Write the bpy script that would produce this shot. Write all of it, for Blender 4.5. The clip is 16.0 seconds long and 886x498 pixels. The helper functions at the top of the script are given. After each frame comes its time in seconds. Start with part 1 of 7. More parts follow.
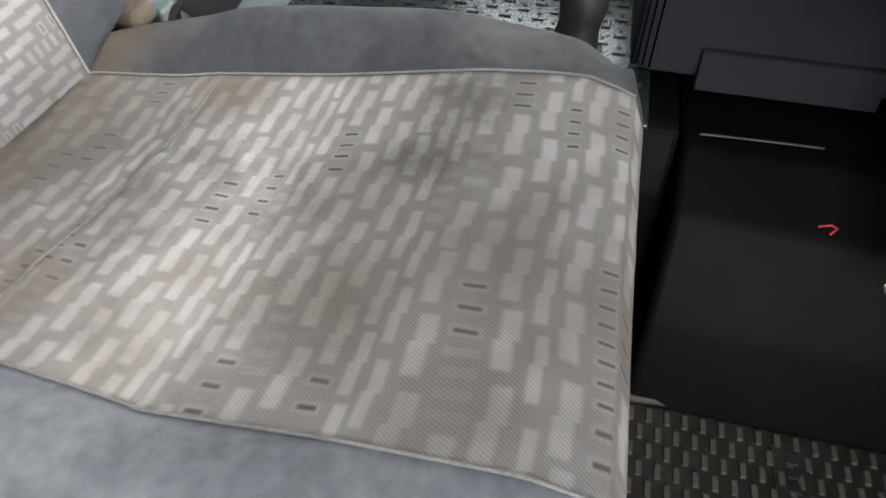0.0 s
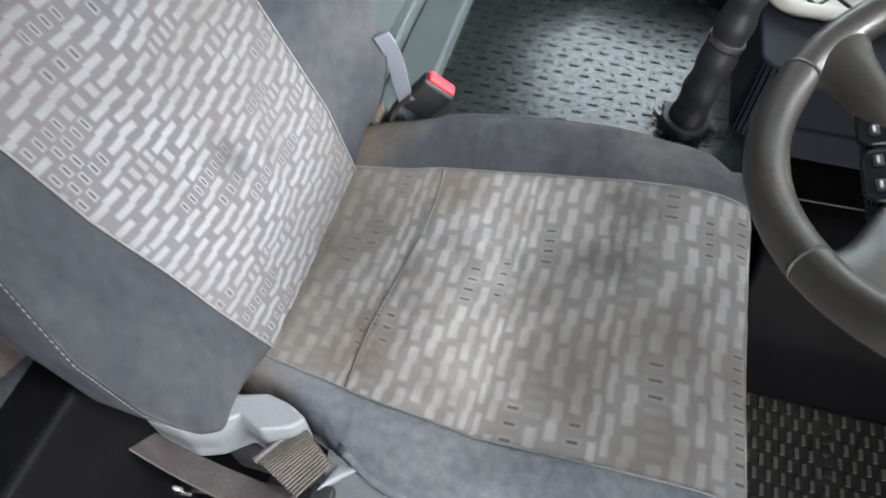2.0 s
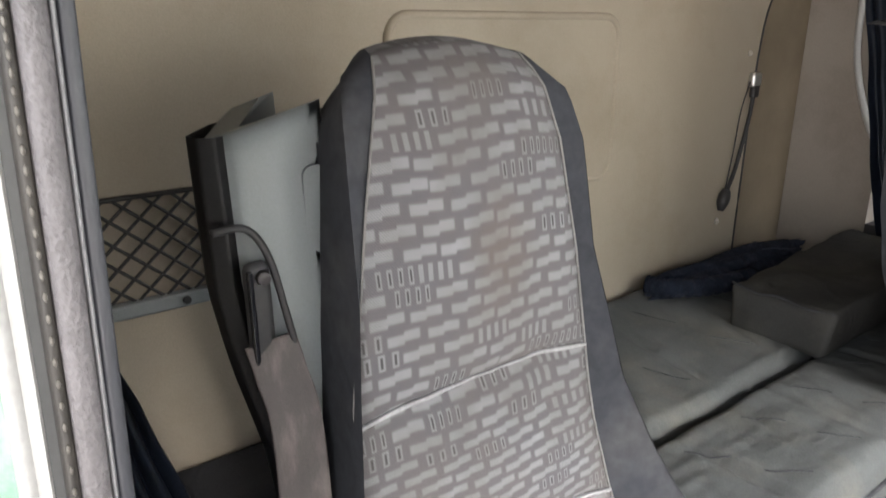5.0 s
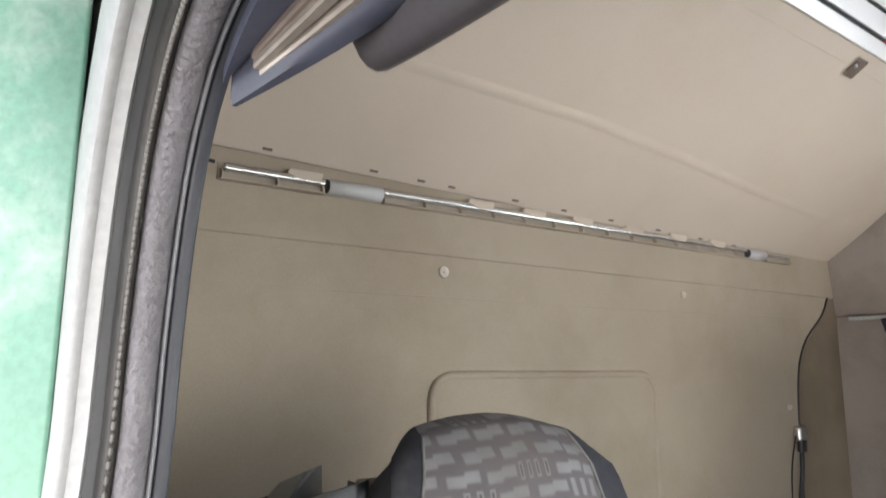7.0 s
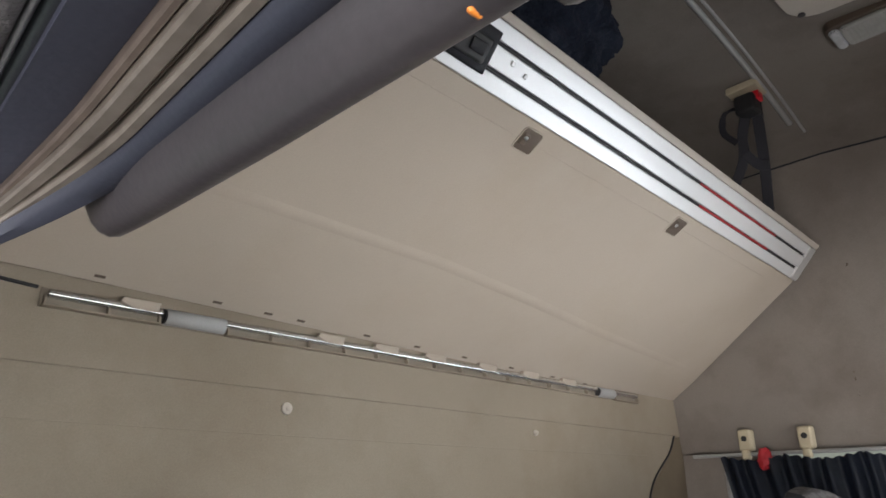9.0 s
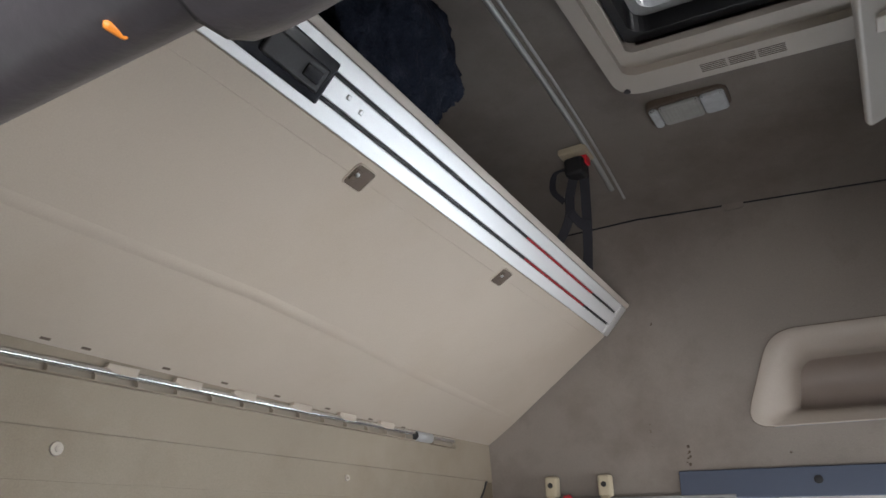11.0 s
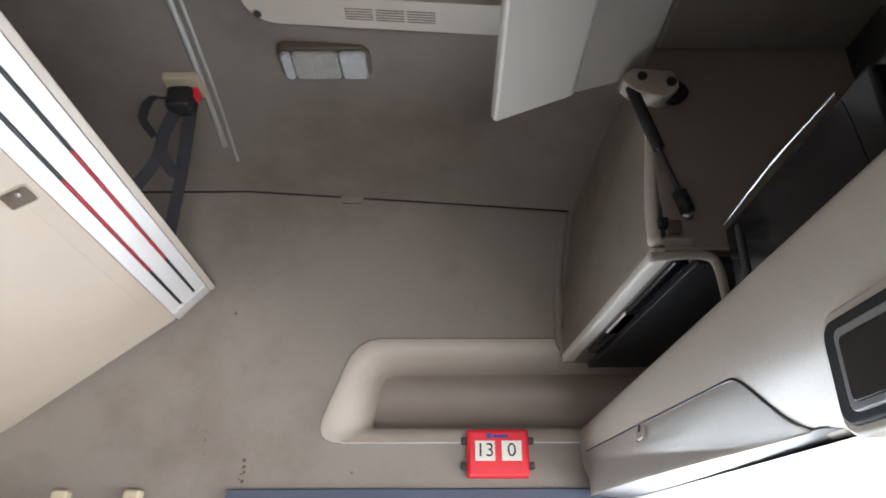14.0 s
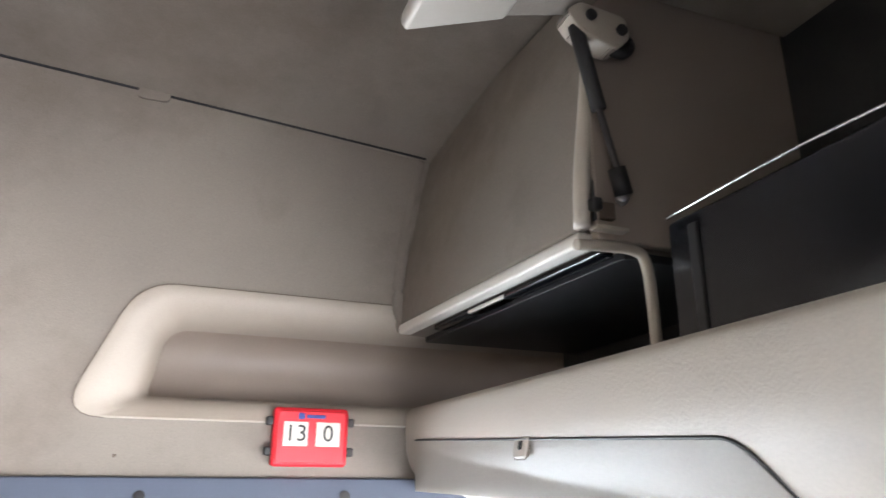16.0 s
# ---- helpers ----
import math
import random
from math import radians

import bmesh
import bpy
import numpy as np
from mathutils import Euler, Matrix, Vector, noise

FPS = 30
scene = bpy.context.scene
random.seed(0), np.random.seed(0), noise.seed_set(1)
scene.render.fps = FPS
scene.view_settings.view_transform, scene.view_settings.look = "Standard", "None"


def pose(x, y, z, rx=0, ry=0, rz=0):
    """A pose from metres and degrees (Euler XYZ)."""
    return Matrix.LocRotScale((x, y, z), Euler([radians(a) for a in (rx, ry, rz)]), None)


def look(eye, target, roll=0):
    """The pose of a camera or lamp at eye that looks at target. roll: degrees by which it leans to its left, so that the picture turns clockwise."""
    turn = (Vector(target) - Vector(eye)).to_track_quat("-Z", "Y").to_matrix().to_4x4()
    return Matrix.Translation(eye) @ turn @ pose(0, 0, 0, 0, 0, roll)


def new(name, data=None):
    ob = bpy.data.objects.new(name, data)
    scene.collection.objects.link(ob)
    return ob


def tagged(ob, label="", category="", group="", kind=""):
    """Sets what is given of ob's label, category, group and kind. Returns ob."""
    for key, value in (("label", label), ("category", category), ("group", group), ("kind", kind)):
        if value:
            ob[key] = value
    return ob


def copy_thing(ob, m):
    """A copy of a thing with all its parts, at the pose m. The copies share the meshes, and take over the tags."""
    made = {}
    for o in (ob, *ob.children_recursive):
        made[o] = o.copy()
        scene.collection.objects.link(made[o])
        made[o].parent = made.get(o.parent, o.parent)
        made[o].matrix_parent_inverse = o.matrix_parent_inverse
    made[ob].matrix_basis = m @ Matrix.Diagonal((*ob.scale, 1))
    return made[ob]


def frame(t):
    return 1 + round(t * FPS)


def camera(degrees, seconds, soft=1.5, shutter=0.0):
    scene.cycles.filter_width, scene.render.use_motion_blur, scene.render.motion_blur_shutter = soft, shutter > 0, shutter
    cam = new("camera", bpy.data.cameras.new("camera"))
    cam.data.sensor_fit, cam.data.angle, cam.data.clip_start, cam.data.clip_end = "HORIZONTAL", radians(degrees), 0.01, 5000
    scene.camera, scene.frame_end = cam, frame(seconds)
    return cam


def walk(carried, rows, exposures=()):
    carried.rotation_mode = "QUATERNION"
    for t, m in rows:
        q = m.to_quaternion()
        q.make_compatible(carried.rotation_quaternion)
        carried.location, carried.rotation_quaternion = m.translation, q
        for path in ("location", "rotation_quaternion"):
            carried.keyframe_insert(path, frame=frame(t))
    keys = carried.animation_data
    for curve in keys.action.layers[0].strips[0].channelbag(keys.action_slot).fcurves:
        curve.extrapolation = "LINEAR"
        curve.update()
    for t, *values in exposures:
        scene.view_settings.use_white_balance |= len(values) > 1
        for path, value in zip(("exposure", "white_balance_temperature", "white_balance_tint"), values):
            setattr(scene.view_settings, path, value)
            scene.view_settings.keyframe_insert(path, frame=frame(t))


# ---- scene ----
cam = camera(66.8, 16.0, 1.5, 0.3)
PATH = [
    (0, (0.367, 0.147, 0.866), (0.06, 1.517, -0.559), 0.8),
    (0.5, (0.347, 0.102, 1.036), (0.093, 1.231, -0.595), 0.7),
    (1, (0.299, 0.081, 1.079), (0.04, 1.166, -0.581), 0.4),
    (1.5, (0.227, 0.079, 1.147), (-0.048, 1.161, -0.512), 0.1),
    (2, (0.18, 0.059, 1.218), (-0.132, 1.181, -0.408), -0.1),
    (2.5, (0.154, 0.051, 1.279), (-0.355, 1.267, -0.226), 0.1),
    (3, (0.153, 0.042, 1.336), (-0.684, 1.289, 0.015), -0.6),
    (3.5, (0.175, 0.038, 1.366), (-0.923, 1.25, 0.214), -1.1),
    (4, (0.188, 0.027, 1.403), (-1.114, 1.21, 0.452), -1.2),
    (4.5, (0.215, 0.018, 1.452), (-1.25, 1.152, 0.699), -1.3),
    (4.7, (0.204, 0.028, 1.473), (-1.293, 1.151, 0.769), -0.8),
    (6.8, (0.199, 0.007, 1.557), (-1.455, 1.108, 1.786), 0.4),
    (7, (0.205, 0.005, 1.557), (-1.439, 1.095, 1.886), 0.4),
    (7.5, (0.222, 0.01, 1.566), (-1.384, 1.09, 2.072), 0.3),
    (8, (0.241, 0.027, 1.567), (-1.311, 1.138, 2.164), 0.3),
    (8.5, (0.254, 0.047, 1.567), (-1.206, 1.25, 2.216), 0.2),
    (9, (0.269, 0.055, 1.575), (-1.104, 1.336, 2.263), 0.2),
    (9.5, (0.28, 0.07, 1.578), (-1.008, 1.417, 2.303), 0.3),
    (10, (0.291, 0.088, 1.584), (-0.905, 1.506, 2.334), 0.2),
    (10.2, (0.287, 0.094, 1.593), (-0.868, 1.544, 2.345), 0.3),
    (12.3, (0.233, 0.154, 1.609), (-0.429, 1.851, 2.434), -0.1),
    (12.5, (0.206, 0.185, 1.59), (-0.379, 1.908, 2.421), -0.0),
    (13, (0.205, 0.212, 1.602), (-0.192, 1.988, 2.431), -0.1),
    (13.5, (0.216, 0.285, 1.615), (0.066, 2.099, 2.444), -0.2),
    (14, (0.285, 0.462, 1.632), (0.268, 2.287, 2.449), -0.1),
    (14.5, (0.309, 0.62, 1.655), (0.387, 2.459, 2.438), -0.3),
    (15, (0.148, 0.745, 1.643), (0.298, 2.61, 2.351), -0.0),
    (15.5, (0.157, 0.747, 1.743), (0.548, 2.602, 2.379), 0.3),
    (16, (0.17, 0.74, 1.776), (0.82, 2.522, 2.409), 0.6),
]
walk(cam, [(t, look(eye, target, roll)) for t, eye, target, roll in PATH], [(0, 0.0, 6600, 11), (1.0, 0.1, 6350, 11), (2, -0.12, 6250, 10), (3.0, -0.2, 6250, 10), (4.5, 0.05, 6700, 13), (7, 0.0, 6450, 14), (8.5, -0.35, 6450, 14), (10, -0.45, 6300, 14), (12.5, -0.1, 6200, 13), (13.5, 0.4, 6200, 13), (15, 0.95, 6150, 13), (16, 1.4, 6150, 13)])

# ---- light ----
world = bpy.data.worlds.new("world")
scene.world = world
world.use_nodes = True
wn = world.node_tree.nodes
sky = wn.new("ShaderNodeTexSky")
sky.sky_type, sky.sun_disc = "NISHITA", False
sky.sun_elevation, sky.sun_rotation = radians(30), radians(84)
world.node_tree.links.new(sky.outputs[0], wn["Background"].inputs[0])
wn["Background"].inputs[1].default_value = 0.08
sun = new("sun", bpy.data.lights.new("sun", "SUN"))
sun.data.energy, sun.data.angle, sun.data.color = 6.0, radians(16), (1.0, 0.98, 0.95)
sun.matrix_world = look((0, 0, 5), (-0.866, 0.08, 4.5))


def daylight(name, eye, target, sx, sy, watts, color=(0.92, 0.97, 1.0), spread=180):
    """Light of sky or ground that comes in through an opening."""
    d = bpy.data.lights.new(name, "AREA")
    d.shape, d.size, d.size_y, d.energy, d.color, d.spread = "RECTANGLE", sx, sy, watts, color, radians(spread)
    o = new(name, d)
    o.matrix_world = look(eye, target)
    return o


WARM = (1.0, 0.96, 0.91)
daylight("windscreen_sky", (1.44, 1.13, 1.55), (0.15, 1.0, 0.48), 2.1, 0.6, 13, spread=100)
daylight("windscreen_ground", (2.2, 1.13, 0.9), (-0.85, 1.05, 1.62), 2.6, 0.8, 23, WARM, spread=150)
daylight("door_sky", (0.45, -0.75, 1.6), (0.2, 0.75, 0.75), 1.3, 0.8, 15, spread=130)
daylight("door_ground", (1.15, -1.6, 0.55), (-0.2, 1.7, 1.9), 1.7, 1.2, 44, WARM, spread=140)
daylight("far_window_sky", (0.5, 2.3, 1.32), (0.4, 1.2, 0.8), 1.3, 0.7, 19)
daylight("hatch_daylight", (0.17, 1.02, 3.05), (0.17, 1.02, 1.0), 0.36, 0.55, 1.8)


# ---- materials ----
def material(name, color, rough=0.6, metal=0.0, tone=0.12, coarse=6.0, fine=180.0, bump=0.12, stain=None, stain_amount=0.0, stain_scale=5.0, spec=0.5, wrinkle=0.0, wrinkle_scale=14.0, stretch=None):
    """A worn surface: two scales of tone, stains in a second colour, fine relief."""
    m = bpy.data.materials.new(name)
    m.use_nodes = True
    n, l = m.node_tree.nodes, m.node_tree.links
    b = n["Principled BSDF"]
    b.inputs["Roughness"].default_value, b.inputs["Metallic"].default_value = rough, metal
    b.inputs["Specular IOR Level"].default_value = spec
    tc = n.new("ShaderNodeTexCoord")
    place = tc.outputs["Object"]
    if stretch:
        mp = n.new("ShaderNodeMapping")
        mp.inputs["Scale"].default_value = stretch
        l.new(place, mp.inputs["Vector"])
        place = mp.outputs[0]
    big, small = n.new("ShaderNodeTexNoise"), n.new("ShaderNodeTexNoise")
    big.inputs["Scale"].default_value, big.inputs["Detail"].default_value = coarse, 5
    small.inputs["Scale"].default_value, small.inputs["Detail"].default_value = fine, 3
    l.new(place, big.inputs["Vector"])
    l.new(place, small.inputs["Vector"])
    add = n.new("ShaderNodeMath")
    add.operation = "ADD"
    l.new(big.outputs["Fac"], add.inputs[0])
    l.new(small.outputs["Fac"], add.inputs[1])
    rng = n.new("ShaderNodeMapRange")
    rng.inputs["From Min"].default_value, rng.inputs["From Max"].default_value = 0.6, 1.4
    rng.inputs["To Min"].default_value, rng.inputs["To Max"].default_value = 1 - tone, 1 + tone
    l.new(add.outputs[0], rng.inputs["Value"])
    mul = n.new("ShaderNodeVectorMath")
    mul.operation = "SCALE"
    l.new(rng.outputs[0], mul.inputs["Scale"])
    if stain:
        st, ramp, mix = n.new("ShaderNodeTexNoise"), n.new("ShaderNodeValToRGB"), n.new("ShaderNodeMix")
        st.inputs["Scale"].default_value, st.inputs["Detail"].default_value, st.inputs["Roughness"].default_value = stain_scale, 6, 0.65
        l.new(place, st.inputs["Vector"])
        ramp.color_ramp.elements[0].position, ramp.color_ramp.elements[1].position = 0.48, 0.75
        ramp.color_ramp.elements[1].color = (stain_amount,) * 3 + (1,)
        l.new(st.outputs["Fac"], ramp.inputs[0])
        mix.data_type = "RGBA"
        mix.inputs["A"].default_value, mix.inputs["B"].default_value = (*color, 1), (*stain, 1)
        l.new(ramp.outputs[0], mix.inputs["Factor"])
        l.new(mix.outputs["Result"], mul.inputs[0])
    else:
        mul.inputs[0].default_value = color
    l.new(mul.outputs[0], b.inputs["Base Color"])
    if bump:
        bp = n.new("ShaderNodeBump")
        bp.inputs["Strength"].default_value, bp.inputs["Distance"].default_value = bump, 0.002
        l.new(small.outputs["Fac"], bp.inputs["Height"])
        l.new(bp.outputs[0], b.inputs["Normal"])
        if wrinkle:
            wk, b2 = n.new("ShaderNodeTexNoise"), n.new("ShaderNodeBump")
            wk.inputs["Scale"].default_value, wk.inputs["Detail"].default_value, wk.inputs["Distortion"].default_value = wrinkle_scale, 2, 1.4
            b2.inputs["Strength"].default_value, b2.inputs["Distance"].default_value = wrinkle, 0.012
            l.new(place, wk.inputs["Vector"])
            l.new(wk.outputs["Fac"], b2.inputs["Height"])
            l.new(b2.outputs[0], bp.inputs["Normal"])
    return m


def patterned_cloth(name, dark, light, bar, along, stain, stain_amount, spots=(), glow=(), outline=0.8, length=0.056):
    """Woven seat cloth: staggered light dashes with, here and there, groups of short outlined bars. UV in metres, dashes along u, their size scaled by along."""
    m = material(name, dark, 0.95, 0, 0.1, 9, 420, 0.25, spec=0.15)
    n, l = m.node_tree.nodes, m.node_tree.links
    b = n["Principled BSDF"]

    def mth(op, a, c=None, d=None):
        k = n.new("ShaderNodeMath")
        k.operation = op
        for i, v in enumerate((a, c, d)):
            if v is None:
                continue
            if isinstance(v, (int, float)):
                k.inputs[i].default_value = v
            else:
                l.new(v, k.inputs[i])
        return k.outputs[0]

    def white(x, y):
        k = n.new("ShaderNodeCombineXYZ")
        l.new(x, k.inputs[0])
        l.new(y, k.inputs[1])
        w = n.new("ShaderNodeTexWhiteNoise")
        w.noise_dimensions = "2D"
        l.new(k.outputs[0], w.inputs["Vector"])
        return w.outputs["Value"]

    uv = n.new("ShaderNodeUVMap")
    sep = n.new("ShaderNodeSeparateXYZ")
    l.new(uv.outputs[0], sep.inputs[0])
    u, v = sep.outputs[0], sep.outputs[1]
    def win(x, lo, hi, w):
        """1 between lo and hi, with soft edges."""
        out = []
        for a, c in ((lo - w, lo + w), (hi + w, hi - w)):
            k = n.new("ShaderNodeMapRange")
            k.interpolation_type = "SMOOTHSTEP"
            k.inputs["From Min"].default_value, k.inputs["From Max"].default_value = a, c
            l.new(x, k.inputs["Value"])
            out.append(k.outputs[0])
        return mth("MULTIPLY", *out)

    rowh, cellw = 0.0188 * along, length * along
    drift = mth("MULTIPLY", mth("SINE", mth("MULTIPLY", u, 31.0)), 0.0016)
    vv = mth("DIVIDE", mth("ADD", v, drift), rowh)
    row = mth("FLOOR", vv)
    fv = mth("FRACT", vv)
    shift = mth("FRACT", mth("MULTIPLY", row, 0.37))
    uu = mth("ADD", mth("DIVIDE", u, cellw), shift)
    cell = mth("FLOOR", uu)
    fu = mth("FRACT", uu)
    r = white(cell, row)
    # each dash is two half dashes, the second a little higher
    up = mth("MULTIPLY", mth("GREATER_THAN", mth("ADD", fu, mth("MULTIPLY", r, 0.2)), 0.6), 0.15)
    fv2 = mth("SUBTRACT", fv, mth("SUBTRACT", up, 0.085))
    end = mth("ADD", fu, mth("MULTIPLY", r, 0.16))
    dash = mth("MULTIPLY", win(end, 0.16, 0.98, 0.035), win(fv2, 0.24, 0.76, 0.11))
    # groups of three or four short upright bars instead of a dash
    pick = mth("LESS_THAN", white(mth("ADD", cell, 17.3), row), 0.17)
    faint = mth("LESS_THAN", white(mth("ADD", cell, 17.3), row), 0.055)
    bars = mth("SUBTRACT", 4.0, mth("MULTIPLY", mth("GREATER_THAN", r, 0.6), 1.0))
    q = mth("FRACT", mth("MULTIPLY", fu, bars))
    rim = mth("MULTIPLY", mth("MULTIPLY", win(q, 0.26, 0.76, 0.08), win(fv, 0.06, 0.92, 0.06)), pick)
    barcore = mth("MULTIPLY", mth("MULTIPLY", win(q, 0.42, 0.60, 0.06), win(fv, 0.2, 0.78, 0.06)), mth("SUBTRACT", pick, faint))
    lightmask = mth("MAXIMUM", mth("MULTIPLY", dash, mth("SUBTRACT", 1.0, pick)), mth("MULTIPLY", rim, outline))

    def mix(fac, a, c):
        k = n.new("ShaderNodeMix")
        k.data_type = "RGBA"
        l.new(fac, k.inputs["Factor"])
        for s, val in (("A", a), ("B", c)):
            if isinstance(val, tuple):
                k.inputs[s].default_value = (*val, 1)
            else:
                l.new(val, k.inputs[s])
        return k.outputs["Result"]

    fade = n.new("ShaderNodeTexNoise")
    fade.inputs["Scale"].default_value, fade.inputs["Detail"].default_value = 14, 4
    l.new(uv.outputs[0], fade.inputs["Vector"])
    soft = mth("MULTIPLY", lightmask, mth("ADD", mth("MULTIPLY", fade.outputs["Fac"], 1.1), 0.3))
    col = mix(soft, dark, light)
    col = mix(mth("MULTIPLY", barcore, 0.85), col, bar)
    # worn stains, in two sizes
    tc = n.new("ShaderNodeTexCoord")
    for scale, amount, c in ((5.0, stain_amount, stain), (19.0, stain_amount * 0.6, stain)):
        st, ramp = n.new("ShaderNodeTexNoise"), n.new("ShaderNodeValToRGB")
        st.inputs["Scale"].default_value, st.inputs["Detail"].default_value = scale, 6
        l.new(tc.outputs["Object"], st.inputs["Vector"])
        ramp.color_ramp.elements[0].position, ramp.color_ramp.elements[1].position = 0.41, 0.68
        ramp.color_ramp.elements[1].color = (amount,) * 3 + (1,)
        l.new(st.outputs["Fac"], ramp.inputs[0])
        col = mix(ramp.outputs[0], col, c)
    # single stains with ragged edges: centre and radii in UV, strength, colour
    blur = n.new("ShaderNodeTexNoise")
    blur.inputs["Scale"].default_value, blur.inputs["Detail"].default_value, blur.inputs["Roughness"].default_value = 26, 6, 0.7
    l.new(uv.outputs[0], blur.inputs["Vector"])
    rag = mth("MULTIPLY", mth("SUBTRACT", blur.outputs["Fac"], 0.5), 1.5)
    def ragged(su, sv, ru, rv, amount):
        du = mth("DIVIDE", mth("SUBTRACT", u, su), ru)
        dv = mth("DIVIDE", mth("SUBTRACT", v, sv), rv)
        dist = mth("ADD", mth("SQRT", mth("ADD", mth("MULTIPLY", du, du), mth("MULTIPLY", dv, dv))), rag)
        k = n.new("ShaderNodeMapRange")
        k.interpolation_type = "SMOOTHSTEP"
        k.inputs["From Min"].default_value, k.inputs["From Max"].default_value = 1.25, 0.1
        k.inputs["To Max"].default_value = amount
        l.new(dist, k.inputs["Value"])
        return k.outputs[0]

    for su, sv, ru, rv, amount, c in spots:
        col = mix(ragged(su, sv, ru, rv, amount), col, c)
    # brightened areas for the light on the cloth, with the pattern still showing
    for su, sv, ru, rv, amount in glow:
        pale = n.new("ShaderNodeVectorMath")
        pale.operation = "SCALE"
        l.new(col, pale.inputs[0])
        l.new(mth("ADD", ragged(su, sv, ru, rv, amount), 1.0), pale.inputs["Scale"])
        col = pale.outputs[0]
    # weave
    wv = n.new("ShaderNodeTexWave")
    wv.inputs["Scale"].default_value, wv.inputs["Distortion"].default_value = 210, 0.4
    wv.bands_direction = "DIAGONAL"
    l.new(uv.outputs[0], wv.inputs["Vector"])
    sc = n.new("ShaderNodeVectorMath")
    sc.operation = "SCALE"
    l.new(col, sc.inputs[0])
    l.new(mth("ADD", mth("MULTIPLY", wv.outputs["Fac"], 0.26), 0.85), sc.inputs["Scale"])
    l.new(sc.outputs[0], b.inputs["Base Color"])
    return m


M = {}
M["seat_pattern"] = patterned_cloth("seat_pattern", (0.105, 0.102, 0.106), (0.225, 0.222, 0.232), (0.04, 0.038, 0.04), 0.88, (0.12, 0.106, 0.096), 0.5, [(0.88, 1.02, 0.024, 0.04, 0.6, (0.06, 0.058, 0.06)), (0.93, 0.98, 0.02, 0.02, 0.35, (0.07, 0.066, 0.065)), (0.84, 1.17, 0.05, 0.03, 0.2, (0.09, 0.08, 0.07)), (0.91, 1.62, 0.05, 0.06, 0.3, (0.13, 0.105, 0.085))])
# the second list puts the bright streak across the cushion into its colour
M["cushion_pattern"] = patterned_cloth("cushion_pattern", (0.182, 0.170, 0.163), (0.31, 0.294, 0.281), (0.03, 0.026, 0.026), 0.96, (0.11, 0.092, 0.076), 0.6, [
    (0.45, 0.40, 0.055, 0.05, 0.72, (0.055, 0.052, 0.047)), (0.37, 0.385, 0.04, 0.055, 0.6, (0.055, 0.051, 0.047)), (0.29, 0.46, 0.07, 0.03, 0.3, (0.09, 0.075, 0.062)), (0.20, 0.36, 0.04, 0.05, 0.3, (0.10, 0.085, 0.07)),
    (0.17, 0.12, 0.06, 0.06, 0.55, (0.125, 0.096, 0.068)), (0.45, 0.17, 0.045, 0.05, 0.55, (0.14, 0.112, 0.082)), (0.33, 0.05, 0.2, 0.075, 0.6, (0.10, 0.086, 0.078)), (0.31, 0.15, 0.03, 0.05, 0.4, (0.12, 0.1, 0.078)), (0.13, 0.44, 0.05, 0.04, 0.4, (0.11, 0.09, 0.068))], [(0.23, 0.25, 0.17, 0.09, 0.65), (0.40, 0.25, 0.09, 0.07, 0.35), (0.3, 0.54, 0.3, 0.03, 0.3)], 0.3, 0.064)
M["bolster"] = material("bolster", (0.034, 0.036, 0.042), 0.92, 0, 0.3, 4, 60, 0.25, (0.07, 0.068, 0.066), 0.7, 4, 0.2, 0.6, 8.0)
# near-side copy of the bolster cloth: dusty, and paler for the door light
M["cushion_lit_dust"] = material("cushion_lit_dust", (0.125, 0.131, 0.143), 0.92, 0, 0.3, 5, 90, 0.3, (0.235, 0.23, 0.22), 0.7, 7, 0.2, 0.5, 9.0)
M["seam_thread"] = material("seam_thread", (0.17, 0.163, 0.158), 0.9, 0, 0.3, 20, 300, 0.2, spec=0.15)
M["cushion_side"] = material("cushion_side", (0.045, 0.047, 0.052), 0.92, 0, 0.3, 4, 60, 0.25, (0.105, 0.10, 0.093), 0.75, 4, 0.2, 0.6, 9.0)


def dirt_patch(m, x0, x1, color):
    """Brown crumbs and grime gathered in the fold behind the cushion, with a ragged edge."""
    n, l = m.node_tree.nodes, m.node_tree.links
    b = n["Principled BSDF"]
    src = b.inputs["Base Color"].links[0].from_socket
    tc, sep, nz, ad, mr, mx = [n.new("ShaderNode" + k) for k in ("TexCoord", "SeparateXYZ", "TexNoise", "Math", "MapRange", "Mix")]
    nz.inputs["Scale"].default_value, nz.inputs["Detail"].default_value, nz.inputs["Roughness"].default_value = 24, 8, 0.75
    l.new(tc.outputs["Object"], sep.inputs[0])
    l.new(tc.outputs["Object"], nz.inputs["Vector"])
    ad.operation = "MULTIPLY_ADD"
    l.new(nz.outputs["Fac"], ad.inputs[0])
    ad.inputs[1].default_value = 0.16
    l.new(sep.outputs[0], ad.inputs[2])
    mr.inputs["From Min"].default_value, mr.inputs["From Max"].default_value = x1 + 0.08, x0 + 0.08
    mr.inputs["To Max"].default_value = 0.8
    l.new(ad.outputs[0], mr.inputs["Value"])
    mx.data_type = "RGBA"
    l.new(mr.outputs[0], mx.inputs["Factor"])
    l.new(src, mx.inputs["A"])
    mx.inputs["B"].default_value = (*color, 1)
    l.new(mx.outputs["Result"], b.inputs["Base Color"])


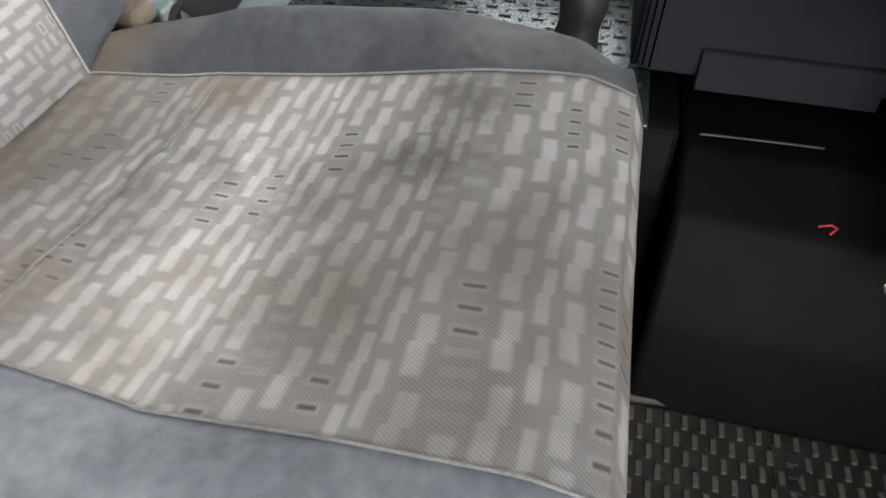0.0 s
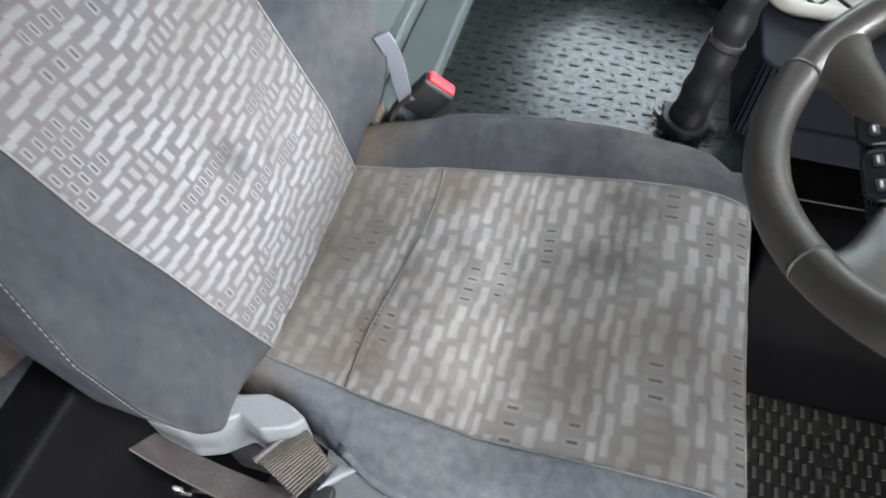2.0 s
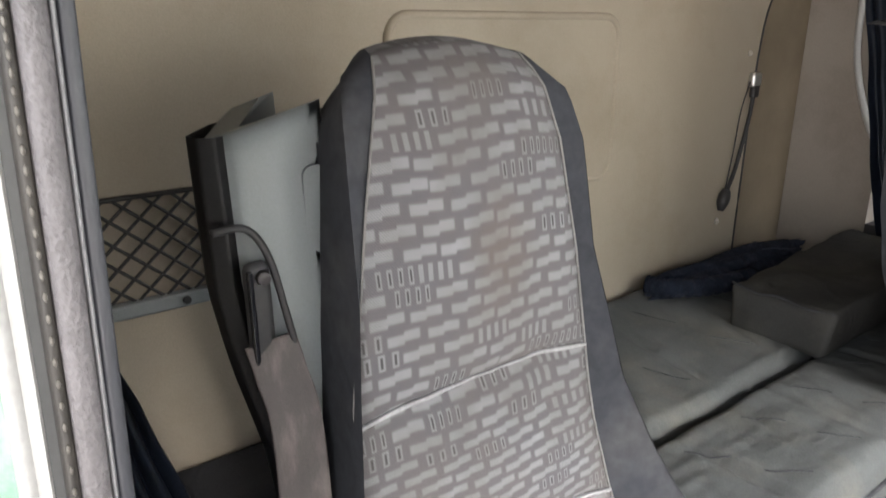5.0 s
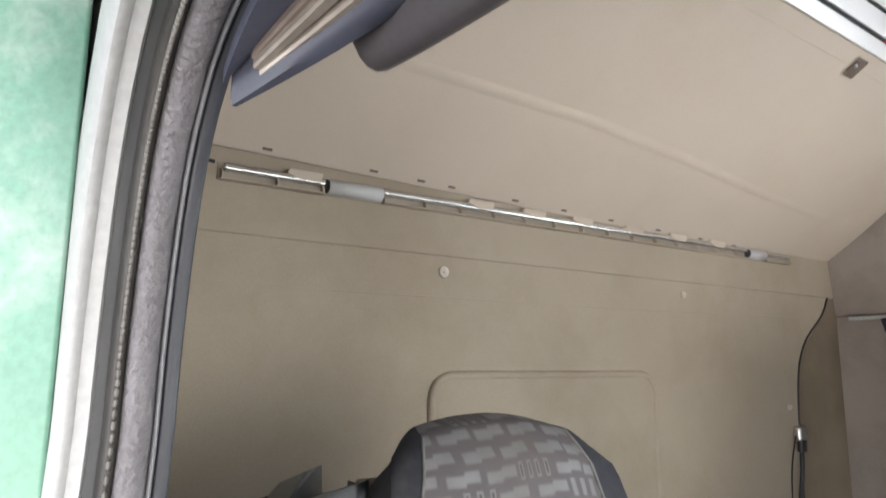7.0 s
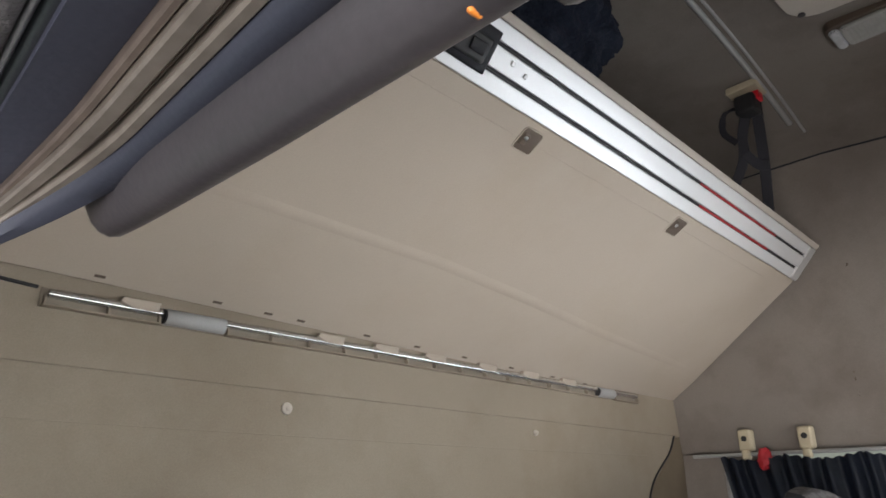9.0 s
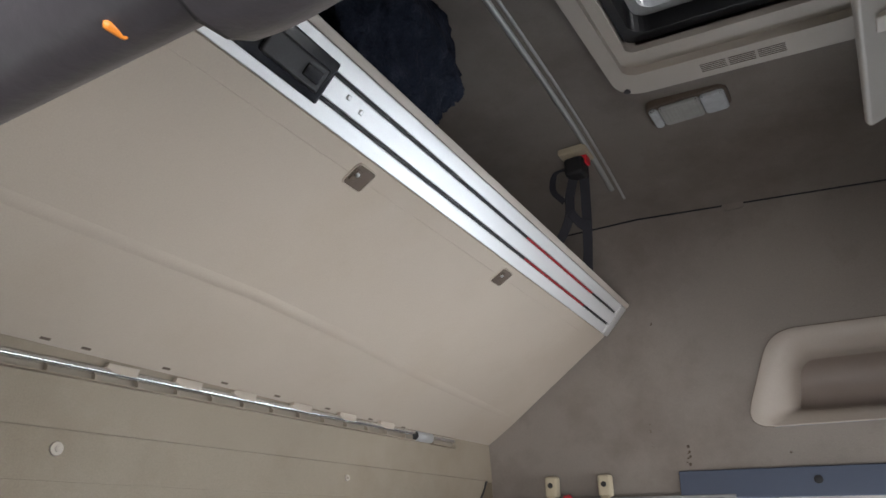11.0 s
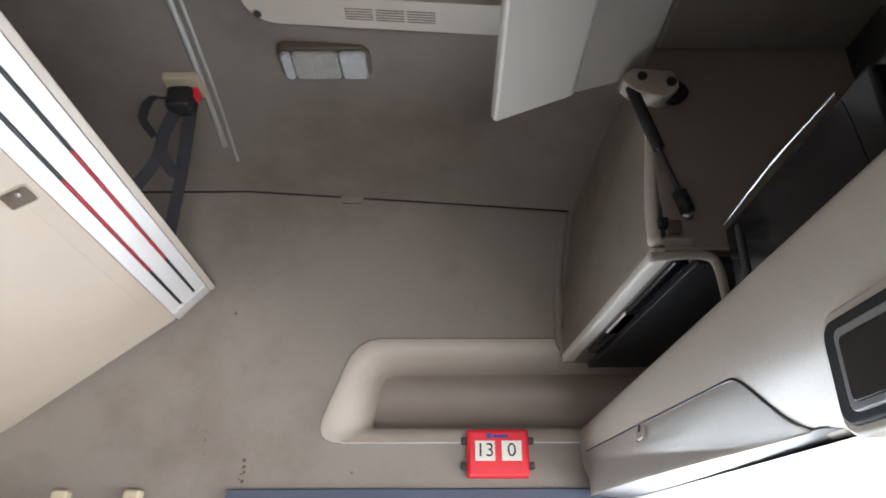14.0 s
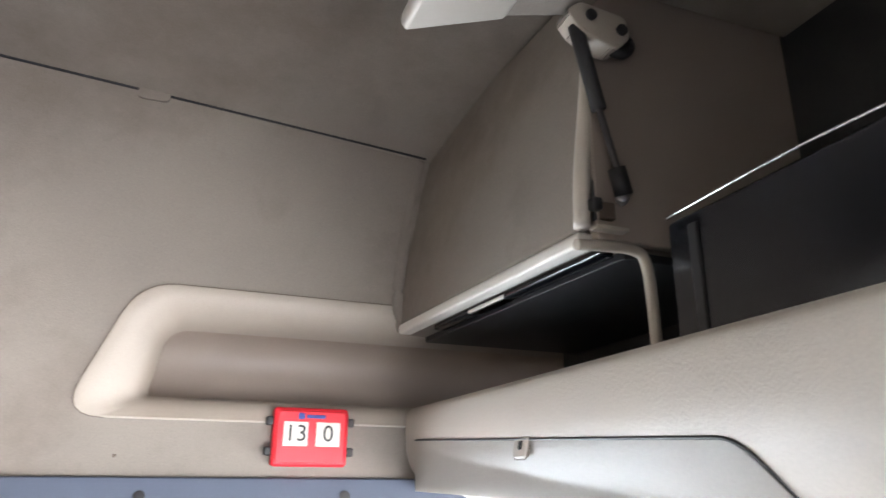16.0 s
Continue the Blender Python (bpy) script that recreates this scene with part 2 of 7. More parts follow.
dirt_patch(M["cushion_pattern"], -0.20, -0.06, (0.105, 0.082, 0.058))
dirt_patch(M["cushion_lit_dust"], -0.15, -0.05, (0.115, 0.085, 0.06))
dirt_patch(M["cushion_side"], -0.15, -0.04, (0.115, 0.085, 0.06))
M["navy"] = material("navy", (0.015, 0.022, 0.039), 0.42, 0, 0.35, 8, 200, 0.3, spec=0.45)
M["denim"] = material("denim", (0.012, 0.016, 0.027), 0.95, 0, 0.5, 14, 260, 0.5, (0.05, 0.06, 0.085), 0.5, 20, 0.15, 1.0, 22.0)
M["denim_seam"] = material("denim_seam", (0.035, 0.042, 0.06), 0.95, 0, 0.5, 40, 260, 0.5, spec=0.15)
M["grey_plastic"] = material("grey_plastic", (0.19, 0.196, 0.207), 0.42, 0, 0.12, 5, 350, 0.12, (0.31, 0.30, 0.28), 0.3, 9)
M["tower_plastic"] = material("tower_plastic", (0.2, 0.22, 0.23), 0.5, 0, 0.08, 5, 350, 0.12, (0.3, 0.29, 0.27), 0.15, 9)
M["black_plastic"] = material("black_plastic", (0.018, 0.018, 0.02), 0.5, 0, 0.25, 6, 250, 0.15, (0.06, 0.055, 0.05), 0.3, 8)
M["gloss_black"] = material("gloss_black", (0.008, 0.009, 0.012), 0.16, 0, 0.1, 6, 250, 0.0)
M["rubber"] = material("rubber", (0.021, 0.019, 0.0165), 0.6, 0, 0.3, 7, 220, 0.3, (0.10, 0.085, 0.065), 0.35, 10)
M["tunnel_mat"] = material("tunnel_mat", (0.014, 0.019, 0.018), 0.24, 0, 0.25, 5, 120, 0.2, (0.03, 0.034, 0.032), 0.3, 7, 0.75)
M["ledge"] = material("ledge", (0.07, 0.085, 0.086), 0.5, 0, 0.15, 5, 250, 0.2)
M["headliner"] = material("headliner", (0.255, 0.226, 0.20), 0.95, 0, 0.14, 3, 420, 0.3, (0.15, 0.118, 0.092), 0.7, 2.6, 0.15)
M["wall_vinyl"] = material("wall_vinyl", (0.33, 0.285, 0.225), 0.7, 0, 0.10, 3, 380, 0.18, (0.225, 0.175, 0.12), 0.5, 2.6, 0.3)
M["corner_shade"] = material("corner_shade", (0.19, 0.155, 0.11), 0.7, 0, 0.12, 3, 380, 0.18, (0.10, 0.078, 0.052), 0.6, 3, 0.3)
M["bunk_panel"] = material("bunk_panel", (0.49, 0.43, 0.36), 0.6, 0, 0.05, 3, 380, 0.12, (0.4, 0.33, 0.24), 0.3, 4, 0.35)
M["beige_plastic"] = material("beige_plastic", (0.52, 0.47, 0.41), 0.5, 0, 0.06, 4, 400, 0.12, (0.38, 0.32, 0.25), 0.25, 6)
M["pale_plastic"] = material("pale_plastic", (0.62, 0.59, 0.54), 0.45, 0, 0.05, 4, 400, 0.1)
M["pocket_brown"] = material("pocket_brown", (0.12, 0.09, 0.068), 0.6, 0, 0.1, 6, 300, 0.1)
M["sleeve_grey"] = material("sleeve_grey", (0.42, 0.43, 0.43), 0.45, 0, 0.06, 6, 300, 0.1)
M["pale_stud"] = material("pale_stud", (0.10, 0.093, 0.08), 0.5, 0, 0.4, 14, 220, 0.2)
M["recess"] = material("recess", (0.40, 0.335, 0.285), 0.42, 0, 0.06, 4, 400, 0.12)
M["dirt"] = material("dirt", (0.10, 0.075, 0.055), 0.95, 0, 0.4, 30, 300, 0.3)
M["lip_grey"] = material("lip_grey", (0.15, 0.155, 0.18), 0.5, 0, 0.1, 5, 300, 0.1)
M["worn_metal"] = material("worn_metal", (0.27, 0.235, 0.20), 0.35, 0.5, 0.3, 8, 90, 0.1, (0.14, 0.11, 0.09), 0.6, 5)
M["crease"] = material("crease", (0.27, 0.235, 0.19), 0.7, 0, 0.06, 3, 380, 0.1)
M["passenger_cloth"] = material("passenger_cloth", (0.06, 0.061, 0.061), 0.95, 0, 0.2, 6, 300, 0.3, spec=0.15, wrinkle=0.4)
M["wedge_grey"] = material("wedge_grey", (0.012, 0.0125, 0.015), 0.6, 0, 0.08, 5, 350, 0.12, spec=0.2)
M["fold_highlight"] = material("fold_highlight", (0.30, 0.295, 0.30), 0.9, 0, 0.35, 30, 300, 0.2, spec=0.15)
M["strap_dark"] = material("strap_dark", (0.055, 0.046, 0.046), 0.6, 0, 0.4, 9, 320, 0.25, (0.12, 0.105, 0.09), 0.6, 30)
M["strap_weave"] = material("strap_weave", (0.115, 0.10, 0.085), 0.8, 0, 0.35, 20, 320, 0.25, (0.19, 0.165, 0.135), 0.6, 30)
M["strap_pale"] = material("strap_pale", (0.2, 0.175, 0.175), 0.6, 0, 0.3, 20, 320, 0.25)
M["shelf_beige"] = material("shelf_beige", (0.40, 0.352, 0.30), 0.5, 0, 0.08, 4, 400, 0.12, (0.30, 0.25, 0.195), 0.3, 6)
M["cream"] = material("cream", (0.55, 0.48, 0.34), 0.5, 0, 0.06, 6, 300, 0.1)
M["alu"] = material("alu", (0.8, 0.81, 0.82), 0.38, 0.35, 0.05, 4, 500, 0.05)
M["alu_dull"] = material("alu_dull", (0.55, 0.55, 0.54), 0.5, 0.4, 0.12, 6, 300, 0.1)
M["steel"] = material("steel", (0.6, 0.6, 0.6), 0.3, 1.0, 0.1, 9, 200, 0.05)
M["mattress"] = material("mattress", (0.068, 0.072, 0.072), 0.95, 0, 0.25, 5, 330, 0.3, (0.13, 0.12, 0.095), 0.4, 6, 0.15, 0.35, 10.0)
M["pillow_cloth"] = material("pillow_cloth", (0.037, 0.037, 0.036), 0.95, 0, 0.25, 5, 330, 0.3, (0.08, 0.075, 0.062), 0.4, 6, 0.15, 0.5, 10.0)
M["wheel_leather"] = material("wheel_leather", (0.026, 0.0235, 0.020), 0.36, 0, 0.35, 6, 160, 0.15, (0.075, 0.06, 0.05), 0.6, 9)
M["strap_brown"] = material("strap_brown", (0.05, 0.039, 0.038), 0.5, 0, 0.4, 9, 320, 0.25, (0.125, 0.104, 0.094), 0.6, 9, stretch=(5.0, 5.0, 0.5))
M["strap_black"] = material("strap_black", (0.02, 0.02, 0.026), 0.8, 0, 0.2, 9, 320, 0.25)
M["red_plastic"] = material("red_plastic", (0.70, 0.02, 0.035), 0.35, 0, 0.08, 7, 250, 0.05)
M["red_line"] = material("red_line", (0.45, 0.02, 0.03), 0.5, 0, 0.05)
M["paper"] = material("paper", (0.78, 0.75, 0.68), 0.7, 0, 0.05, 8, 200, 0.05)
M["ink"] = material("ink", (0.015, 0.015, 0.015), 0.6, 0, 0.05)
M["blue_print"] = material("blue_print", (0.03, 0.05, 0.25), 0.5, 0, 0.05)
M["trim_blue"] = material("trim_blue", (0.075, 0.092, 0.135), 0.5, 0, 0.08, 5, 350, 0.12)
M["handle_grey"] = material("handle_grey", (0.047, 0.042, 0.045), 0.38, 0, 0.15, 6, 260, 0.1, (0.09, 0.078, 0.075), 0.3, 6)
M["header_blue"] = material("header_blue", (0.06, 0.064, 0.088), 0.6, 0, 0.12, 6, 260, 0.1, spec=0.2)
M["gasket"] = material("gasket", (0.105, 0.098, 0.102), 0.5, 0, 0.3, 30, 300, 1.0)
M["white_paint"] = material("white_paint", (0.35, 0.352, 0.345), 0.3, 0, 0.15, 5, 200, 0.03, (0.28, 0.28, 0.265), 0.6, 10)
M["green_paint"] = material("green_paint", (0.09, 0.20, 0.14), 0.35, 0, 0.2, 4, 200, 0.03, (0.36, 0.38, 0.35), 0.85, 9)
M["channel_grey"] = material("channel_grey", (0.06, 0.062, 0.062), 0.5, 0, 0.1, 5, 200, 0.1)
M["seal_pale"] = material("seal_pale", (0.13, 0.13, 0.135), 0.4, 0, 0.1, 6, 200, 0.15)
M["seal_dark"] = material("seal_dark", (0.032, 0.034, 0.04), 0.4, 0, 0.1, 6, 200, 0.15)
M["worn_brown"] = material("worn_brown", (0.15, 0.12, 0.10), 0.5, 0.2, 0.3, 8, 90, 0.1, (0.08, 0.06, 0.05), 0.6, 5)
M["trim_edge"] = material("trim_edge", (0.032, 0.035, 0.05), 0.5, 0, 0.08, 5, 350, 0.12)
M["polished"] = material("polished", (0.85, 0.85, 0.84), 0.22, 0.9, 0.05, 6, 200, 0.03)
M["grained_beige"] = material("grained_beige", (0.42, 0.382, 0.335), 0.42, 0, 0.06, 4, 260, 0.22, (0.40, 0.35, 0.29), 0.25, 6)
M["locker_side"] = material("locker_side", (0.30, 0.25, 0.215), 0.6, 0, 0.08, 4, 400, 0.12)
M["lid_beige"] = material("lid_beige", (0.46, 0.43, 0.385), 0.45, 0, 0.05, 4, 400, 0.1)
M["arm_grey"] = material("arm_grey", (0.12, 0.124, 0.124), 0.45, 0, 0.08, 5, 350, 0.12)
M["orange"] = material("orange", (0.75, 0.24, 0.03), 0.35, 0, 0.05)
M["lamp_lens"] = material("lamp_lens", (0.40, 0.40, 0.375), 0.15, 0, 0.1, 12, 60, 0.3)
M["lens_clear"] = material("lens_clear", (0.55, 0.57, 0.585), 0.07, 0, 0.15, 25, 60, 0.4)
M["dark_cloth"] = material("dark_cloth", (0.035, 0.036, 0.04), 0.95, 0, 0.25, 6, 300, 0.3, spec=0.15, wrinkle=0.5)
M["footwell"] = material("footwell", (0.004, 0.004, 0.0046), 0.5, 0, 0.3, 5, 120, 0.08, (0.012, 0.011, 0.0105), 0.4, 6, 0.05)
M["dash"] = material("dash", (0.02, 0.021, 0.028), 0.75, 0, 0.12, 6, 300, 0.15, spec=0.12)
M["rust"] = material("rust", (0.06, 0.045, 0.033), 0.95, 0, 0.4, 30, 300, 0.5)
M["asphalt"] = material("asphalt", (0.16, 0.155, 0.15), 0.9, 0, 0.25, 0.6, 40, 0.4)
glass = bpy.data.materials.new("glass")
glass.use_nodes = True
gb = glass.node_tree.nodes["Principled BSDF"]
gb.inputs["Transmission Weight"].default_value, gb.inputs["Roughness"].default_value, gb.inputs["IOR"].default_value = 1.0, 0.02, 1.05
gb.inputs["Base Color"].default_value = (0.9, 0.95, 0.94, 1)
M["glass"] = glass


# ---- helpers of the place ----
def part(name, bm, mat, parent=None, label="", smooth=True, uvs=None):
    me = bpy.data.meshes.new(name)
    bmesh.ops.recalc_face_normals(bm, faces=bm.faces)
    for fc in bm.faces:
        fc.smooth = smooth
    bm.to_mesh(me)
    if smooth:
        # large faces keep their own direction, so that only the rounded edges shade softly
        bm.normal_update()
        ns = []
        for v in bm.verts:
            w = Vector((0, 0, 0))
            for fc in v.link_faces:
                w += fc.normal * fc.calc_area()
            ns.append(w.normalized() if w.length > 1e-12 else Vector((0, 0, 1)))
        me.normals_split_custom_set_from_vertices(ns)
    bm.free()
    me.materials.append(M[mat])
    ob = new(name, me)
    if parent:
        ob.parent = parent
    if label:
        ob["label"] = label
    return ob


def thing(name, label, category, group="", at=(0, 0, 0)):
    ob = new(name)
    ob.location = at
    ob.empty_display_size = 0.05
    return tagged(ob, label, category, group)


def smooth_by_angle(ob, deg=35):
    me = ob.data
    if "custom_normal" in me.attributes:
        me.attributes.remove(me.attributes["custom_normal"])
    bm = bmesh.new()
    bm.from_mesh(me)
    for e in bm.edges:
        if len(e.link_faces) == 2:
            e.smooth = e.calc_face_angle(0) < radians(deg)
    bm.to_mesh(me)
    bm.free()
    return ob


def box(lo, hi, bevel=0.004, seg=2, bm=None, turn=None):
    """A block between two corners, with rounded edges."""
    b = bmesh.new()
    bmesh.ops.create_cube(b, size=1)
    lo, hi = Vector(lo), Vector(hi)
    for v in b.verts:
        v.co = Vector([lo[i] + (v.co[i] + 0.5) * (hi[i] - lo[i]) for i in range(3)])
    if bevel:
        bmesh.ops.bevel(b, geom=b.edges[:], offset=bevel, segments=seg, affect="EDGES", profile=0.5)
    if turn:
        bmesh.ops.transform(b, matrix=turn, verts=b.verts)
    return join(bm, b)


def join(bm, b):
    if bm is None:
        return b
    me = bpy.data.meshes.new("tmp")
    b.to_mesh(me)
    b.free()
    bm.from_mesh(me)
    bpy.data.meshes.remove(me)
    return bm


def prism(points, lo, hi, axis="y", bevel=0.0, seg=2, bm=None):
    """An outline in the other two axes, pulled along one axis from lo to hi."""
    b = bmesh.new()
    def put(p, d):
        a, c = p
        return {"x": (d, a, c), "y": (a, d, c), "z": (a, c, d)}[axis]
    bot = [b.verts.new(put(p, lo)) for p in points]
    top = [b.verts.new(put(p, hi)) for p in points]
    b.faces.new(bot)
    b.faces.new(top[::-1])
    for i in range(len(points)):
        j = (i + 1) % len(points)
        b.faces.new((bot[i], top[i], top[j], bot[j]))
    bmesh.ops.recalc_face_normals(b, faces=b.faces)
    if bevel:
        bmesh.ops.bevel(b, geom=b.edges[:], offset=bevel, segments=seg, affect="EDGES", profile=0.5)
    return join(bm, b)


def rounded(x0, y0, x1, y1, r, n=6):
    """The outline of a rectangle with round corners."""
    out = []
    for cx, cy, a0 in ((x1 - r, y1 - r, 0), (x0 + r, y1 - r, 90), (x0 + r, y0 + r, 180), (x1 - r, y0 + r, 270)):
        out += [(cx + r * math.cos(radians(a0 + 90 * i / n)), cy + r * math.sin(radians(a0 + 90 * i / n))) for i in range(n + 1)]
    return out


def round_poly(points, n=6):
    """An outline from corners (x, y, radius), each rounded by n steps."""
    out = []
    m = len(points)
    for i, (x, y, r) in enumerate(points):
        p, a, c = Vector((x, y)), Vector(points[i - 1][:2]), Vector(points[(i + 1) % m][:2])
        u, v = (a - p).normalized() * r, (c - p).normalized() * r
        for k in range(n + 1):
            t = k / n
            q = p + u * (1 - t) ** 2 + v * t ** 2
            out.append((q.x, q.y))
    return out


def smooth_path(points, n=8):
    """Catmull-Rom through the points."""
    P = [Vector(p) for p in points]
    P = [2 * P[0] - P[1]] + P + [2 * P[-1] - P[-2]]
    out = []
    for i in range(1, len(P) - 2):
        a, b, c, d = P[i - 1:i + 3]
        for k in range(n):
            t = k / n
            out.append(0.5 * ((2 * b) + (c - a) * t + (2 * a - 5 * b + 4 * c - d) * t * t + (3 * b - 3 * c + d - a) * t ** 3))
    return out + [P[-2]]


def tube(points, radius, sides=12, n=8, bm=None, flat=1.0, up=(0, 0, 1), closed=False, cap=True):
    """A round (or flattened) bar along a smooth path; radius may vary along it as a function of 0..1."""
    path = [Vector(p) for p in points] if n == 0 else smooth_path(points, n)
    b = bmesh.new()
    rings = []
    for i, p in enumerate(path):
        if closed:
            t = (path[(i + 1) % len(path)] - path[i - 1]).normalized()
        else:
            t = (path[min(i + 1, len(path) - 1)] - path[max(i - 1, 0)]).normalized()
        s = t.cross(Vector(up))
        s = s.normalized() if s.length > 1e-4 else Vector((1, 0, 0))
        w = s.cross(t).normalized()
        r = radius(i / (len(path) - 1)) if callable(radius) else radius
        rings.append([b.verts.new(p + r * (math.cos(a) * s + flat * math.sin(a) * w)) for a in [2 * math.pi * k / sides for k in range(sides)]])
    m = len(rings)
    for i in range(m if closed else m - 1):
        A, B = rings[i], rings[(i + 1) % m]
        for k in range(sides):
            b.faces.new((A[k], A[(k + 1) % sides], B[(k + 1) % sides], B[k]))
    if cap and not closed:
        b.faces.new(rings[0][::-1])
        b.faces.new(rings[-1])
    return join(bm, b)


def ribbon(points, width, thick, side, n=10, bm=None, twist=None):
    """A flat strap along a smooth path; side: the direction across it, or two of them, for its ends."""
    path = smooth_path(points, n)
    b = bmesh.new()
    s0, s1 = (Vector(side[0]), Vector(side[1])) if isinstance(side[0], tuple) else (Vector(side), Vector(side))
    rings = []
    for i, p in enumerate(path):
        t = (path[min(i + 1, len(path) - 1)] - path[max(i - 1, 0)]).normalized()
        s = s0.lerp(s1, i / (len(path) - 1))
        s = (s - t * s.dot(t)).normalized()
        w = s.cross(t)
        rings.append([b.verts.new(p + s * a * width / 2 + w * c * thick / 2) for a, c in ((-1, -0.6), (-0.9, -1), (0.9, -1), (1, -0.6), (1, 0.6), (0.9, 1), (-0.9, 1), (-1, 0.6))])
    for A, B in zip(rings, rings[1:]):
        for k in range(8):
            b.faces.new((A[k], A[(k + 1) % 8], B[(k + 1) % 8], B[k]))
    b.faces.new(rings[0][::-1])
    b.faces.new(rings[-1])
    return join(bm, b)


def sheet(f, nu, nv, u=(0, 1), v=(0, 1), uvf=None):
    """A surface from a function of two parameters, with UV in metres from uvf."""
    b = bmesh.new()
    lay = b.loops.layers.uv.new("UVMap")
    U = [u[0] + (u[1] - u[0]) * i / nu for i in range(nu + 1)]
    V = [v[0] + (v[1] - v[0]) * j / nv for j in range(nv + 1)]
    g = [[b.verts.new(f(a, c)) for c in V] for a in U]
    for i in range(nu):
        for j in range(nv):
            fc = b.faces.new((g[i][j], g[i + 1][j], g[i + 1][j + 1], g[i][j + 1]))
            if uvf:
                for lp, (a, c) in zip(fc.loops, ((U[i], V[j]), (U[i + 1], V[j]), (U[i + 1], V[j + 1]), (U[i], V[j + 1]))):
                    lp[lay].uv = uvf(a, c)
    return b


def lerp(x, xs, ys):
    return float(np.interp(x, xs, ys))


def ease(x, xs, ys):
    """Like lerp, but with soft joints."""
    if x <= xs[0]:
        return ys[0]
    for a, b, p, q in zip(xs, xs[1:], ys, ys[1:]):
        if x <= b:
            t = (x - a) / (b - a)
            return p + (q - p) * t * t * (3 - 2 * t)
    return ys[-1]


# ---- the shell ----
def structure(name, bm, mat, label, category, smooth=False):
    return tagged(part(name, bm, mat, None, "", smooth), label, category, "", "structure")


structure("ground", box((-60, -60, -1.3), (60, 60, -1.2), 0), "asphalt", "grey asphalt yard outside the truck", "ground")
structure("floor", box((-0.9, 0.02, -0.05), (1.35, 2.2, 0.03), 0), "black_plastic", "black cab floor under the rubber mats", "floor")

# rear wall with its upper band
structure("wall_rear", box((-0.93, 0.0, 0.0), (-0.857, 2.25, 1.7553), 0), "wall_vinyl", "beige vinyl rear cab wall, slightly stained", "wall")
upper = structure("wall_rear_upper", box((-0.93, 0.0, 1.7555), (-0.853, 2.25, 2.65), 0.002), "wall_vinyl", "upper beige band of the rear cab wall", "wall")
ridge = bmesh.new()
loop = rounded(0.685, 1.165, 1.305, 1.53, 0.045, 6)
tube([(-0.857, a, c) for a, c in loop], 0.0085, 8, 0, ridge, 1.0, (1, 0, 0), True)
part("panel_bead", ridge, "wall_vinyl", bpy.data.objects["wall_rear"], "raised bead round the blanking panel")
pan = prism(rounded(0.692, 1.172, 1.298, 1.523, 0.04, 6), -0.8575, -0.8535, "x")
part("blanking_panel", pan, "wall_vinyl", bpy.data.objects["wall_rear"])
for y, z, r in ((0.711, 1.725, 0.012), (1.428, 1.724, 0.008), (1.868, 1.437, 0.008), (1.80, 0.965, 0.01)):
    b = bmesh.new()
    bmesh.ops.create_cone(b, cap_ends=True, segments=16, radius1=r, radius2=r * 0.8, depth=0.006, matrix=Matrix.Translation((-0.855, y, z)) @ Euler((0, radians(90), 0)).to_matrix().to_4x4())
    bmesh.ops.create_cone(b, cap_ends=True, segments=10, radius1=r * 0.45, radius2=r * 0.4, depth=0.004, matrix=Matrix.Translation((-0.851, y, z)) @ Euler((0, radians(90), 0)).to_matrix().to_4x4())
    part("wall_plug", b, "beige_plastic", bpy.data.objects["wall_rear"])
part("wall_bead", tube([(-0.857, 0.1, 1.674), (-0.857, 1.0, 1.678), (-0.857, 1.96, 1.687)], 0.0011, 6, 4), "wall_vinyl", bpy.data.objects["wall_rear"])
# joint down the far corner, and beyond it its shade as a brown panel
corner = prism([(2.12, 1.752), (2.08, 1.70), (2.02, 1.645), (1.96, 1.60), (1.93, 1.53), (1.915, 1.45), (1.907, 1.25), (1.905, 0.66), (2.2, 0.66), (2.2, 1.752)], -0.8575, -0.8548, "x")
part("shade_panel", corner, "corner_shade", bpy.data.objects["wall_rear"], "thin vinyl panel with the far corner's shade in its brown")
b = tube([(-0.855, 2.12, 1.755), (-0.856, 2.08, 1.70), (-0.856, 1.96, 1.60), (-0.856, 1.915, 1.45), (-0.856, 1.905, 1.1), (-0.856, 1.905, 0.8)], 0.0035, 6, 8)
part("wall_joint", b, "black_plastic", bpy.data.objects["wall_rear"])

# far side wall: leans in, with the opening of the shelf recess
def far_y(z):
    return 2.162 - 0.152 * (z - 1.7)


SHELF = round_poly([(-0.052, 1.866, 0.075), (1.10, 1.866, 0.002), (1.10, 2.112, 0.002), (0.055, 2.118, 0.07)])
b = bmesh.new()
rim_ = [b.verts.new((x, far_y(z), z)) for x, z in ((-0.93, 1.70), (-0.246, 1.70), (-0.246, 1.762), (1.2, 1.762), (1.2, 2.52), (-0.93, 2.52))]
hole = [b.verts.new((x, far_y(z), z)) for x, z in SHELF]
eds = [b.edges.new((r[k], r[(k + 1) % len(r)])) for r in (rim_, hole) for k in range(len(r))]
bmesh.ops.triangle_fill(b, use_beauty=True, use_dissolve=False, edges=eds)
ex = bmesh.ops.extrude_face_region(b, geom=b.faces[:])
for v in ex["geom"]:
    if isinstance(v, bmesh.types.BMVert):
        v.co.y += 0.10
structure("wall_far_1", b, "headliner", "beige cloth-covered side wall of the cab, scuffed", "wall")
random.seed(11)
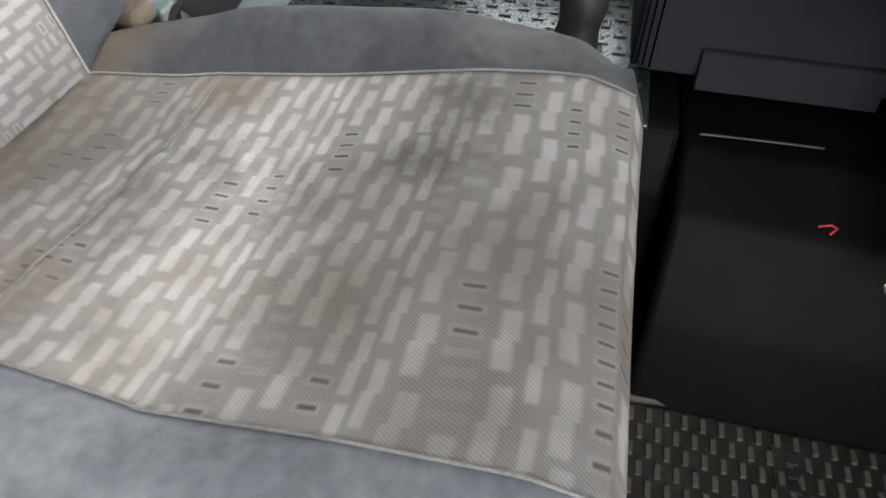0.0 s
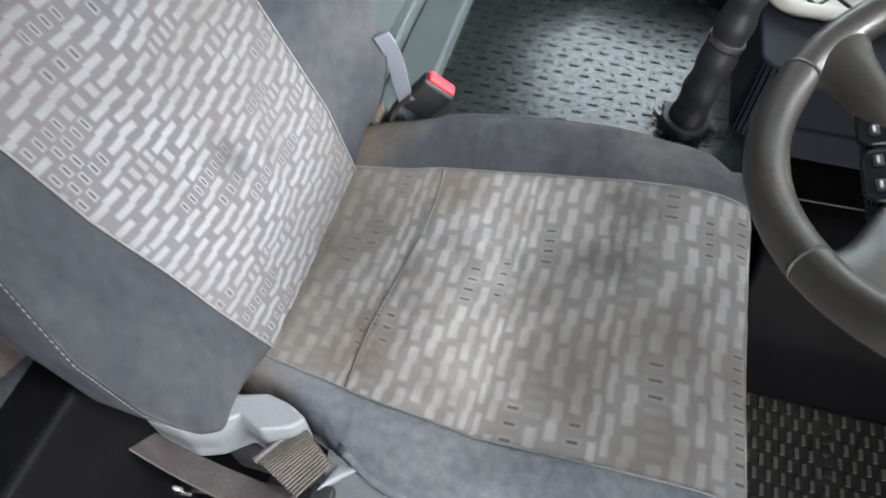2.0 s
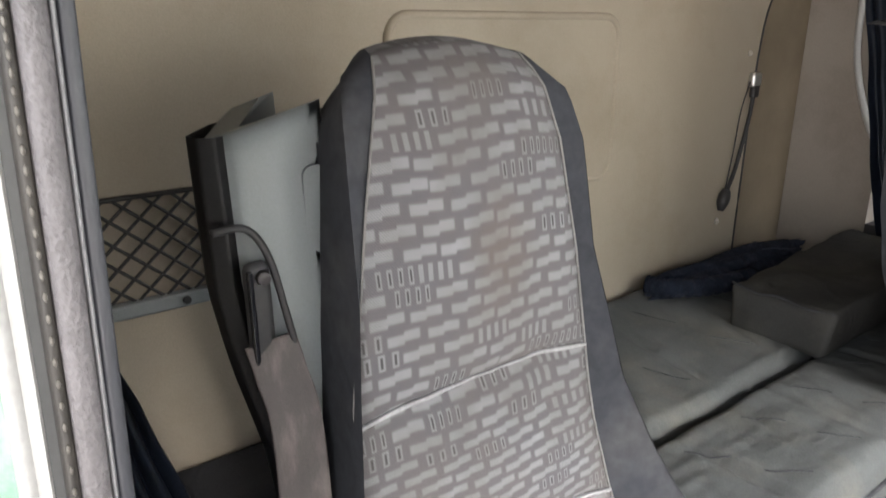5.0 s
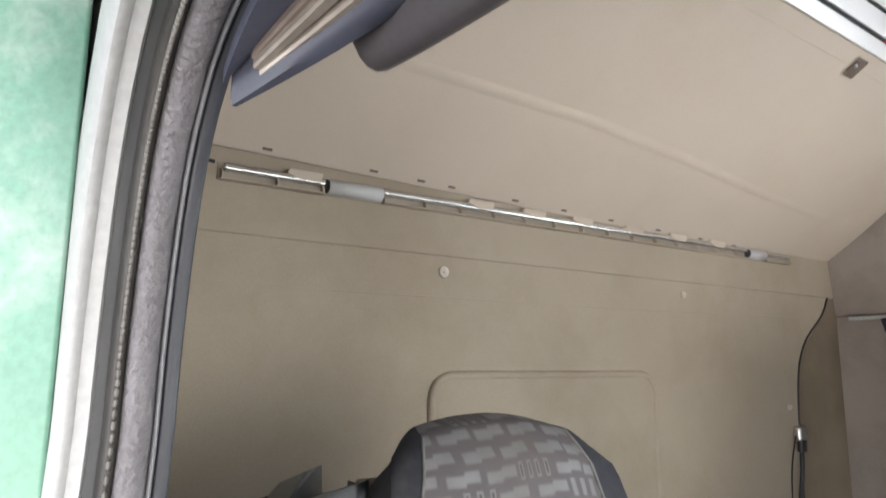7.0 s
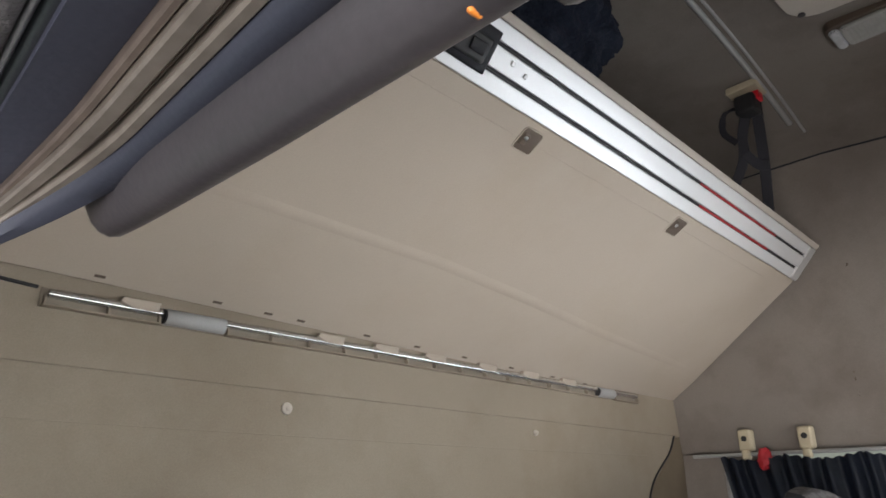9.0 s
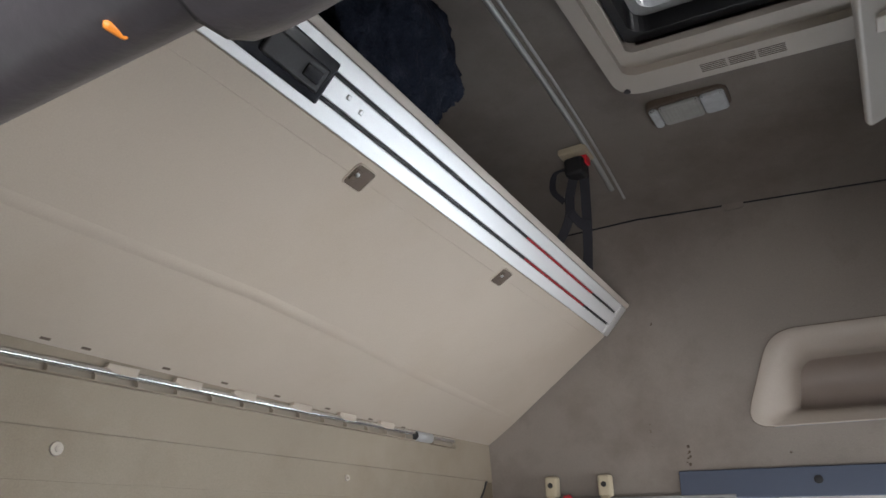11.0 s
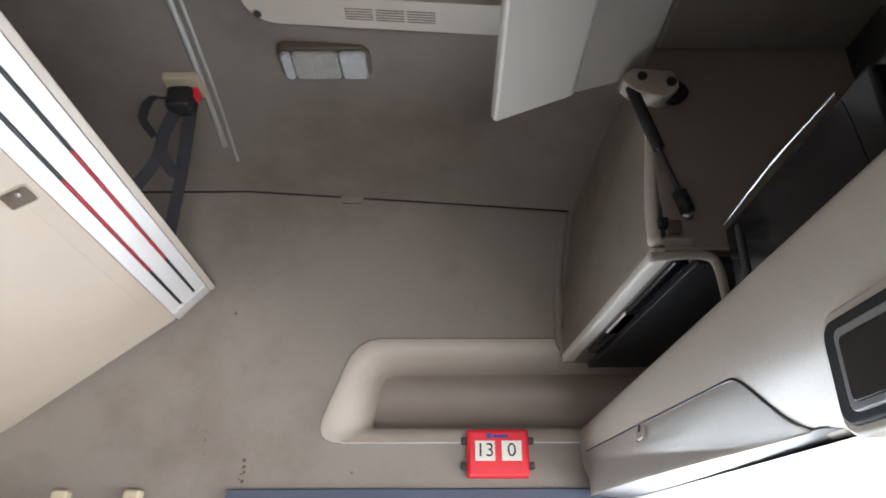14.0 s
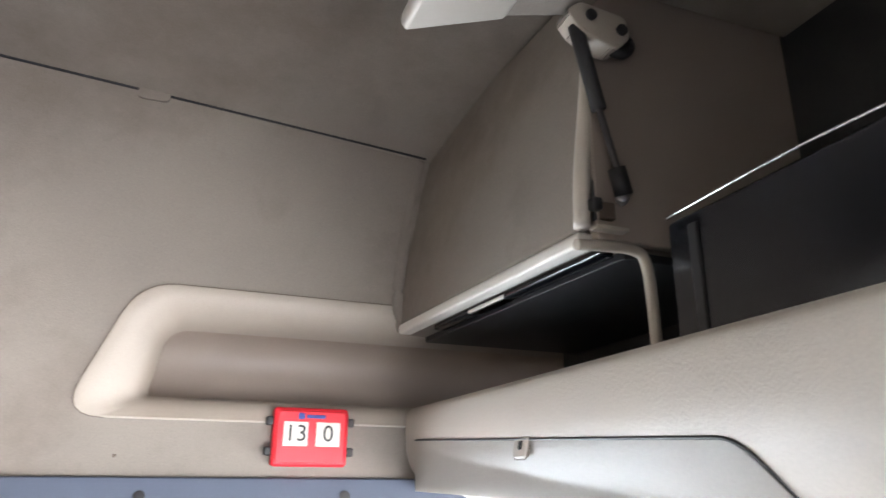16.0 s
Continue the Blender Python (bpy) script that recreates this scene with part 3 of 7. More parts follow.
for cx, cz, n, r in ((-0.214, 1.797, 9, 0.004), (-0.309, 1.88, 6, 0.0016), (-0.31, 1.84, 5, 0.0014), (-0.26, 2.18, 5, 0.0022), (0.05, 1.80, 4, 0.0018)):
    b = bmesh.new()
    for k in range(n):
        z = cz + random.gauss(0, r * 3)
        x = cx + random.gauss(0, r * 1.2)
        s = r * random.uniform(0.5, 1.2)
        bmesh.ops.create_icosphere(b, subdivisions=1, radius=s, matrix=Matrix.Translation((x, far_y(z), z)) @ Matrix.Diagonal((1, 0.3, 1.3, 1)))
    part("scuff", b, "dirt", bpy.data.objects["wall_far_1"], "small dark scuff")
structure("wall_far_4", box((-0.93, 2.165, 0.0), (-0.6, 2.27, 1.698), 0), "headliner", "beige side wall behind the far door", "wall")
structure("wall_far_5", box((-0.6, 2.165, 0.0), (1.2, 2.27, 0.95), 0), "black_plastic", "dark lower part of the far door", "wall")

# roof, gently domed
def roof_z(y):
    return 2.605 - 0.10 * min(1.0, abs(y - 1.1) / 0.96) ** 2.6


def roof_fall(x):
    """The roof comes down towards the windscreen."""
    return 0.078 * max(0.0, x + 0.25)


# built as three strips, so that the hatch opening goes through
hx0, hx1, hy0, hy1 = -0.035, 0.375, 0.72, 1.325


def roof_strip(x0, x1, y0, y1):
    n = max(2, int((y1 - y0) / 0.05))
    p = [(y0 + (y1 - y0) * i / n) for i in range(n + 1)]
    outline = [(y, roof_z(y)) for y in p] + [(y1, 2.72), (y0, 2.72)]
    cuts = [x0] + ([-0.25] if x0 < -0.25 < x1 else []) + [x1]
    b = prism(outline, cuts[0], cuts[1], "x")
    return b if len(cuts) == 2 else prism(outline, cuts[1], cuts[2], "x", bm=b)


rb = roof_strip(-0.93, hx0, -0.05, 2.25)
join(rb, roof_strip(hx1, 1.25, -0.05, 2.25))
join(rb, roof_strip(hx0, hx1, -0.05, hy0))
join(rb, roof_strip(hx0, hx1, hy1, 2.25))
for v in rb.verts:
    v.co.z -= roof_fall(v.co.x)
structure("ceiling", rb, "headliner", "beige cloth headliner of the high roof", "ceiling", False)
# seam where roof and side wall meet
b = tube([(x, far_y(2.49) - 0.004, roof_z(2.036) - roof_fall(x) - 0.001 + 0.0008 * math.sin(5 * x)) for x in [-0.85 + 0.05 * i for i in range(30)]], 0.003, 6, 0)
part("ceiling_seam", b, "dark_cloth", bpy.data.objects["ceiling"])
b = prism(rounded(0.0, 0.0, 0.06, 0.022, 0.01, 4), -0.004, 0.004, "y")
bmesh.ops.transform(b, matrix=Matrix.Translation((0.0, far_y(2.485) - 0.006, 2.472)), verts=b.verts)
part("seam_tab", b, "headliner", bpy.data.objects["ceiling"])

# near side: pillar behind the open door, lintel over it, front pillar
structure("wall_near_1", box((-0.93, 0.03, 0.0), (-0.21, 0.058, 2.6), 0.004), "wall_vinyl", "beige near side wall behind the door pillar", "wall")
structure("wall_near_2", box((-0.16, 0.075, 1.80), (1.25, 0.13, 2.6), 0.004), "headliner", "beige near side wall above the door opening", "wall")
structure("wall_front", box((1.2, 0.0, 1.72), (1.27, 2.27, 2.6), 0), "headliner", "cab wall above the windscreen", "wall")
structure("wall_front_low", box((1.3, 0.0, 0.0), (1.37, 2.27, 0.95), 0), "black_plastic", "firewall below the windscreen", "wall")

# windscreen and far window
def pane(name, corners, label, mat="glass"):
    b = bmesh.new()
    vs = [b.verts.new(c) for c in corners]
    fc = b.faces.new(vs)
    b.normal_update()
    ex = bmesh.ops.extrude_face_region(b, geom=[fc])
    bmesh.ops.translate(b, vec=fc.normal * 0.005, verts=[g for g in ex["geom"] if isinstance(g, bmesh.types.BMVert)])
    o = structure(name, b, mat, label, "window", False)
    o.visible_shadow = False
    return o


pane("window_1", [(1.36, 0.06, 0.95), (1.36, 2.2, 0.95), (1.24, 2.2, 1.73), (1.24, 0.06, 1.73)], "clear windscreen glass")
pane("window_2", [(-0.18, 2.2, 0.95), (1.2, 2.2, 0.95), (1.2, 2.2, 1.69), (-0.18, 2.2, 1.69)], "clear side window of the far door")

# door surround on the near side
door = thing("door_frame", "rear edge of the open cab door opening with grey rubber seal", "door frame", "", (-0.16, 0.05, 0.9))
door["kind"] = "structure"


def under(ob, parent):
    """Parent without moving."""
    ob.parent = parent
    ob.matrix_parent_inverse = Matrix.Translation(parent.location).inverted()
    return ob


seal_path = [(-0.160, 0.3), (-0.165, 0.8), (-0.166, 1.2), (-0.168, 1.48), (-0.155, 1.60), (-0.12, 1.675), (-0.05, 1.712), (0.1, 1.722), (0.4, 1.725), (1.0, 1.72)]
SEAL = smooth_path([(x, 0, z) for x, z in seal_path], 12)


def swept(profile, lo=0, hi=None):
    """A closed outline of (across, into the opening) swept round the door opening; the pillar leans outwards below."""
    b = bmesh.new()
    rings = []
    P = SEAL[lo:hi]
    for i, p in enumerate(P):
        t = (P[min(i + 1, len(P) - 1)] - P[max(i - 1, 0)]).normalized()
        inward = Vector((t.z, 0, -t.x))
        lean = 0.042 * min(0.0, p.z - 1.52)
        rings.append([b.verts.new((p.x + inward.x * h, y + lean, p.z + inward.z * h)) for y, h in profile])
    for A, B in zip(rings, rings[1:]):
        for k in range(len(profile)):
            b.faces.new((A[k], A[(k + 1) % len(profile)], B[(k + 1) % len(profile)], B[k]))
    b.faces.new(rings[0][::-1])
    b.faces.new(rings[-1])
    return b


def hump(y0, y1, top, n=8):
    """A rounded band between two places across, standing top into the opening."""
    return [(y0, -0.02)] + [(y0 + (y1 - y0) * (0.5 - 0.5 * math.cos(math.pi * k / n)), top * math.sin(math.pi * k / n) ** 0.7 - 0.003) for k in range(n + 1)] + [(y1, -0.02)]


under(smooth_by_angle(part("flange", swept([(0.033, -0.05), (0.033, -0.012), (0.036, -0.006), (0.039, -0.006), (0.042, -0.009), (0.048, -0.008), (0.0505, -0.012), (0.0505, -0.05)]), "white_paint", None, "white painted flange round the door opening"), 50), door)
under(part("channel", swept([(0.0495, -0.03), (0.0495, -0.010), (0.056, -0.010), (0.056, -0.03)]), "channel_grey", None, "dark grey channel beside the seal", False), door)
under(part("seal_lip", swept(hump(0.0545, 0.0618, 0.005, 5)), "rubber", None, "dark brown stitched lip of the seal"), door)
under(part("seal", swept(hump(0.061, 0.0765, 0.009, 12)), "gasket", None, "grey rubber door seal with a woven grain"), door)
under(part("seal_edge", swept(hump(0.0762, 0.0795, 0.006, 5)), "seal_pale", None, "paler rounded edge of the seal"), door)
under(part("inner_trim", swept(hump(0.079, 0.088, 0.004, 6)), "seal_dark", None, "smooth dark inner lip"), door)
stitch = bmesh.new()
for i in range(150):
    k = i / 149 * 74
    p = SEAL[int(k)].lerp(SEAL[int(k) + 1], k - int(k))
    t = (SEAL[int(k) + 1] - SEAL[int(k)]).normalized()
    c = Vector((p.x + t.z * 0.0025, 0.0578 + 0.042 * min(0.0, p.z - 1.52), p.z - t.x * 0.0025))
    bmesh.ops.create_icosphere(stitch, subdivisions=1, radius=0.0016, matrix=Matrix.Translation(c) @ Matrix.Diagonal((1.0, 0.8, 1.8, 1)))
tagged(under(part("stitching", stitch, "pale_stud"), door), kind="stuff")
under(part("jamb", prism([(-0.19, 0.038), (-0.185, 0.05), (-0.30, 0.056), (-0.5, 0.056), (-0.5, 0.03), (-0.23, 0.03)], -0.2, 2.25, "z", 0.004), "white_paint", None, "white painted door jamb"), door)
under(part("outer_skin", prism([(-0.215, -0.03), (-0.183, 0.0335), (-0.24, 0.026), (-0.9, 0.024), (-0.9, -0.08), (-0.26, -0.06)], -0.4, 2.2, "z", 0.004), "green_paint", None, "green and white outer cab skin, dirty"), door)
under(part("roof_skin", prism([(-0.03, 1.86), (0.02, 1.79), (0.03, 1.80), (0.03, 2.6), (-0.06, 2.6)], -0.30, 1.2, "x", 0.004), "green_paint", None, "green and white outer skin above the door"), door)
# trim over the opening, from the seal inwards: dark panel, worn metal strips, blue-grey edge
def bent(profile, x0, bend=True):
    """An outline (y, z) drawn along x over the door; its rear end bends down and outwards to a tip."""
    b = bmesh.new()
    rings = []
    for x in [x0 + (0.02 - x0) * k / 14 for k in range(15)] + [0.2, 0.6, 1.15]:
        k = max(0.0, (0.02 - x) / 0.12) if bend else 0.0
        thin = 1 - 0.75 * min(1.0, k) ** 3
        yc = sum(p[0] for p in profile) / len(profile)
        rings.append([b.verts.new((x, yc + (y - yc) * thin - 0.046 * k * k * (yc - 0.085) / 0.05, z - 0.03 * k * k)) for y, z in profile])
    for A, B in zip(rings, rings[1:]):
        for k in range(len(profile)):
            b.faces.new((A[k], A[(k + 1) % len(profile)], B[(k + 1) % len(profile)], B[k]))
    b.faces.new(rings[0][::-1])
    b.faces.new(rings[-1])
    return b


under(part("lintel_panel", bent([(0.084, 1.714), (0.107, 1.722), (0.107, 1.80), (0.084, 1.80)], -0.10), "header_blue", None, "dark blue-grey panel over the door opening", False), door)
for y0, y1, z, m in ((0.1072, 0.1115, 1.716, "worn_brown"), (0.1115, 0.1185, 1.7115, "worn_metal"), (0.1185, 0.121, 1.714, "worn_brown"), (0.121, 0.1265, 1.709, "worn_metal")):
    b = bent([(y0, z + 0.03), (y0, z + 0.0015), (y0 + 0.001, z), (y1 - 0.001, z), (y1, z + 0.0015), (y1, z + 0.03)], -0.085)
    under(part("lintel_strip", b, m, None, "worn light metal strip over the door", False), door)
under(smooth_by_angle(part("lintel", bent([(0.1265, 1.708), (0.130, 1.7045), (0.139, 1.7045), (0.1435, 1.709), (0.1435, 1.78), (0.1265, 1.78)], -0.10), "trim_edge", None, "blue-grey edge trim over the door"), 50), door)
for x0, x1, y0, y1 in ((0.12, 0.15, 0.094, 0.103), (0.33, 0.36, 0.094, 0.103)):
    under(part("panel_slot", box((x0, y0, 1.7135), (x1, y1, 1.7205), 0.001), "black_plastic"), door)
# grab handle above the door
gh = thing("grab_handle", "dark grey padded grab handle above the door", "handle", "", (0.05, 0.14, 1.71))
b = tube([(-0.062, 0.143, 1.719), (-0.055, 0.143, 1.719), (-0.02, 0.145, 1.719), (0.06, 0.149, 1.719), (0.16, 0.154, 1.719), (0.20, 0.156, 1.719)], lambda t: (0.0145 + 0.0025 * min(1, t * 1.6)) * math.sqrt(max(0.03, min(1.0, t * 14))), 20, 12, None, 1.9)
under(part("grip", b, "handle_grey"), gh)
under(part("end_plug", box((0.1735, 0.1512, 1.6865), (0.1757, 0.1562, 1.6905), 0.001), "orange", None, "small orange plug in the handle joint"), gh)
under(part("mount", tube([(0.198, 0.155, 1.698), (0.215, 0.157, 1.697), (0.28, 0.163, 1.703), (0.38, 0.15, 1.733)], lambda t: 0.014 + 0.004 * math.cos(t * 3), 16, 8), "handle_grey"), gh)
under(part("foot", prism([(0.132, 1.712), (0.15, 1.70), (0.155, 1.79), (0.132, 1.79)], 0.105, 0.40, "x", 0.004), "seal_dark"), gh)

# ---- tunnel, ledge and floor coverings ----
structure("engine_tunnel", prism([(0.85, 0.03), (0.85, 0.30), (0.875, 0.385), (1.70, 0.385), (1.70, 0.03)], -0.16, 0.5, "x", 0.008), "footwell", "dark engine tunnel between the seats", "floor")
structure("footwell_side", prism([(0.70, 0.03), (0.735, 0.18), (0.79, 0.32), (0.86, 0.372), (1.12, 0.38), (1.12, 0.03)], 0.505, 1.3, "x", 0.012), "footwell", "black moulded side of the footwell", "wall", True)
mat_t = thing("tunnel_mat", "grey-green rubber mat with raised checker bars over the tunnel", "mat", "", (0.17, 1.2, 0.39))
under(part("sheet", box((-0.09, 0.865, 0.384), (0.46, 1.66, 0.395), 0.004), "tunnel_mat"), mat_t)
bars = bmesh.new()
random.seed(3)
for i in range(22):
    for j in range(32):
        x, y = -0.075 + i * 0.0245, 0.88 + j * 0.0245
        if (i + j) % 2:
            box((-0.0022, -0.009, 0), (0.0022, 0.009, 0.0028), 0.0, 1, bars, pose(x, y, 0.3945, 0, 0, 0))
        else:
            box((-0.009, -0.0022, 0), (0.009, 0.0022, 0.0028), 0.0, 1, bars, pose(x, y, 0.3945, 0, 0, 0))
tagged(under(part("relief", bars, "tunnel_mat", None, "", False), mat_t), kind="stuff")
structure("bunk_ledge", box((-0.17, 0.86, 0.36), (-0.085, 1.72, 0.425), 0.008), "ledge", "grey-green plastic step along the foot of the bunk", "ledge")

fm = thing("floor_mat", "black rubber floor mat with raised oblong studs, dusty", "mat", "", (0.7, 0.5, 0.04))
under(part("sheet", box((0.2, 0.1, 0.03), (1.2, 0.735, 0.045), 0.006), "rubber"), fm)
under(part("rim", tube([(0.42, 0.71, 0.05), (0.56, 0.715, 0.052), (0.75, 0.745, 0.053), (0.95, 0.80, 0.055)], 0.01, 8, 8), "rubber"), fm)
# the glint on the raised studs is put into a paler rubber
studs = bmesh.new()
for i in range(26):
    for j in range(22):
        x, y = 0.36 + i * 0.024 + (j % 2) * 0.012, 0.12 + j * 0.027
        box((-0.0035, -0.0095, 0), (0.0035, 0.0095, 0.0055), 0, 1, studs, pose(x, y, 0.0448))
tagged(under(part("relief", studs, "pale_stud", None, "", False), fm), kind="stuff")
part("trim_line", tube([(0.525, 0.889, 0.376), (0.60, 0.891, 0.377), (0.671, 0.893, 0.377)], 0.0016, 6, 4), "handle_grey", bpy.data.objects["footwell_side"], "thin shiny line")
part("red_mark", tube([(0.628, 0.714, 0.402), (0.638, 0.712, 0.408), (0.645, 0.712, 0.405), (0.64, 0.709, 0.398)], 0.0013, 6, 0), "red_line", bpy.data.objects["footwell_side"], "red scratch mark")
under(part("label_pad", prism(rounded(0.70, 0.56, 0.745, 0.69, 0.012, 4), 0.0445, 0.0495, "z"), "rubber", None, "oblong pad with an unreadable mark"), fm)
for k in range(5):
    under(part("mark_bar", box((0.715, 0.575 + k * 0.02, 0.0493), (0.73, 0.588 + k * 0.02, 0.0515), 0.001), "rubber"), fm)

# ---- dashboard ----
structure("dashboard", prism([(0.82, 0.56), (0.80, 0.72), (0.84, 0.92), (0.95, 0.98), (1.32, 0.97), (1.32, 0.4), (0.9, 0.5)], 0.1, 2.15, "y", 0.02), "dash", "dark blue-grey dashboard", "dashboard", True)
structure("knee_panel", prism([(0.74, 0.47), (0.72, 0.50), (0.83, 0.60), (0.9, 0.55), (0.84, 0.46)], 0.62, 1.05, "y", 0.008), "dash", "blue-grey knee panel under the dashboard", "panel", True)
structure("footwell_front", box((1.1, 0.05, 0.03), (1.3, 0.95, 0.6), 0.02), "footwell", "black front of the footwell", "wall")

# ---- bunk ----
bb = thing("bunk_box", "grey-green front of the lower bunk box", "bunk", "", (-0.5, 1.2, 0.4))
under(part("front_panel", box((-0.85, 0.86, 0.05), (-0.185, 2.15, 0.66), 0.01), "ledge"), bb)
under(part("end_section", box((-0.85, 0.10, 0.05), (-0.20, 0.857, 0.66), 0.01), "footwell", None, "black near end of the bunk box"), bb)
under(part("rail", box((-0.20, 0.86, 0.425), (-0.165, 2.14, 0.465), 0.006), "ledge"), bb)
under(part("rail", box((-0.195, 0.86, 0.50), (-0.17, 2.14, 0.64), 0.008), "ledge"), bb)


def mattress(name, x0, x1, z0, z1, y0, y1, label, seed):
    m = thing(name, label, "mattress", "bunk mattresses", ((x0 + x1) / 2, (y0 + y1) / 2, z0))

    def top(u, v):
        x, y = x0 + (x1 - x0) * u, y0 + (y1 - y0) * v
        e = min(1, min(u, 1 - u) * (x1 - x0) / 0.03) * min(1, min(v, 1 - v) * (y1 - y0) / 0.03)
        e = math.sqrt(max(0, 1 - (1 - e) ** 2))
        w = 0.009 * noise.noise((x * 5 + seed, y * 5, 0)) + 0.003 * noise.noise((x * 24, y * 9 + seed, 1)) + 0.003 * noise.noise((x * 13, y * 38, seed))
        crease = -0.013 * math.exp(-((y - y0) % 0.3 - 0.15) ** 2 / 0.00016) * (0.5 + 0.5 * noise.noise((x * 6, y * 3, seed)))
        rise = 0.045 * max(0.0, (-0.5 - x) / 0.35) ** 1.5 if x1 < -0.4 else 0.0
        tuft = -0.007 * math.exp(-(((y * 4.3 + x * 1.5) % 1.0 - 0.5) / 0.05) ** 2) * max(0, noise.noise((x * 9, y * 2, seed + 3)) + 0.25)
        pucker = 0.0035 * noise.noise((x * 45, y * 14, seed)) * max(0, noise.noise((x * 4, y * 3, seed)) + 0.3)
        return (x, y, z0 + (z1 - z0) * (0.55 + 0.45 * e) + (w + crease + tuft + pucker + rise) * e)
    b = sheet(top, 60, 190)
    rim = [e for e in b.edges if e.is_boundary]
    ex = bmesh.ops.extrude_edge_only(b, edges=rim)
    for v in ex["geom"]:
        if isinstance(v, bmesh.types.BMVert):
            v.co.z = z0
    under(part("cover", b, "mattress"), m)
    for k in range(6):
        yk = y0 + 0.12 + k * (y1 - y0 - 0.2) / 6
        for u0, du in ((0.2, 0.22), (0.62, 0.2)):
            line = [Vector(top(u0 + du * t / 8, (yk + 0.05 * t / 8 + 0.06 * (u0 > 0.5) - y0) / (y1 - y0))) + Vector((0, 0, 0.0004)) for t in range(9)]
            under(part("stitch_line", tube(line, 0.0016, 5, 0), "dark_cloth"), m)
    under(part("piping", tube([(x1 + 0.001, y0 + 0.01, z0 + (z1 - z0) * 0.52), (x1 + 0.003, (y0 + y1) / 2, z0 + (z1 - z0) * 0.52), (x1 + 0.001, y1 - 0.01, z0 + (z1 - z0) * 0.52)], 0.0045, 8, 12), "dark_cloth"), m)
    return m


mf = mattress("mattress", -0.423, -0.15, 0.66, 0.795, 0.85, 2.14, "grey quilted front mattress section with dark piping", 1.0)
mattress("mattress", -0.853, -0.43, 0.66, 0.805, 0.47, 2.14, "grey quilted rear mattress section against the wall", 7.0)
under(part("zip_pin", box((-0.152, 1.138, 0.71), (-0.143, 1.15, 0.727), 0.002), "pale_plastic", None, "white zip tag"), mf)
# dark folded bedding on the near end of the bunk
nb = thing("folded_blanket", "dark grey folded blanket on the near end of the bunk", "blanket", "", (-0.6, 0.25, 0.75))
under(part("fold", box((-0.85, 0.10, 0.662), (-0.70, 0.465, 0.80), 0.02, 4), "dark_cloth"), nb)
under(part("fold", box((-0.695, 0.10, 0.662), (-0.44, 0.465, 0.785), 0.025, 4), "passenger_cloth", None, "greyer folded layer"), nb)
under(part("fold", box((-0.43, 0.11, 0.52), (-0.24, 0.42, 0.665), 0.03, 4), "dark_cloth"), nb)


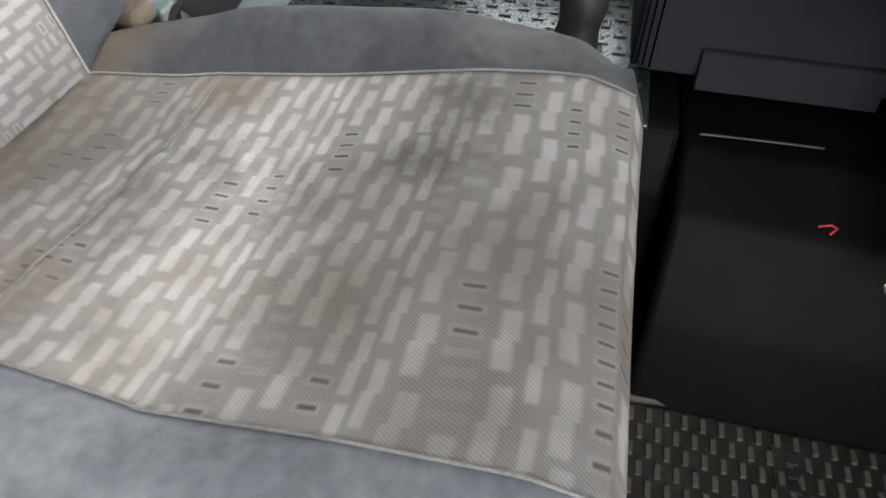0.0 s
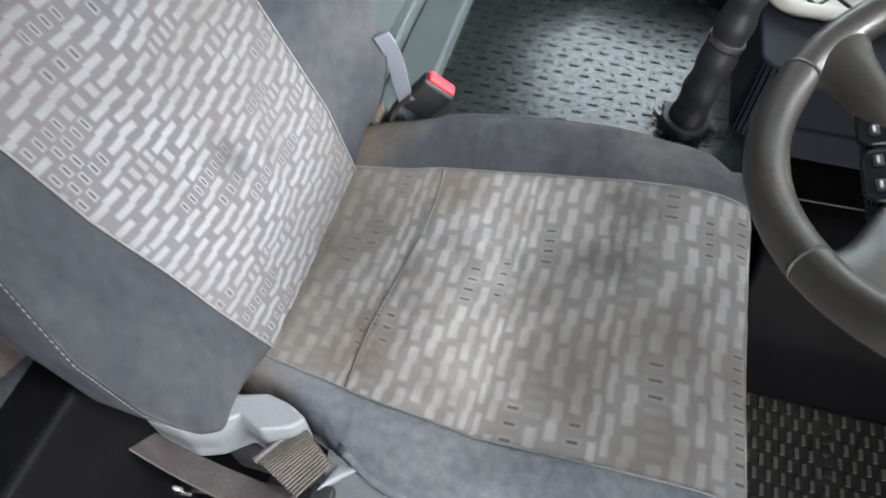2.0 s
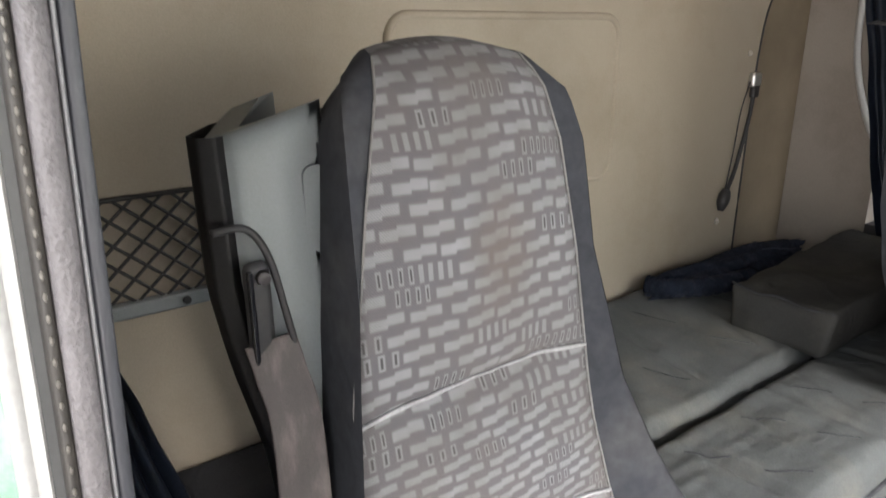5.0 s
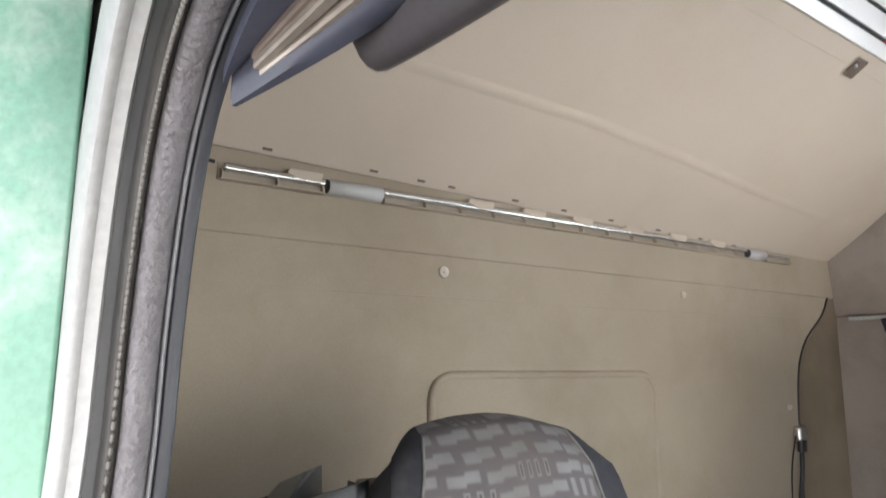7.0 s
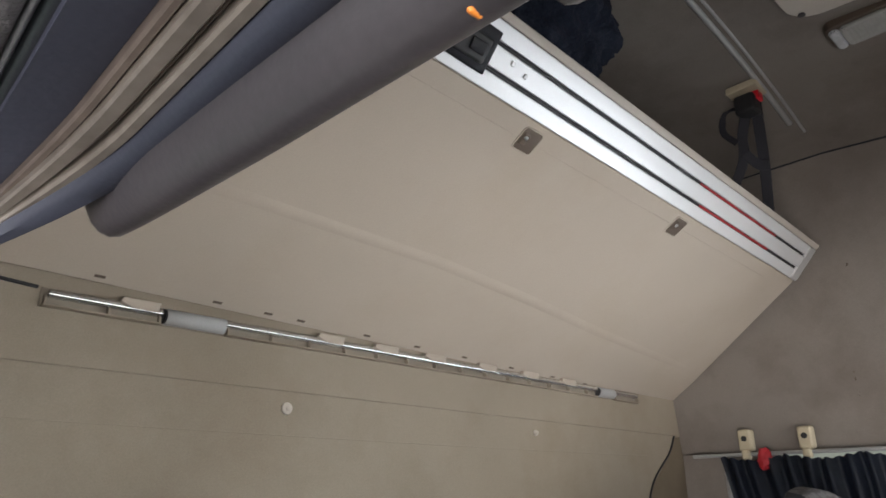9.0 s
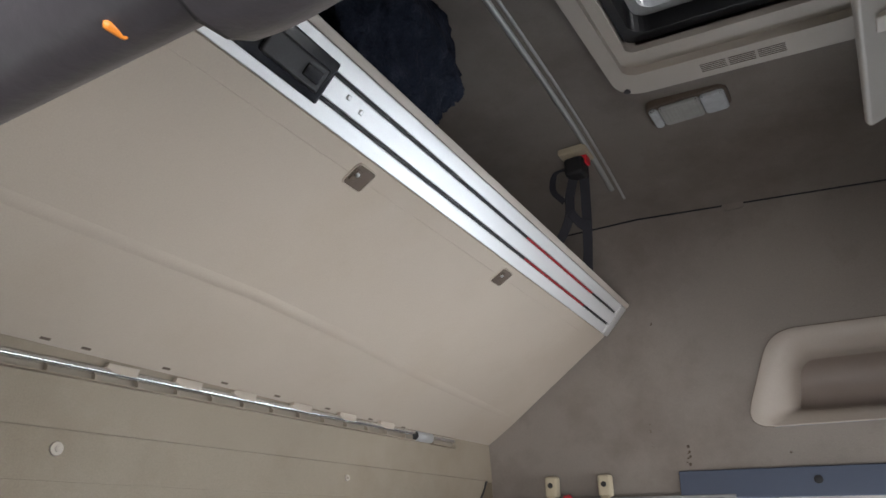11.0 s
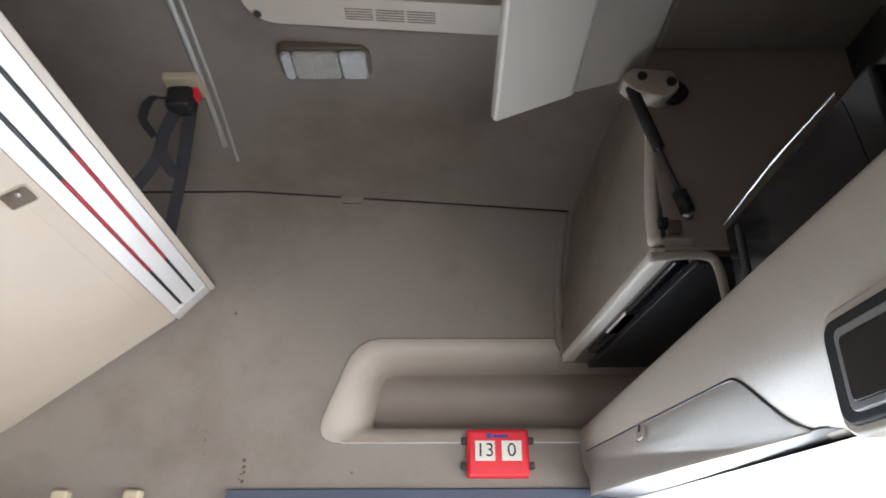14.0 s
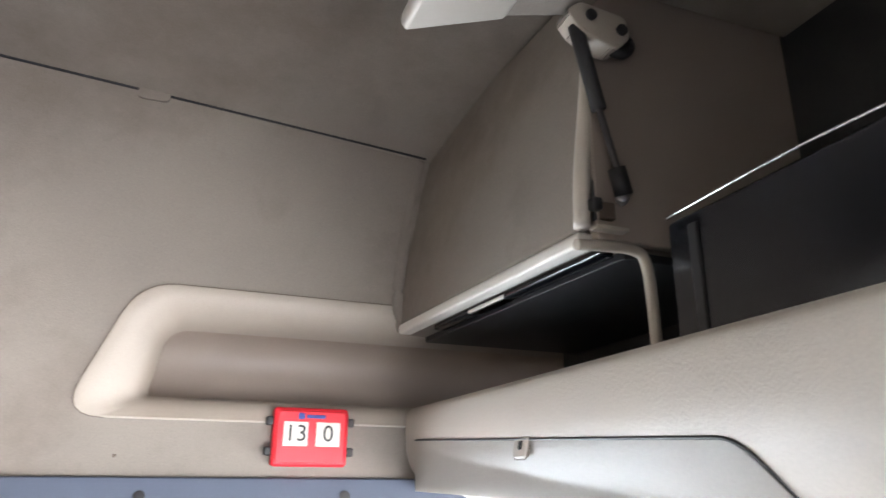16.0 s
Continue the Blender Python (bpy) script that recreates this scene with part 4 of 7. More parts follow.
# ---- seats ----
def build_seat(name, label):
    s = thing(name, label, "seat", "cab seats", (0.15, 0.505, 0.05))
    YC = 0.505
    # cushion: a path front to back, and a cross-section with raised bolsters
    cx = (0.0, 0.22, 0.5, 0.72, 0.86, 0.93, 0.97, 1.0)
    px = (-0.145, -0.02, 0.14, 0.275, 0.375, 0.42, 0.436, 0.43)
    pz = (0.497, 0.492, 0.503, 0.528, 0.538, 0.528, 0.49, 0.40)

    def cush(v, q):
        """v from the back to the front edge; q: -2..-1 near bolster, -1..1 panel, 1..2 far bolster."""
        x, z = ease(v, cx, px), ease(v, cx, pz)
        x, z = lerp(v, cx, px) * 0.6 + x * 0.4, lerp(v, cx, pz) * 0.6 + z * 0.4
        half = lerp(v, (0, 0.5, 1), (0.150, 0.188, 0.196)) if q < 0 else lerp(v, (0, 0.25, 0.5, 0.8, 1), (0.150, 0.19, 0.208, 0.208, 0.196))
        a = abs(q)
        sg = 1 if q > 0 else -1
        hump = (0.062 if q > 0 else 0.024) * math.sin(math.pi * min(1, max(0.0, (v + 0.1) / 1.0))) ** 0.8
        if a <= 1:
            w = 0.004 * noise.noise((x * 9, q * 2.2, 3)) + 0.0025 * noise.noise((x * 30, q * 7, 8))
            cr = 0.27 + 0.025 * math.sin(q * 2.2) + 0.012 * noise.noise((q * 5, 3, 1))
            w += (0.0022 * math.exp(-((v - cr) / 0.018) ** 2) - 0.0014 * math.exp(-((v - cr + 0.03) / 0.018) ** 2)) * (0.25 + 1.2 * abs(noise.noise((q * 2.5, 1, 4))))
            w += 0.0035 * noise.noise((x * 45 + q * 8, q * 5, 6)) * math.exp(-((v - 0.24) / 0.09) ** 2)
            return (x, YC + half * q, z - 0.010 * (1 - q * q) + w * (1 - a ** 6))
        k = a - 1
        y = half + (0.105 if q > 0 else lerp(v, (0, 0.12, 0.2, 0.25, 0.34), (0.04, 0.042, 0.05, 0.064, 0.08))) * math.sin(min(1, k * 1.15) * math.pi / 2) + 0.006 * math.sin(math.pi * k)
        zz = z + hump * math.sin(min(1.0, k * 2.2) * math.pi / 2) - 0.135 * k ** 2.1 * (0.7 if v > 0.93 else 1) + 0.004 * noise.noise((x * 11, q * 4, 5)) * k
        xx = x - 0.03 * k * k * max(0, (v - 0.8) / 0.2)
        return (xx, YC + sg * y, max(zz, 0.385))

    def cuv(v, q):
        return (0.19 * q + 0.3, 0.56 * v)
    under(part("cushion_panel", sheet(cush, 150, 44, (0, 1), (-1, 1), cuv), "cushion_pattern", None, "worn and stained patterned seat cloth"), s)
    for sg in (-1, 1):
        under(part("cushion_bolster", sheet(lambda v, k: cush(v, sg * (1 + k)), 60, 18), "cushion_lit_dust" if sg < 0 else "cushion_side", None, "blue-grey cloth bolster, dusty, door light painted into the near one"), s)
        under(part("cushion_piping", tube([Vector(cush(v / 30, sg * 1.0)) + Vector((0, 0, 0.002)) for v in range(0, 29)], 0.0014, 6, 0), "seam_thread"), s)
        under(part("lower_piping", tube([Vector(cush(v / 20, sg * 1.93)) + Vector((0, sg * 0.002, 0)) for v in range(1, 20)], 0.005, 6, 0), "bolster"), s)
    under(part("cushion_front", prism([(0.30, 0.39), (0.418, 0.405), (0.41, 0.36), (0.30, 0.35)], YC - 0.25, YC + 0.25, "y", 0.008), "bolster"), s)
    under(part("cushion_pan", box((-0.16, YC - 0.25, 0.34), (0.39, YC + 0.25, 0.415), 0.02), "black_plastic"), s)
    # a cross seam in the cushion
    under(part("cross_seam", tube([Vector(cush(0.255 + 0.025 * math.sin(q * 2.2), q)) + Vector((0, 0, 0.001)) for q in [-1 + 0.1 * i for i in range(21)]], 0.0009, 6, 0), "seam_thread"), s)
    # pedestal
    under(part("pedestal", prism([(-0.14, 0.05), (0.34, 0.05), (0.30, 0.35), (-0.10, 0.35)], YC - 0.19, YC + 0.19, "y", 0.02), "black_plastic"), s)

    # backrest
    bz = (0.0, 0.12, 0.30, 0.5, 0.66, 0.80, 0.90, 0.955, 0.985, 1.0)
    bx_ = (-0.114, -0.150, -0.222, -0.292, -0.330, -0.352, -0.372, -0.392, -0.425, -0.46)
    bh = (0.505, 0.60, 0.745, 0.915, 1.06, 1.24, 1.375, 1.444, 1.478, 1.484)
    hw = (0.145, 0.160, 0.170, 0.168, 0.160, 0.140, 0.125, 0.112, 0.100, 0.09)
    ow = (0.215, 0.255, 0.27, 0.235, 0.205, 0.178, 0.168, 0.158, 0.14, 0.115)
    fw = (0.02, 0.055, 0.085, 0.06, 0.03, 0.012, 0.004, 0.0, 0.0, 0.0)

    def edge(v, q):
        """Half width of the panel: wider towards the door round the folds."""
        return lerp(v, bz, hw) + (lerp(v, (0.2, 0.49, 0.62, 0.72, 0.86, 1.0), (0, 0.014, 0.036, 0.042, 0.024, 0.0)) if q < 0 else -lerp(v, (0.3, 0.6, 0.8), (0, 0.012, 0.0)))

    def back(v, q):
        x, z = lerp(v, bz, bx_), lerp(v, bz, bh)
        h, o, f = lerp(v, bz, hw), lerp(v, bz, ow), lerp(v, bz, fw)
        h = edge(v, q)
        if q < -1:
            o += lerp(v, (0, 0.06, 0.2, 0.42, 0.62), (0.0, 0.03, 0.04, 0.022, 0.0))
        if q > 1:
            o += lerp(v, (0, 0.1, 0.26, 0.42, 0.55, 0.8, 0.95), (-0.02, 0.022, 0.042, 0.012, -0.008, -0.014, 0.0))
        a, sg = abs(q), (1 if q > 0 else -1)
        if a <= 1:
            d = 0.012 * math.exp(-((v - 0.49) / 0.012) ** 2) + 0.010 * math.exp(-((v - 0.70) / 0.012) ** 2)
            w = 0.004 * noise.noise((q * 3, v * 9, 2)) + 0.002 * noise.noise((q * 9, v * 30, 5))
            swell = 0.012 * math.sin(math.pi * min(1, v / 0.49)) if v < 0.49 else 0.010 * abs(math.sin(math.pi * (v - 0.49) / 0.21)) if v < 0.7 else 0.012 * math.sin(math.pi * (v - 0.7) / 0.3)
            return (x + (swell - d) * (1 - a ** 4) + w * (1 - a ** 6), YC - 0.012 * max(0, v - 0.5) + h * q, z + 0.012 * (1 - a * a) * max(0, v - 0.8) / 0.2)
        k = a - 1
        z -= (0.075 * max(0.0, (v - 0.88) / 0.12) ** 1.5) * min(1, k * 1.6) ** 1.5
        # wing: out and forward, then round to the back
        ang = k * math.pi * 0.9
        y = h + (o - h) * min(1.0, 1.6 * math.sin(min(ang, math.pi / 2)) * 0.62 + 0.38 * min(1, k * 2))
        if k > 0.6:
            y = y - (o - h) * 0.35 * (k - 0.6) / 0.4
        xx = x + f * math.sin(min(1, k * 1.9) * math.pi / 2) * (1 - max(0, k - 0.5) * 2) - 0.125 * max(0, k - 0.35) / 0.65
        if q > 1:
            fold = math.sin(math.pi * min(1.0, max(0.0, (v - 0.06) / 0.42))) * min(1.0, 3 * k)
            y += 0.006 * fold * math.sin(75 * v + 9 * k + 2 * noise.noise((v * 6, k * 3, 2)))
        xx -= 0.045 * max(0.0, 1 - v / 0.09) ** 2 * min(1, k * 2.5)
        return (xx + 0.004 * noise.noise((v * 12, q * 3, 4)) * k, YC - 0.012 * max(0, v - 0.5) + sg * y, z)

    def buv(v, q):
        return (edge(v, q) * q + 0.9, 1.0 * v + 0.8)
    under(part("backrest_panel", sheet(back, 120, 36, (0, 1), (-1, 1), buv), "seat_pattern", None, "light and dark grey patterned seat cloth"), s)
    for sg in (-1, 1):
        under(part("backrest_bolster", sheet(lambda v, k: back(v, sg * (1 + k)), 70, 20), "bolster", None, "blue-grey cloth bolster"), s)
        under(part("backrest_piping", tube([Vector(back(v / 60, sg * 1.0)) + Vector((0.002, 0, 0)) for v in range(0, 60)], 0.0015, 6, 0), "seam_thread"), s)
    st_ = bmesh.new()
    for i in range(70):
        v0 = 0.04 + 0.0062 * i
        tube([Vector(back(v0, -1.42)) + Vector((0.0012, -0.0012, 0)), Vector(back(v0 + 0.0036, -1.42)) + Vector((0.0012, -0.0012, 0))], 0.0005, 4, 0, st_)
    under(part("stitching", st_, "seam_thread", None, "pale stitched line"), s)
    under(part("bolster_seam", tube([Vector(back(0.1 + 0.6 * t, 1.40)) + Vector((0.001, 0.001, 0)) for t in [i / 30 for i in range(31)]], 0.0016, 6, 0), "bolster"), s)
    # pale bars put the highlights of the folds into colour
    for vv in (0.49, 0.70):
        under(part("fold_seam", tube([Vector(back(vv + 0.004 * math.cos(q * 2), q)) + Vector((0.003, 0, 0)) for q in [-1 + 0.08 * i for i in range(26)]], lambda t: 0.0022 + 0.0007 * math.sin(9 * t), 6, 0), "fold_highlight"), s)
    under(part("fold_crease", tube([Vector(back(0.492 + 0.05 * t, -0.97 + 0.10 * t + 0.05 * math.sin(3 * t))) + Vector((0.002, 0, 0)) for t in [i / 12 for i in range(13)]], lambda t: 0.004 * (1 - 0.7 * t), 6, 0), "fold_highlight"), s)
    shell = sheet(lambda v, q: (back(v, 2)[0] * 0.5 + back(v, -2)[0] * 0.5 - 0.01 + 0.004 * q * q, YC + q * (abs(back(v, 2)[1] - YC)), back(v, 2)[2]), 30, 8, (0, 1), (-1, 1))
    under(part("back_shell", shell, "black_plastic"), s)
    under(part("top_cap", sheet(lambda v, q: (back(1, -2 + 4 * q)[0] * (1 - v) + (-0.47) * v, back(1, -2 + 4 * q)[1], back(1, -2 + 4 * q)[2] - 0.03 * v * v), 6, 30), "seat_pattern"), s)
    # recliner cover and skirt on the near side
    cover = prism([(-0.25, 0.30), (-0.187, 0.296), (-0.146, 0.287), (-0.123, 0.288), (-0.087, 0.299), (-0.058, 0.294), (-0.034, 0.282), (-0.047, 0.268), (-0.078, 0.256), (-0.106, 0.266), (-0.134, 0.243), (-0.16, 0.233), (-0.25, 0.238)], 0.44, 0.525, "z", 0.005, 3)
    under(part("recliner_cover", cover, "grey_plastic", None, "smooth grey plastic recliner cover"), s)
    # the skirt is a pale wing that slants out from under the bolster
    sx = (-0.012, 0.008, 0.049, 0.11, 0.188, 0.266, 0.33)
    ty = (0.272, 0.265, 0.247, 0.2335, 0.229, 0.224, 0.224)
    tz = (0.477, 0.473, 0.462, 0.45, 0.44, 0.432, 0.426)
    by = (0.216, 0.218, 0.220, 0.219, 0.215, 0.212, 0.214)
    bz0 = (0.438, 0.434, 0.43, 0.42, 0.408, 0.40, 0.397)

    def wing(u, w):
        x = -0.012 + 0.342 * u
        y, z = lerp(x, sx, ty) * (1 - w) + lerp(x, sx, by) * w, lerp(x, sx, tz) * (1 - w) + lerp(x, sx, bz0) * w
        out = math.sin(math.pi * min(1, w * 1.3)) * 0.006
        return (x + 0.01 * w, y - out, z + 0.5 * out)
    b = sheet(wing, 40, 12)
    bmesh.ops.solidify(b, geom=b.faces[:], thickness=0.004)
    under(part("side_skirt", b, "grey_plastic", None, "grey plastic seat skirt with notches"), s)
    under(part("skirt_gusset", prism([(-0.012, 0.225), (0.012, 0.248), (0.03, 0.262), (0.002, 0.262)], 0.452, 0.472, "z", 0.004), "grey_plastic"), s)
    for k in range(3):
        under(part("skirt_tooth", box((0.066 + 0.026 * k, 0.214, 0.405), (0.078 + 0.026 * k, 0.226, 0.424), 0.003), "sleeve_grey"), s)
    for x0, x1, z1 in ((0.146, 0.168, 0.398), (0.176, 0.224, 0.40), (0.236, 0.31, 0.392)):
        under(part("skirt_tab", box((x0, 0.206, 0.34), (x1, 0.222, z1), 0.004), "sleeve_grey", None, "pale plastic tab under the skirt"), s)
    # padded roll along the lower edge of the bolster
    roll = [(x, lerp(x, sx, ty) + 0.012, lerp(x, sx, tz) + 0.004) for x in [0.0 + 0.38 * i / 30 for i in range(31)]]
    under(part("lower_roll", tube([(x, y + 0.03 * max(0, (x - 0.3) / 0.08) ** 2, z + 0.012 * max(0, (x - 0.3) / 0.08)) for x, y, z in roll], lambda t: 0.013 * (0.35 + 0.65 * math.sin(math.pi * min(1, 0.08 + t * 0.94)) ** 0.4), 14, 0), "cushion_lit_dust", None, "dusty padded lower edge of the cushion, door light in its colour"), s)
    under(part("roll_seam", tube([(x, y - 0.003, z + 0.0125) for x, y, z in roll[4:26]], 0.0010, 5, 0), "seam_thread"), s)
    return s


driver = build_seat("driver_seat", "driver seat in grey patterned cloth with blue-grey bolsters, worn and stained")
passenger = copy_thing(driver, Matrix.Translation((0.257, 1.755, 0.15)))
passenger.name = "passenger_seat"
for ch in [c for c in passenger.children if c.name.split(".")[0] in ("recliner_cover", "side_skirt", "skirt_gusset", "skirt_tooth", "skirt_tab", "lower_roll", "roll_seam", "pedestal")]:
    bpy.data.objects.remove(ch)
for ch in passenger.children:
    if ch.data and ch.data.materials and ch.data.materials[0] == M["cushion_pattern"]:
        ch.material_slots[0].link = "OBJECT"
        ch.material_slots[0].material = M["passenger_cloth"]
tagged(passenger, "passenger seat in grey patterned cloth beside the tunnel")

pb = thing("seat_plinth", "black box plinth under the passenger seat", "plinth", "", (0.18, 1.73, 0.39))
under(part("shell", prism([(-0.15, 0.39), (0.48, 0.39), (0.50, 0.44), (0.48, 0.54), (-0.12, 0.545), (-0.16, 0.50)], 1.47, 1.99, "y", 0.012), "footwell"), pb)
under(part("slide_rail", box((-0.12, 1.462, 0.50), (0.46, 1.472, 0.525), 0.003), "footwell"), pb)
arm = thing("armrest", "light grey folded-up armrest beside the passenger backrest", "armrest", "", (-0.15, 1.47, 0.75))
b = prism(round_poly([(-0.222, 0.785, 0.02), (-0.142, 0.78, 0.025), (-0.146, 0.90, 0.03), (-0.205, 1.09, 0.02), (-0.222, 1.125, 0.016), (-0.262, 1.122, 0.018), (-0.272, 1.05, 0.02)], 5), 1.452, 1.50, "y", 0.010, 3)
under(part("pad", b, "arm_grey"), arm)
under(part("wheel_frame", box((-0.260, 1.4505, 1.026), (-0.219, 1.456, 1.080), 0.003), "tower_plastic", None, "pale frame round the thumb wheel"), arm)
under(part("thumb_wheel", box((-0.256, 1.447, 1.03), (-0.222, 1.458, 1.075), 0.004), "black_plastic", None, "dark ribbed thumb wheel"), arm)
for k in range(6):
    under(part("rib", box((-0.2545, 1.4455, 1.0335 + 0.007 * k), (-0.2235, 1.449, 1.0365 + 0.007 * k), 0.0008), "handle_grey"), arm)
under(part("pivot", tube([(-0.165, 1.44, 0.772), (-0.165, 1.51, 0.772)], 0.023, 16, 0), "black_plastic"), arm)
under(part("pivot_bolt", tube([(-0.165, 1.433, 0.772), (-0.165, 1.441, 0.772)], 0.009, 8, 0), "handle_grey"), arm)
# belt tower at the near side of the driver seat
tw = thing("belt_tower", "grey plastic seat belt tower fixed beside the backrest", "belt tower", "", (-0.42, 0.27, 0.6))


def tower(v, q):
    z = 0.55 + 0.885 * v
    x = lerp(z, (0.55, 0.9, 1.2, 1.435), (-0.24, -0.36, -0.425, -0.445))
    y0 = lerp(z, (0.55, 0.8, 1.1, 1.435), (0.29, 0.275, 0.25, 0.222)) if z < 1.1 else lerp(z, (1.1, 1.16, 1.25, 1.435), (0.25, 0.234, 0.222, 0.222))
    y1 = 0.345
    pts = [(x - 0.12, y1), (x - 0.115, y0 + 0.07), (x - 0.09, y0 + 0.05), (x - 0.025, y0 + 0.008), (x - 0.004, y0 + 0.03), (x + 0.004, y0 + 0.07), (x, y1)]
    i = min(5, int(q * 6))
    t = q * 6 - i
    a, c = pts[i], pts[i + 1]
    ztop = z - (0.045 * (y1 - (a[1] + (c[1] - a[1]) * t)) / 0.155 if v > 0.97 else 0)
    return (a[0] + (c[0] - a[0]) * t, a[1] + (c[1] - a[1]) * t, ztop)


b = sheet(tower, 40, 36)
capc = b.verts.new((-0.51, 0.28, 1.405))
b.verts.ensure_lookup_table()
topv = [v for v in b.verts if v is not capc and any(e.is_boundary for e in v.link_edges) and v.co.z > 1.33 and len(v.link_edges) <= 3]
topv = sorted(topv, key=lambda v: math.atan2(v.co.y - 0.28, v.co.x + 0.51))
for a, c in zip(topv, topv[1:] + topv[:1]):
    if (a.co - c.co).length < 0.13:
        b.faces.new((a, c, capc))
under(part("housing", b, "tower_plastic"), tw)
def shell(v, q):
    z = 0.56 + 0.845 * v
    x = lerp(z, (0.55, 0.9, 1.2, 1.435), (-0.24, -0.36, -0.425, -0.445))
    y0 = lerp(z, (0.56, 0.85, 0.985, 1.065, 1.155, 1.25, 1.405), (0.265, 0.25, 0.246, 0.24, 0.222, 0.209, 0.21))
    pts = [(x - 0.125, y0 + 0.11), (x - 0.125, y0 + 0.07), (x - 0.11, y0 + 0.052), (x - 0.035, y0 + 0.005), (x - 0.014, y0 + 0.008), (x - 0.006, y0 + 0.024), (x - 0.012, y0 + 0.034)]
    i = min(5, int(q * 6))
    t = q * 6 - i
    return (pts[i][0] * (1 - t) + pts[i + 1][0] * t, pts[i][1] * (1 - t) + pts[i + 1][1] * t, z)


b = sheet(shell, 40, 30)
bmesh.ops.solidify(b, geom=b.faces[:], thickness=0.004)
under(part("dark_side", b, "black_plastic", None, "black side shell of the tower"), tw)
under(part("recess_frame", tube([(-0.425, 0.212, 1.318), (-0.420, 0.245, 1.318), (-0.414, 0.264, 1.285), (-0.406, 0.277, 1.21), (-0.396, 0.297, 1.09)], 0.004, 8, 8), "black_plastic"), tw)
under(part("slot", box((-0.425, 0.236, 1.15), (-0.409, 0.264, 1.285), 0.008), "black_plastic", None, "black belt slot"), tw)
under(part("slot_bezel", box((-0.416, 0.238, 1.17), (-0.407, 0.244, 1.278), 0.002), "gloss_black"), tw)
b = bmesh.new()
bmesh.ops.create_cone(b, cap_ends=True, segments=14, radius1=0.008, radius2=0.006, depth=0.008, matrix=Matrix.Translation((-0.404, 0.253, 1.27)) @ Euler((0, radians(90), 0)).to_matrix().to_4x4())
under(part("rivet", b, "handle_grey"), tw)
under(part("inner_panel", prism(rounded(0.315, 0.75, 0.345, 1.37, 0.012, 4), -0.436, -0.43, "x"), "tower_plastic"), tw)

belt = thing("seat_belt", "brown-grey seat belt webbing hanging from the tower to its tongue", "seat belt", "", (-0.3, 0.2, 0.6))
under(part("webbing", ribbon([(-0.411, 0.256, 1.20), (-0.398, 0.260, 1.165), (-0.370, 0.262, 1.095), (-0.30, 0.235, 0.86), (-0.265, 0.225, 0.68), (-0.255, 0.222, 0.58)], 0.053, 0.0022, (0.25, 0.95, 0.1), 12), "strap_brown"), belt)
under(part("lower_webbing", ribbon([(-0.262, 0.224, 0.62), (-0.24, 0.222, 0.54), (-0.16, 0.211, 0.49), (-0.08, 0.203, 0.474), (-0.03, 0.202, 0.478)], 0.045, 0.0022, ((-0.3, 0.5, -0.6), (0.0, 0.75, -0.4)), 12), "strap_dark"), belt)
FOLD = [Vector(p) for p in ((-0.085, 0.236, 0.478), (-0.046, 0.284, 0.49), (-0.026, 0.211, 0.476), (0.002, 0.252, 0.488))]


def fold_pt(u, v, up=0.0):
    p = FOLD[0].lerp(FOLD[1], v).lerp(FOLD[2].lerp(FOLD[3], v), u)
    return p + Vector((0, 0, 0.013 * math.sin(math.pi * (0.12 + 0.8 * u)) + up))


loop_ = sheet(lambda u, v: tuple(fold_pt(u, v)), 16, 10)
bmesh.ops.solidify(loop_, geom=loop_.faces[:], thickness=0.004)
fold_ = under(part("webbing_fold", loop_, "strap_dark", None, "worn woven belt loop"), belt)
for k in range(18):
    row = [fold_pt((k + 0.5) / 18, (i + 0.5) / 24, 0.0002 + 0.0011 * ((i + k) % 2)) for i in range(24)]
    part("rib", tube(row, 0.0013, 5, 0), "strap_weave", fold_)
under(part("fold_edge", tube([fold_pt(0.02, v / 6) + Vector((0, 0, -0.001)) for v in range(7)], 0.0045, 10, 0), "strap_pale", None, "pale worn fold edge"), belt)
under(part("tongue", box((-0.018, 0.209, 0.446), (0.008, 0.236, 0.468), 0.004), "black_plastic"), belt)
under(part("tongue_plate", box((-0.03, 0.2065, 0.462), (-0.014, 0.212, 0.4665), 0.001), "steel"), belt)
under(part("anchor_pin", tube([(-0.25, 0.24, 0.44), (-0.26, 0.205, 0.37)], 0.006, 10, 0), "steel", None, "steel anchor pin"), belt)

for x, z in ((-0.155, 0.425), (-0.20, 0.375)):
    under(part("link", box((-0.005, -0.003, -0.018), (0.005, 0.003, 0.018), 0.0025, 2, None, pose(x, 0.205, z, 10, 18, 0)), "alu_dull", None, "small steel link"), belt)
    under(part("link_pin", tube([(x - 0.012, 0.203, z - 0.018), (x + 0.014, 0.206, z - 0.014)], 0.0035, 8, 0), "steel"), belt)

bk = thing("belt_buckle", "black belt buckle with red button beside the seat", "buckle", "belt buckles", (-0.06, 0.80, 0.5))
under(part("stalk", tube([(-0.12, 0.795, 0.44), (-0.10, 0.797, 0.5), (-0.07, 0.80, 0.53)], 0.012, 10, 6, None, 0.5), "strap_brown"), bk)
under(part("housing", box((-0.027, -0.014, -0.045), (0.027, 0.014, 0.022), 0.006, 3, None, pose(-0.045, 0.81, 0.53, 0, 38, 10)), "black_plastic"), bk)
under(part("button", box((-0.023, -0.010, 0.019), (0.023, 0.010, 0.027), 0.003, 2, None, pose(-0.045, 0.81, 0.53, 0, 38, 10)), "red_plastic", None, "red release button"), bk)
copy_thing(bk, pose(-0.05, 1.475, 0.69, 30, 0, 0))
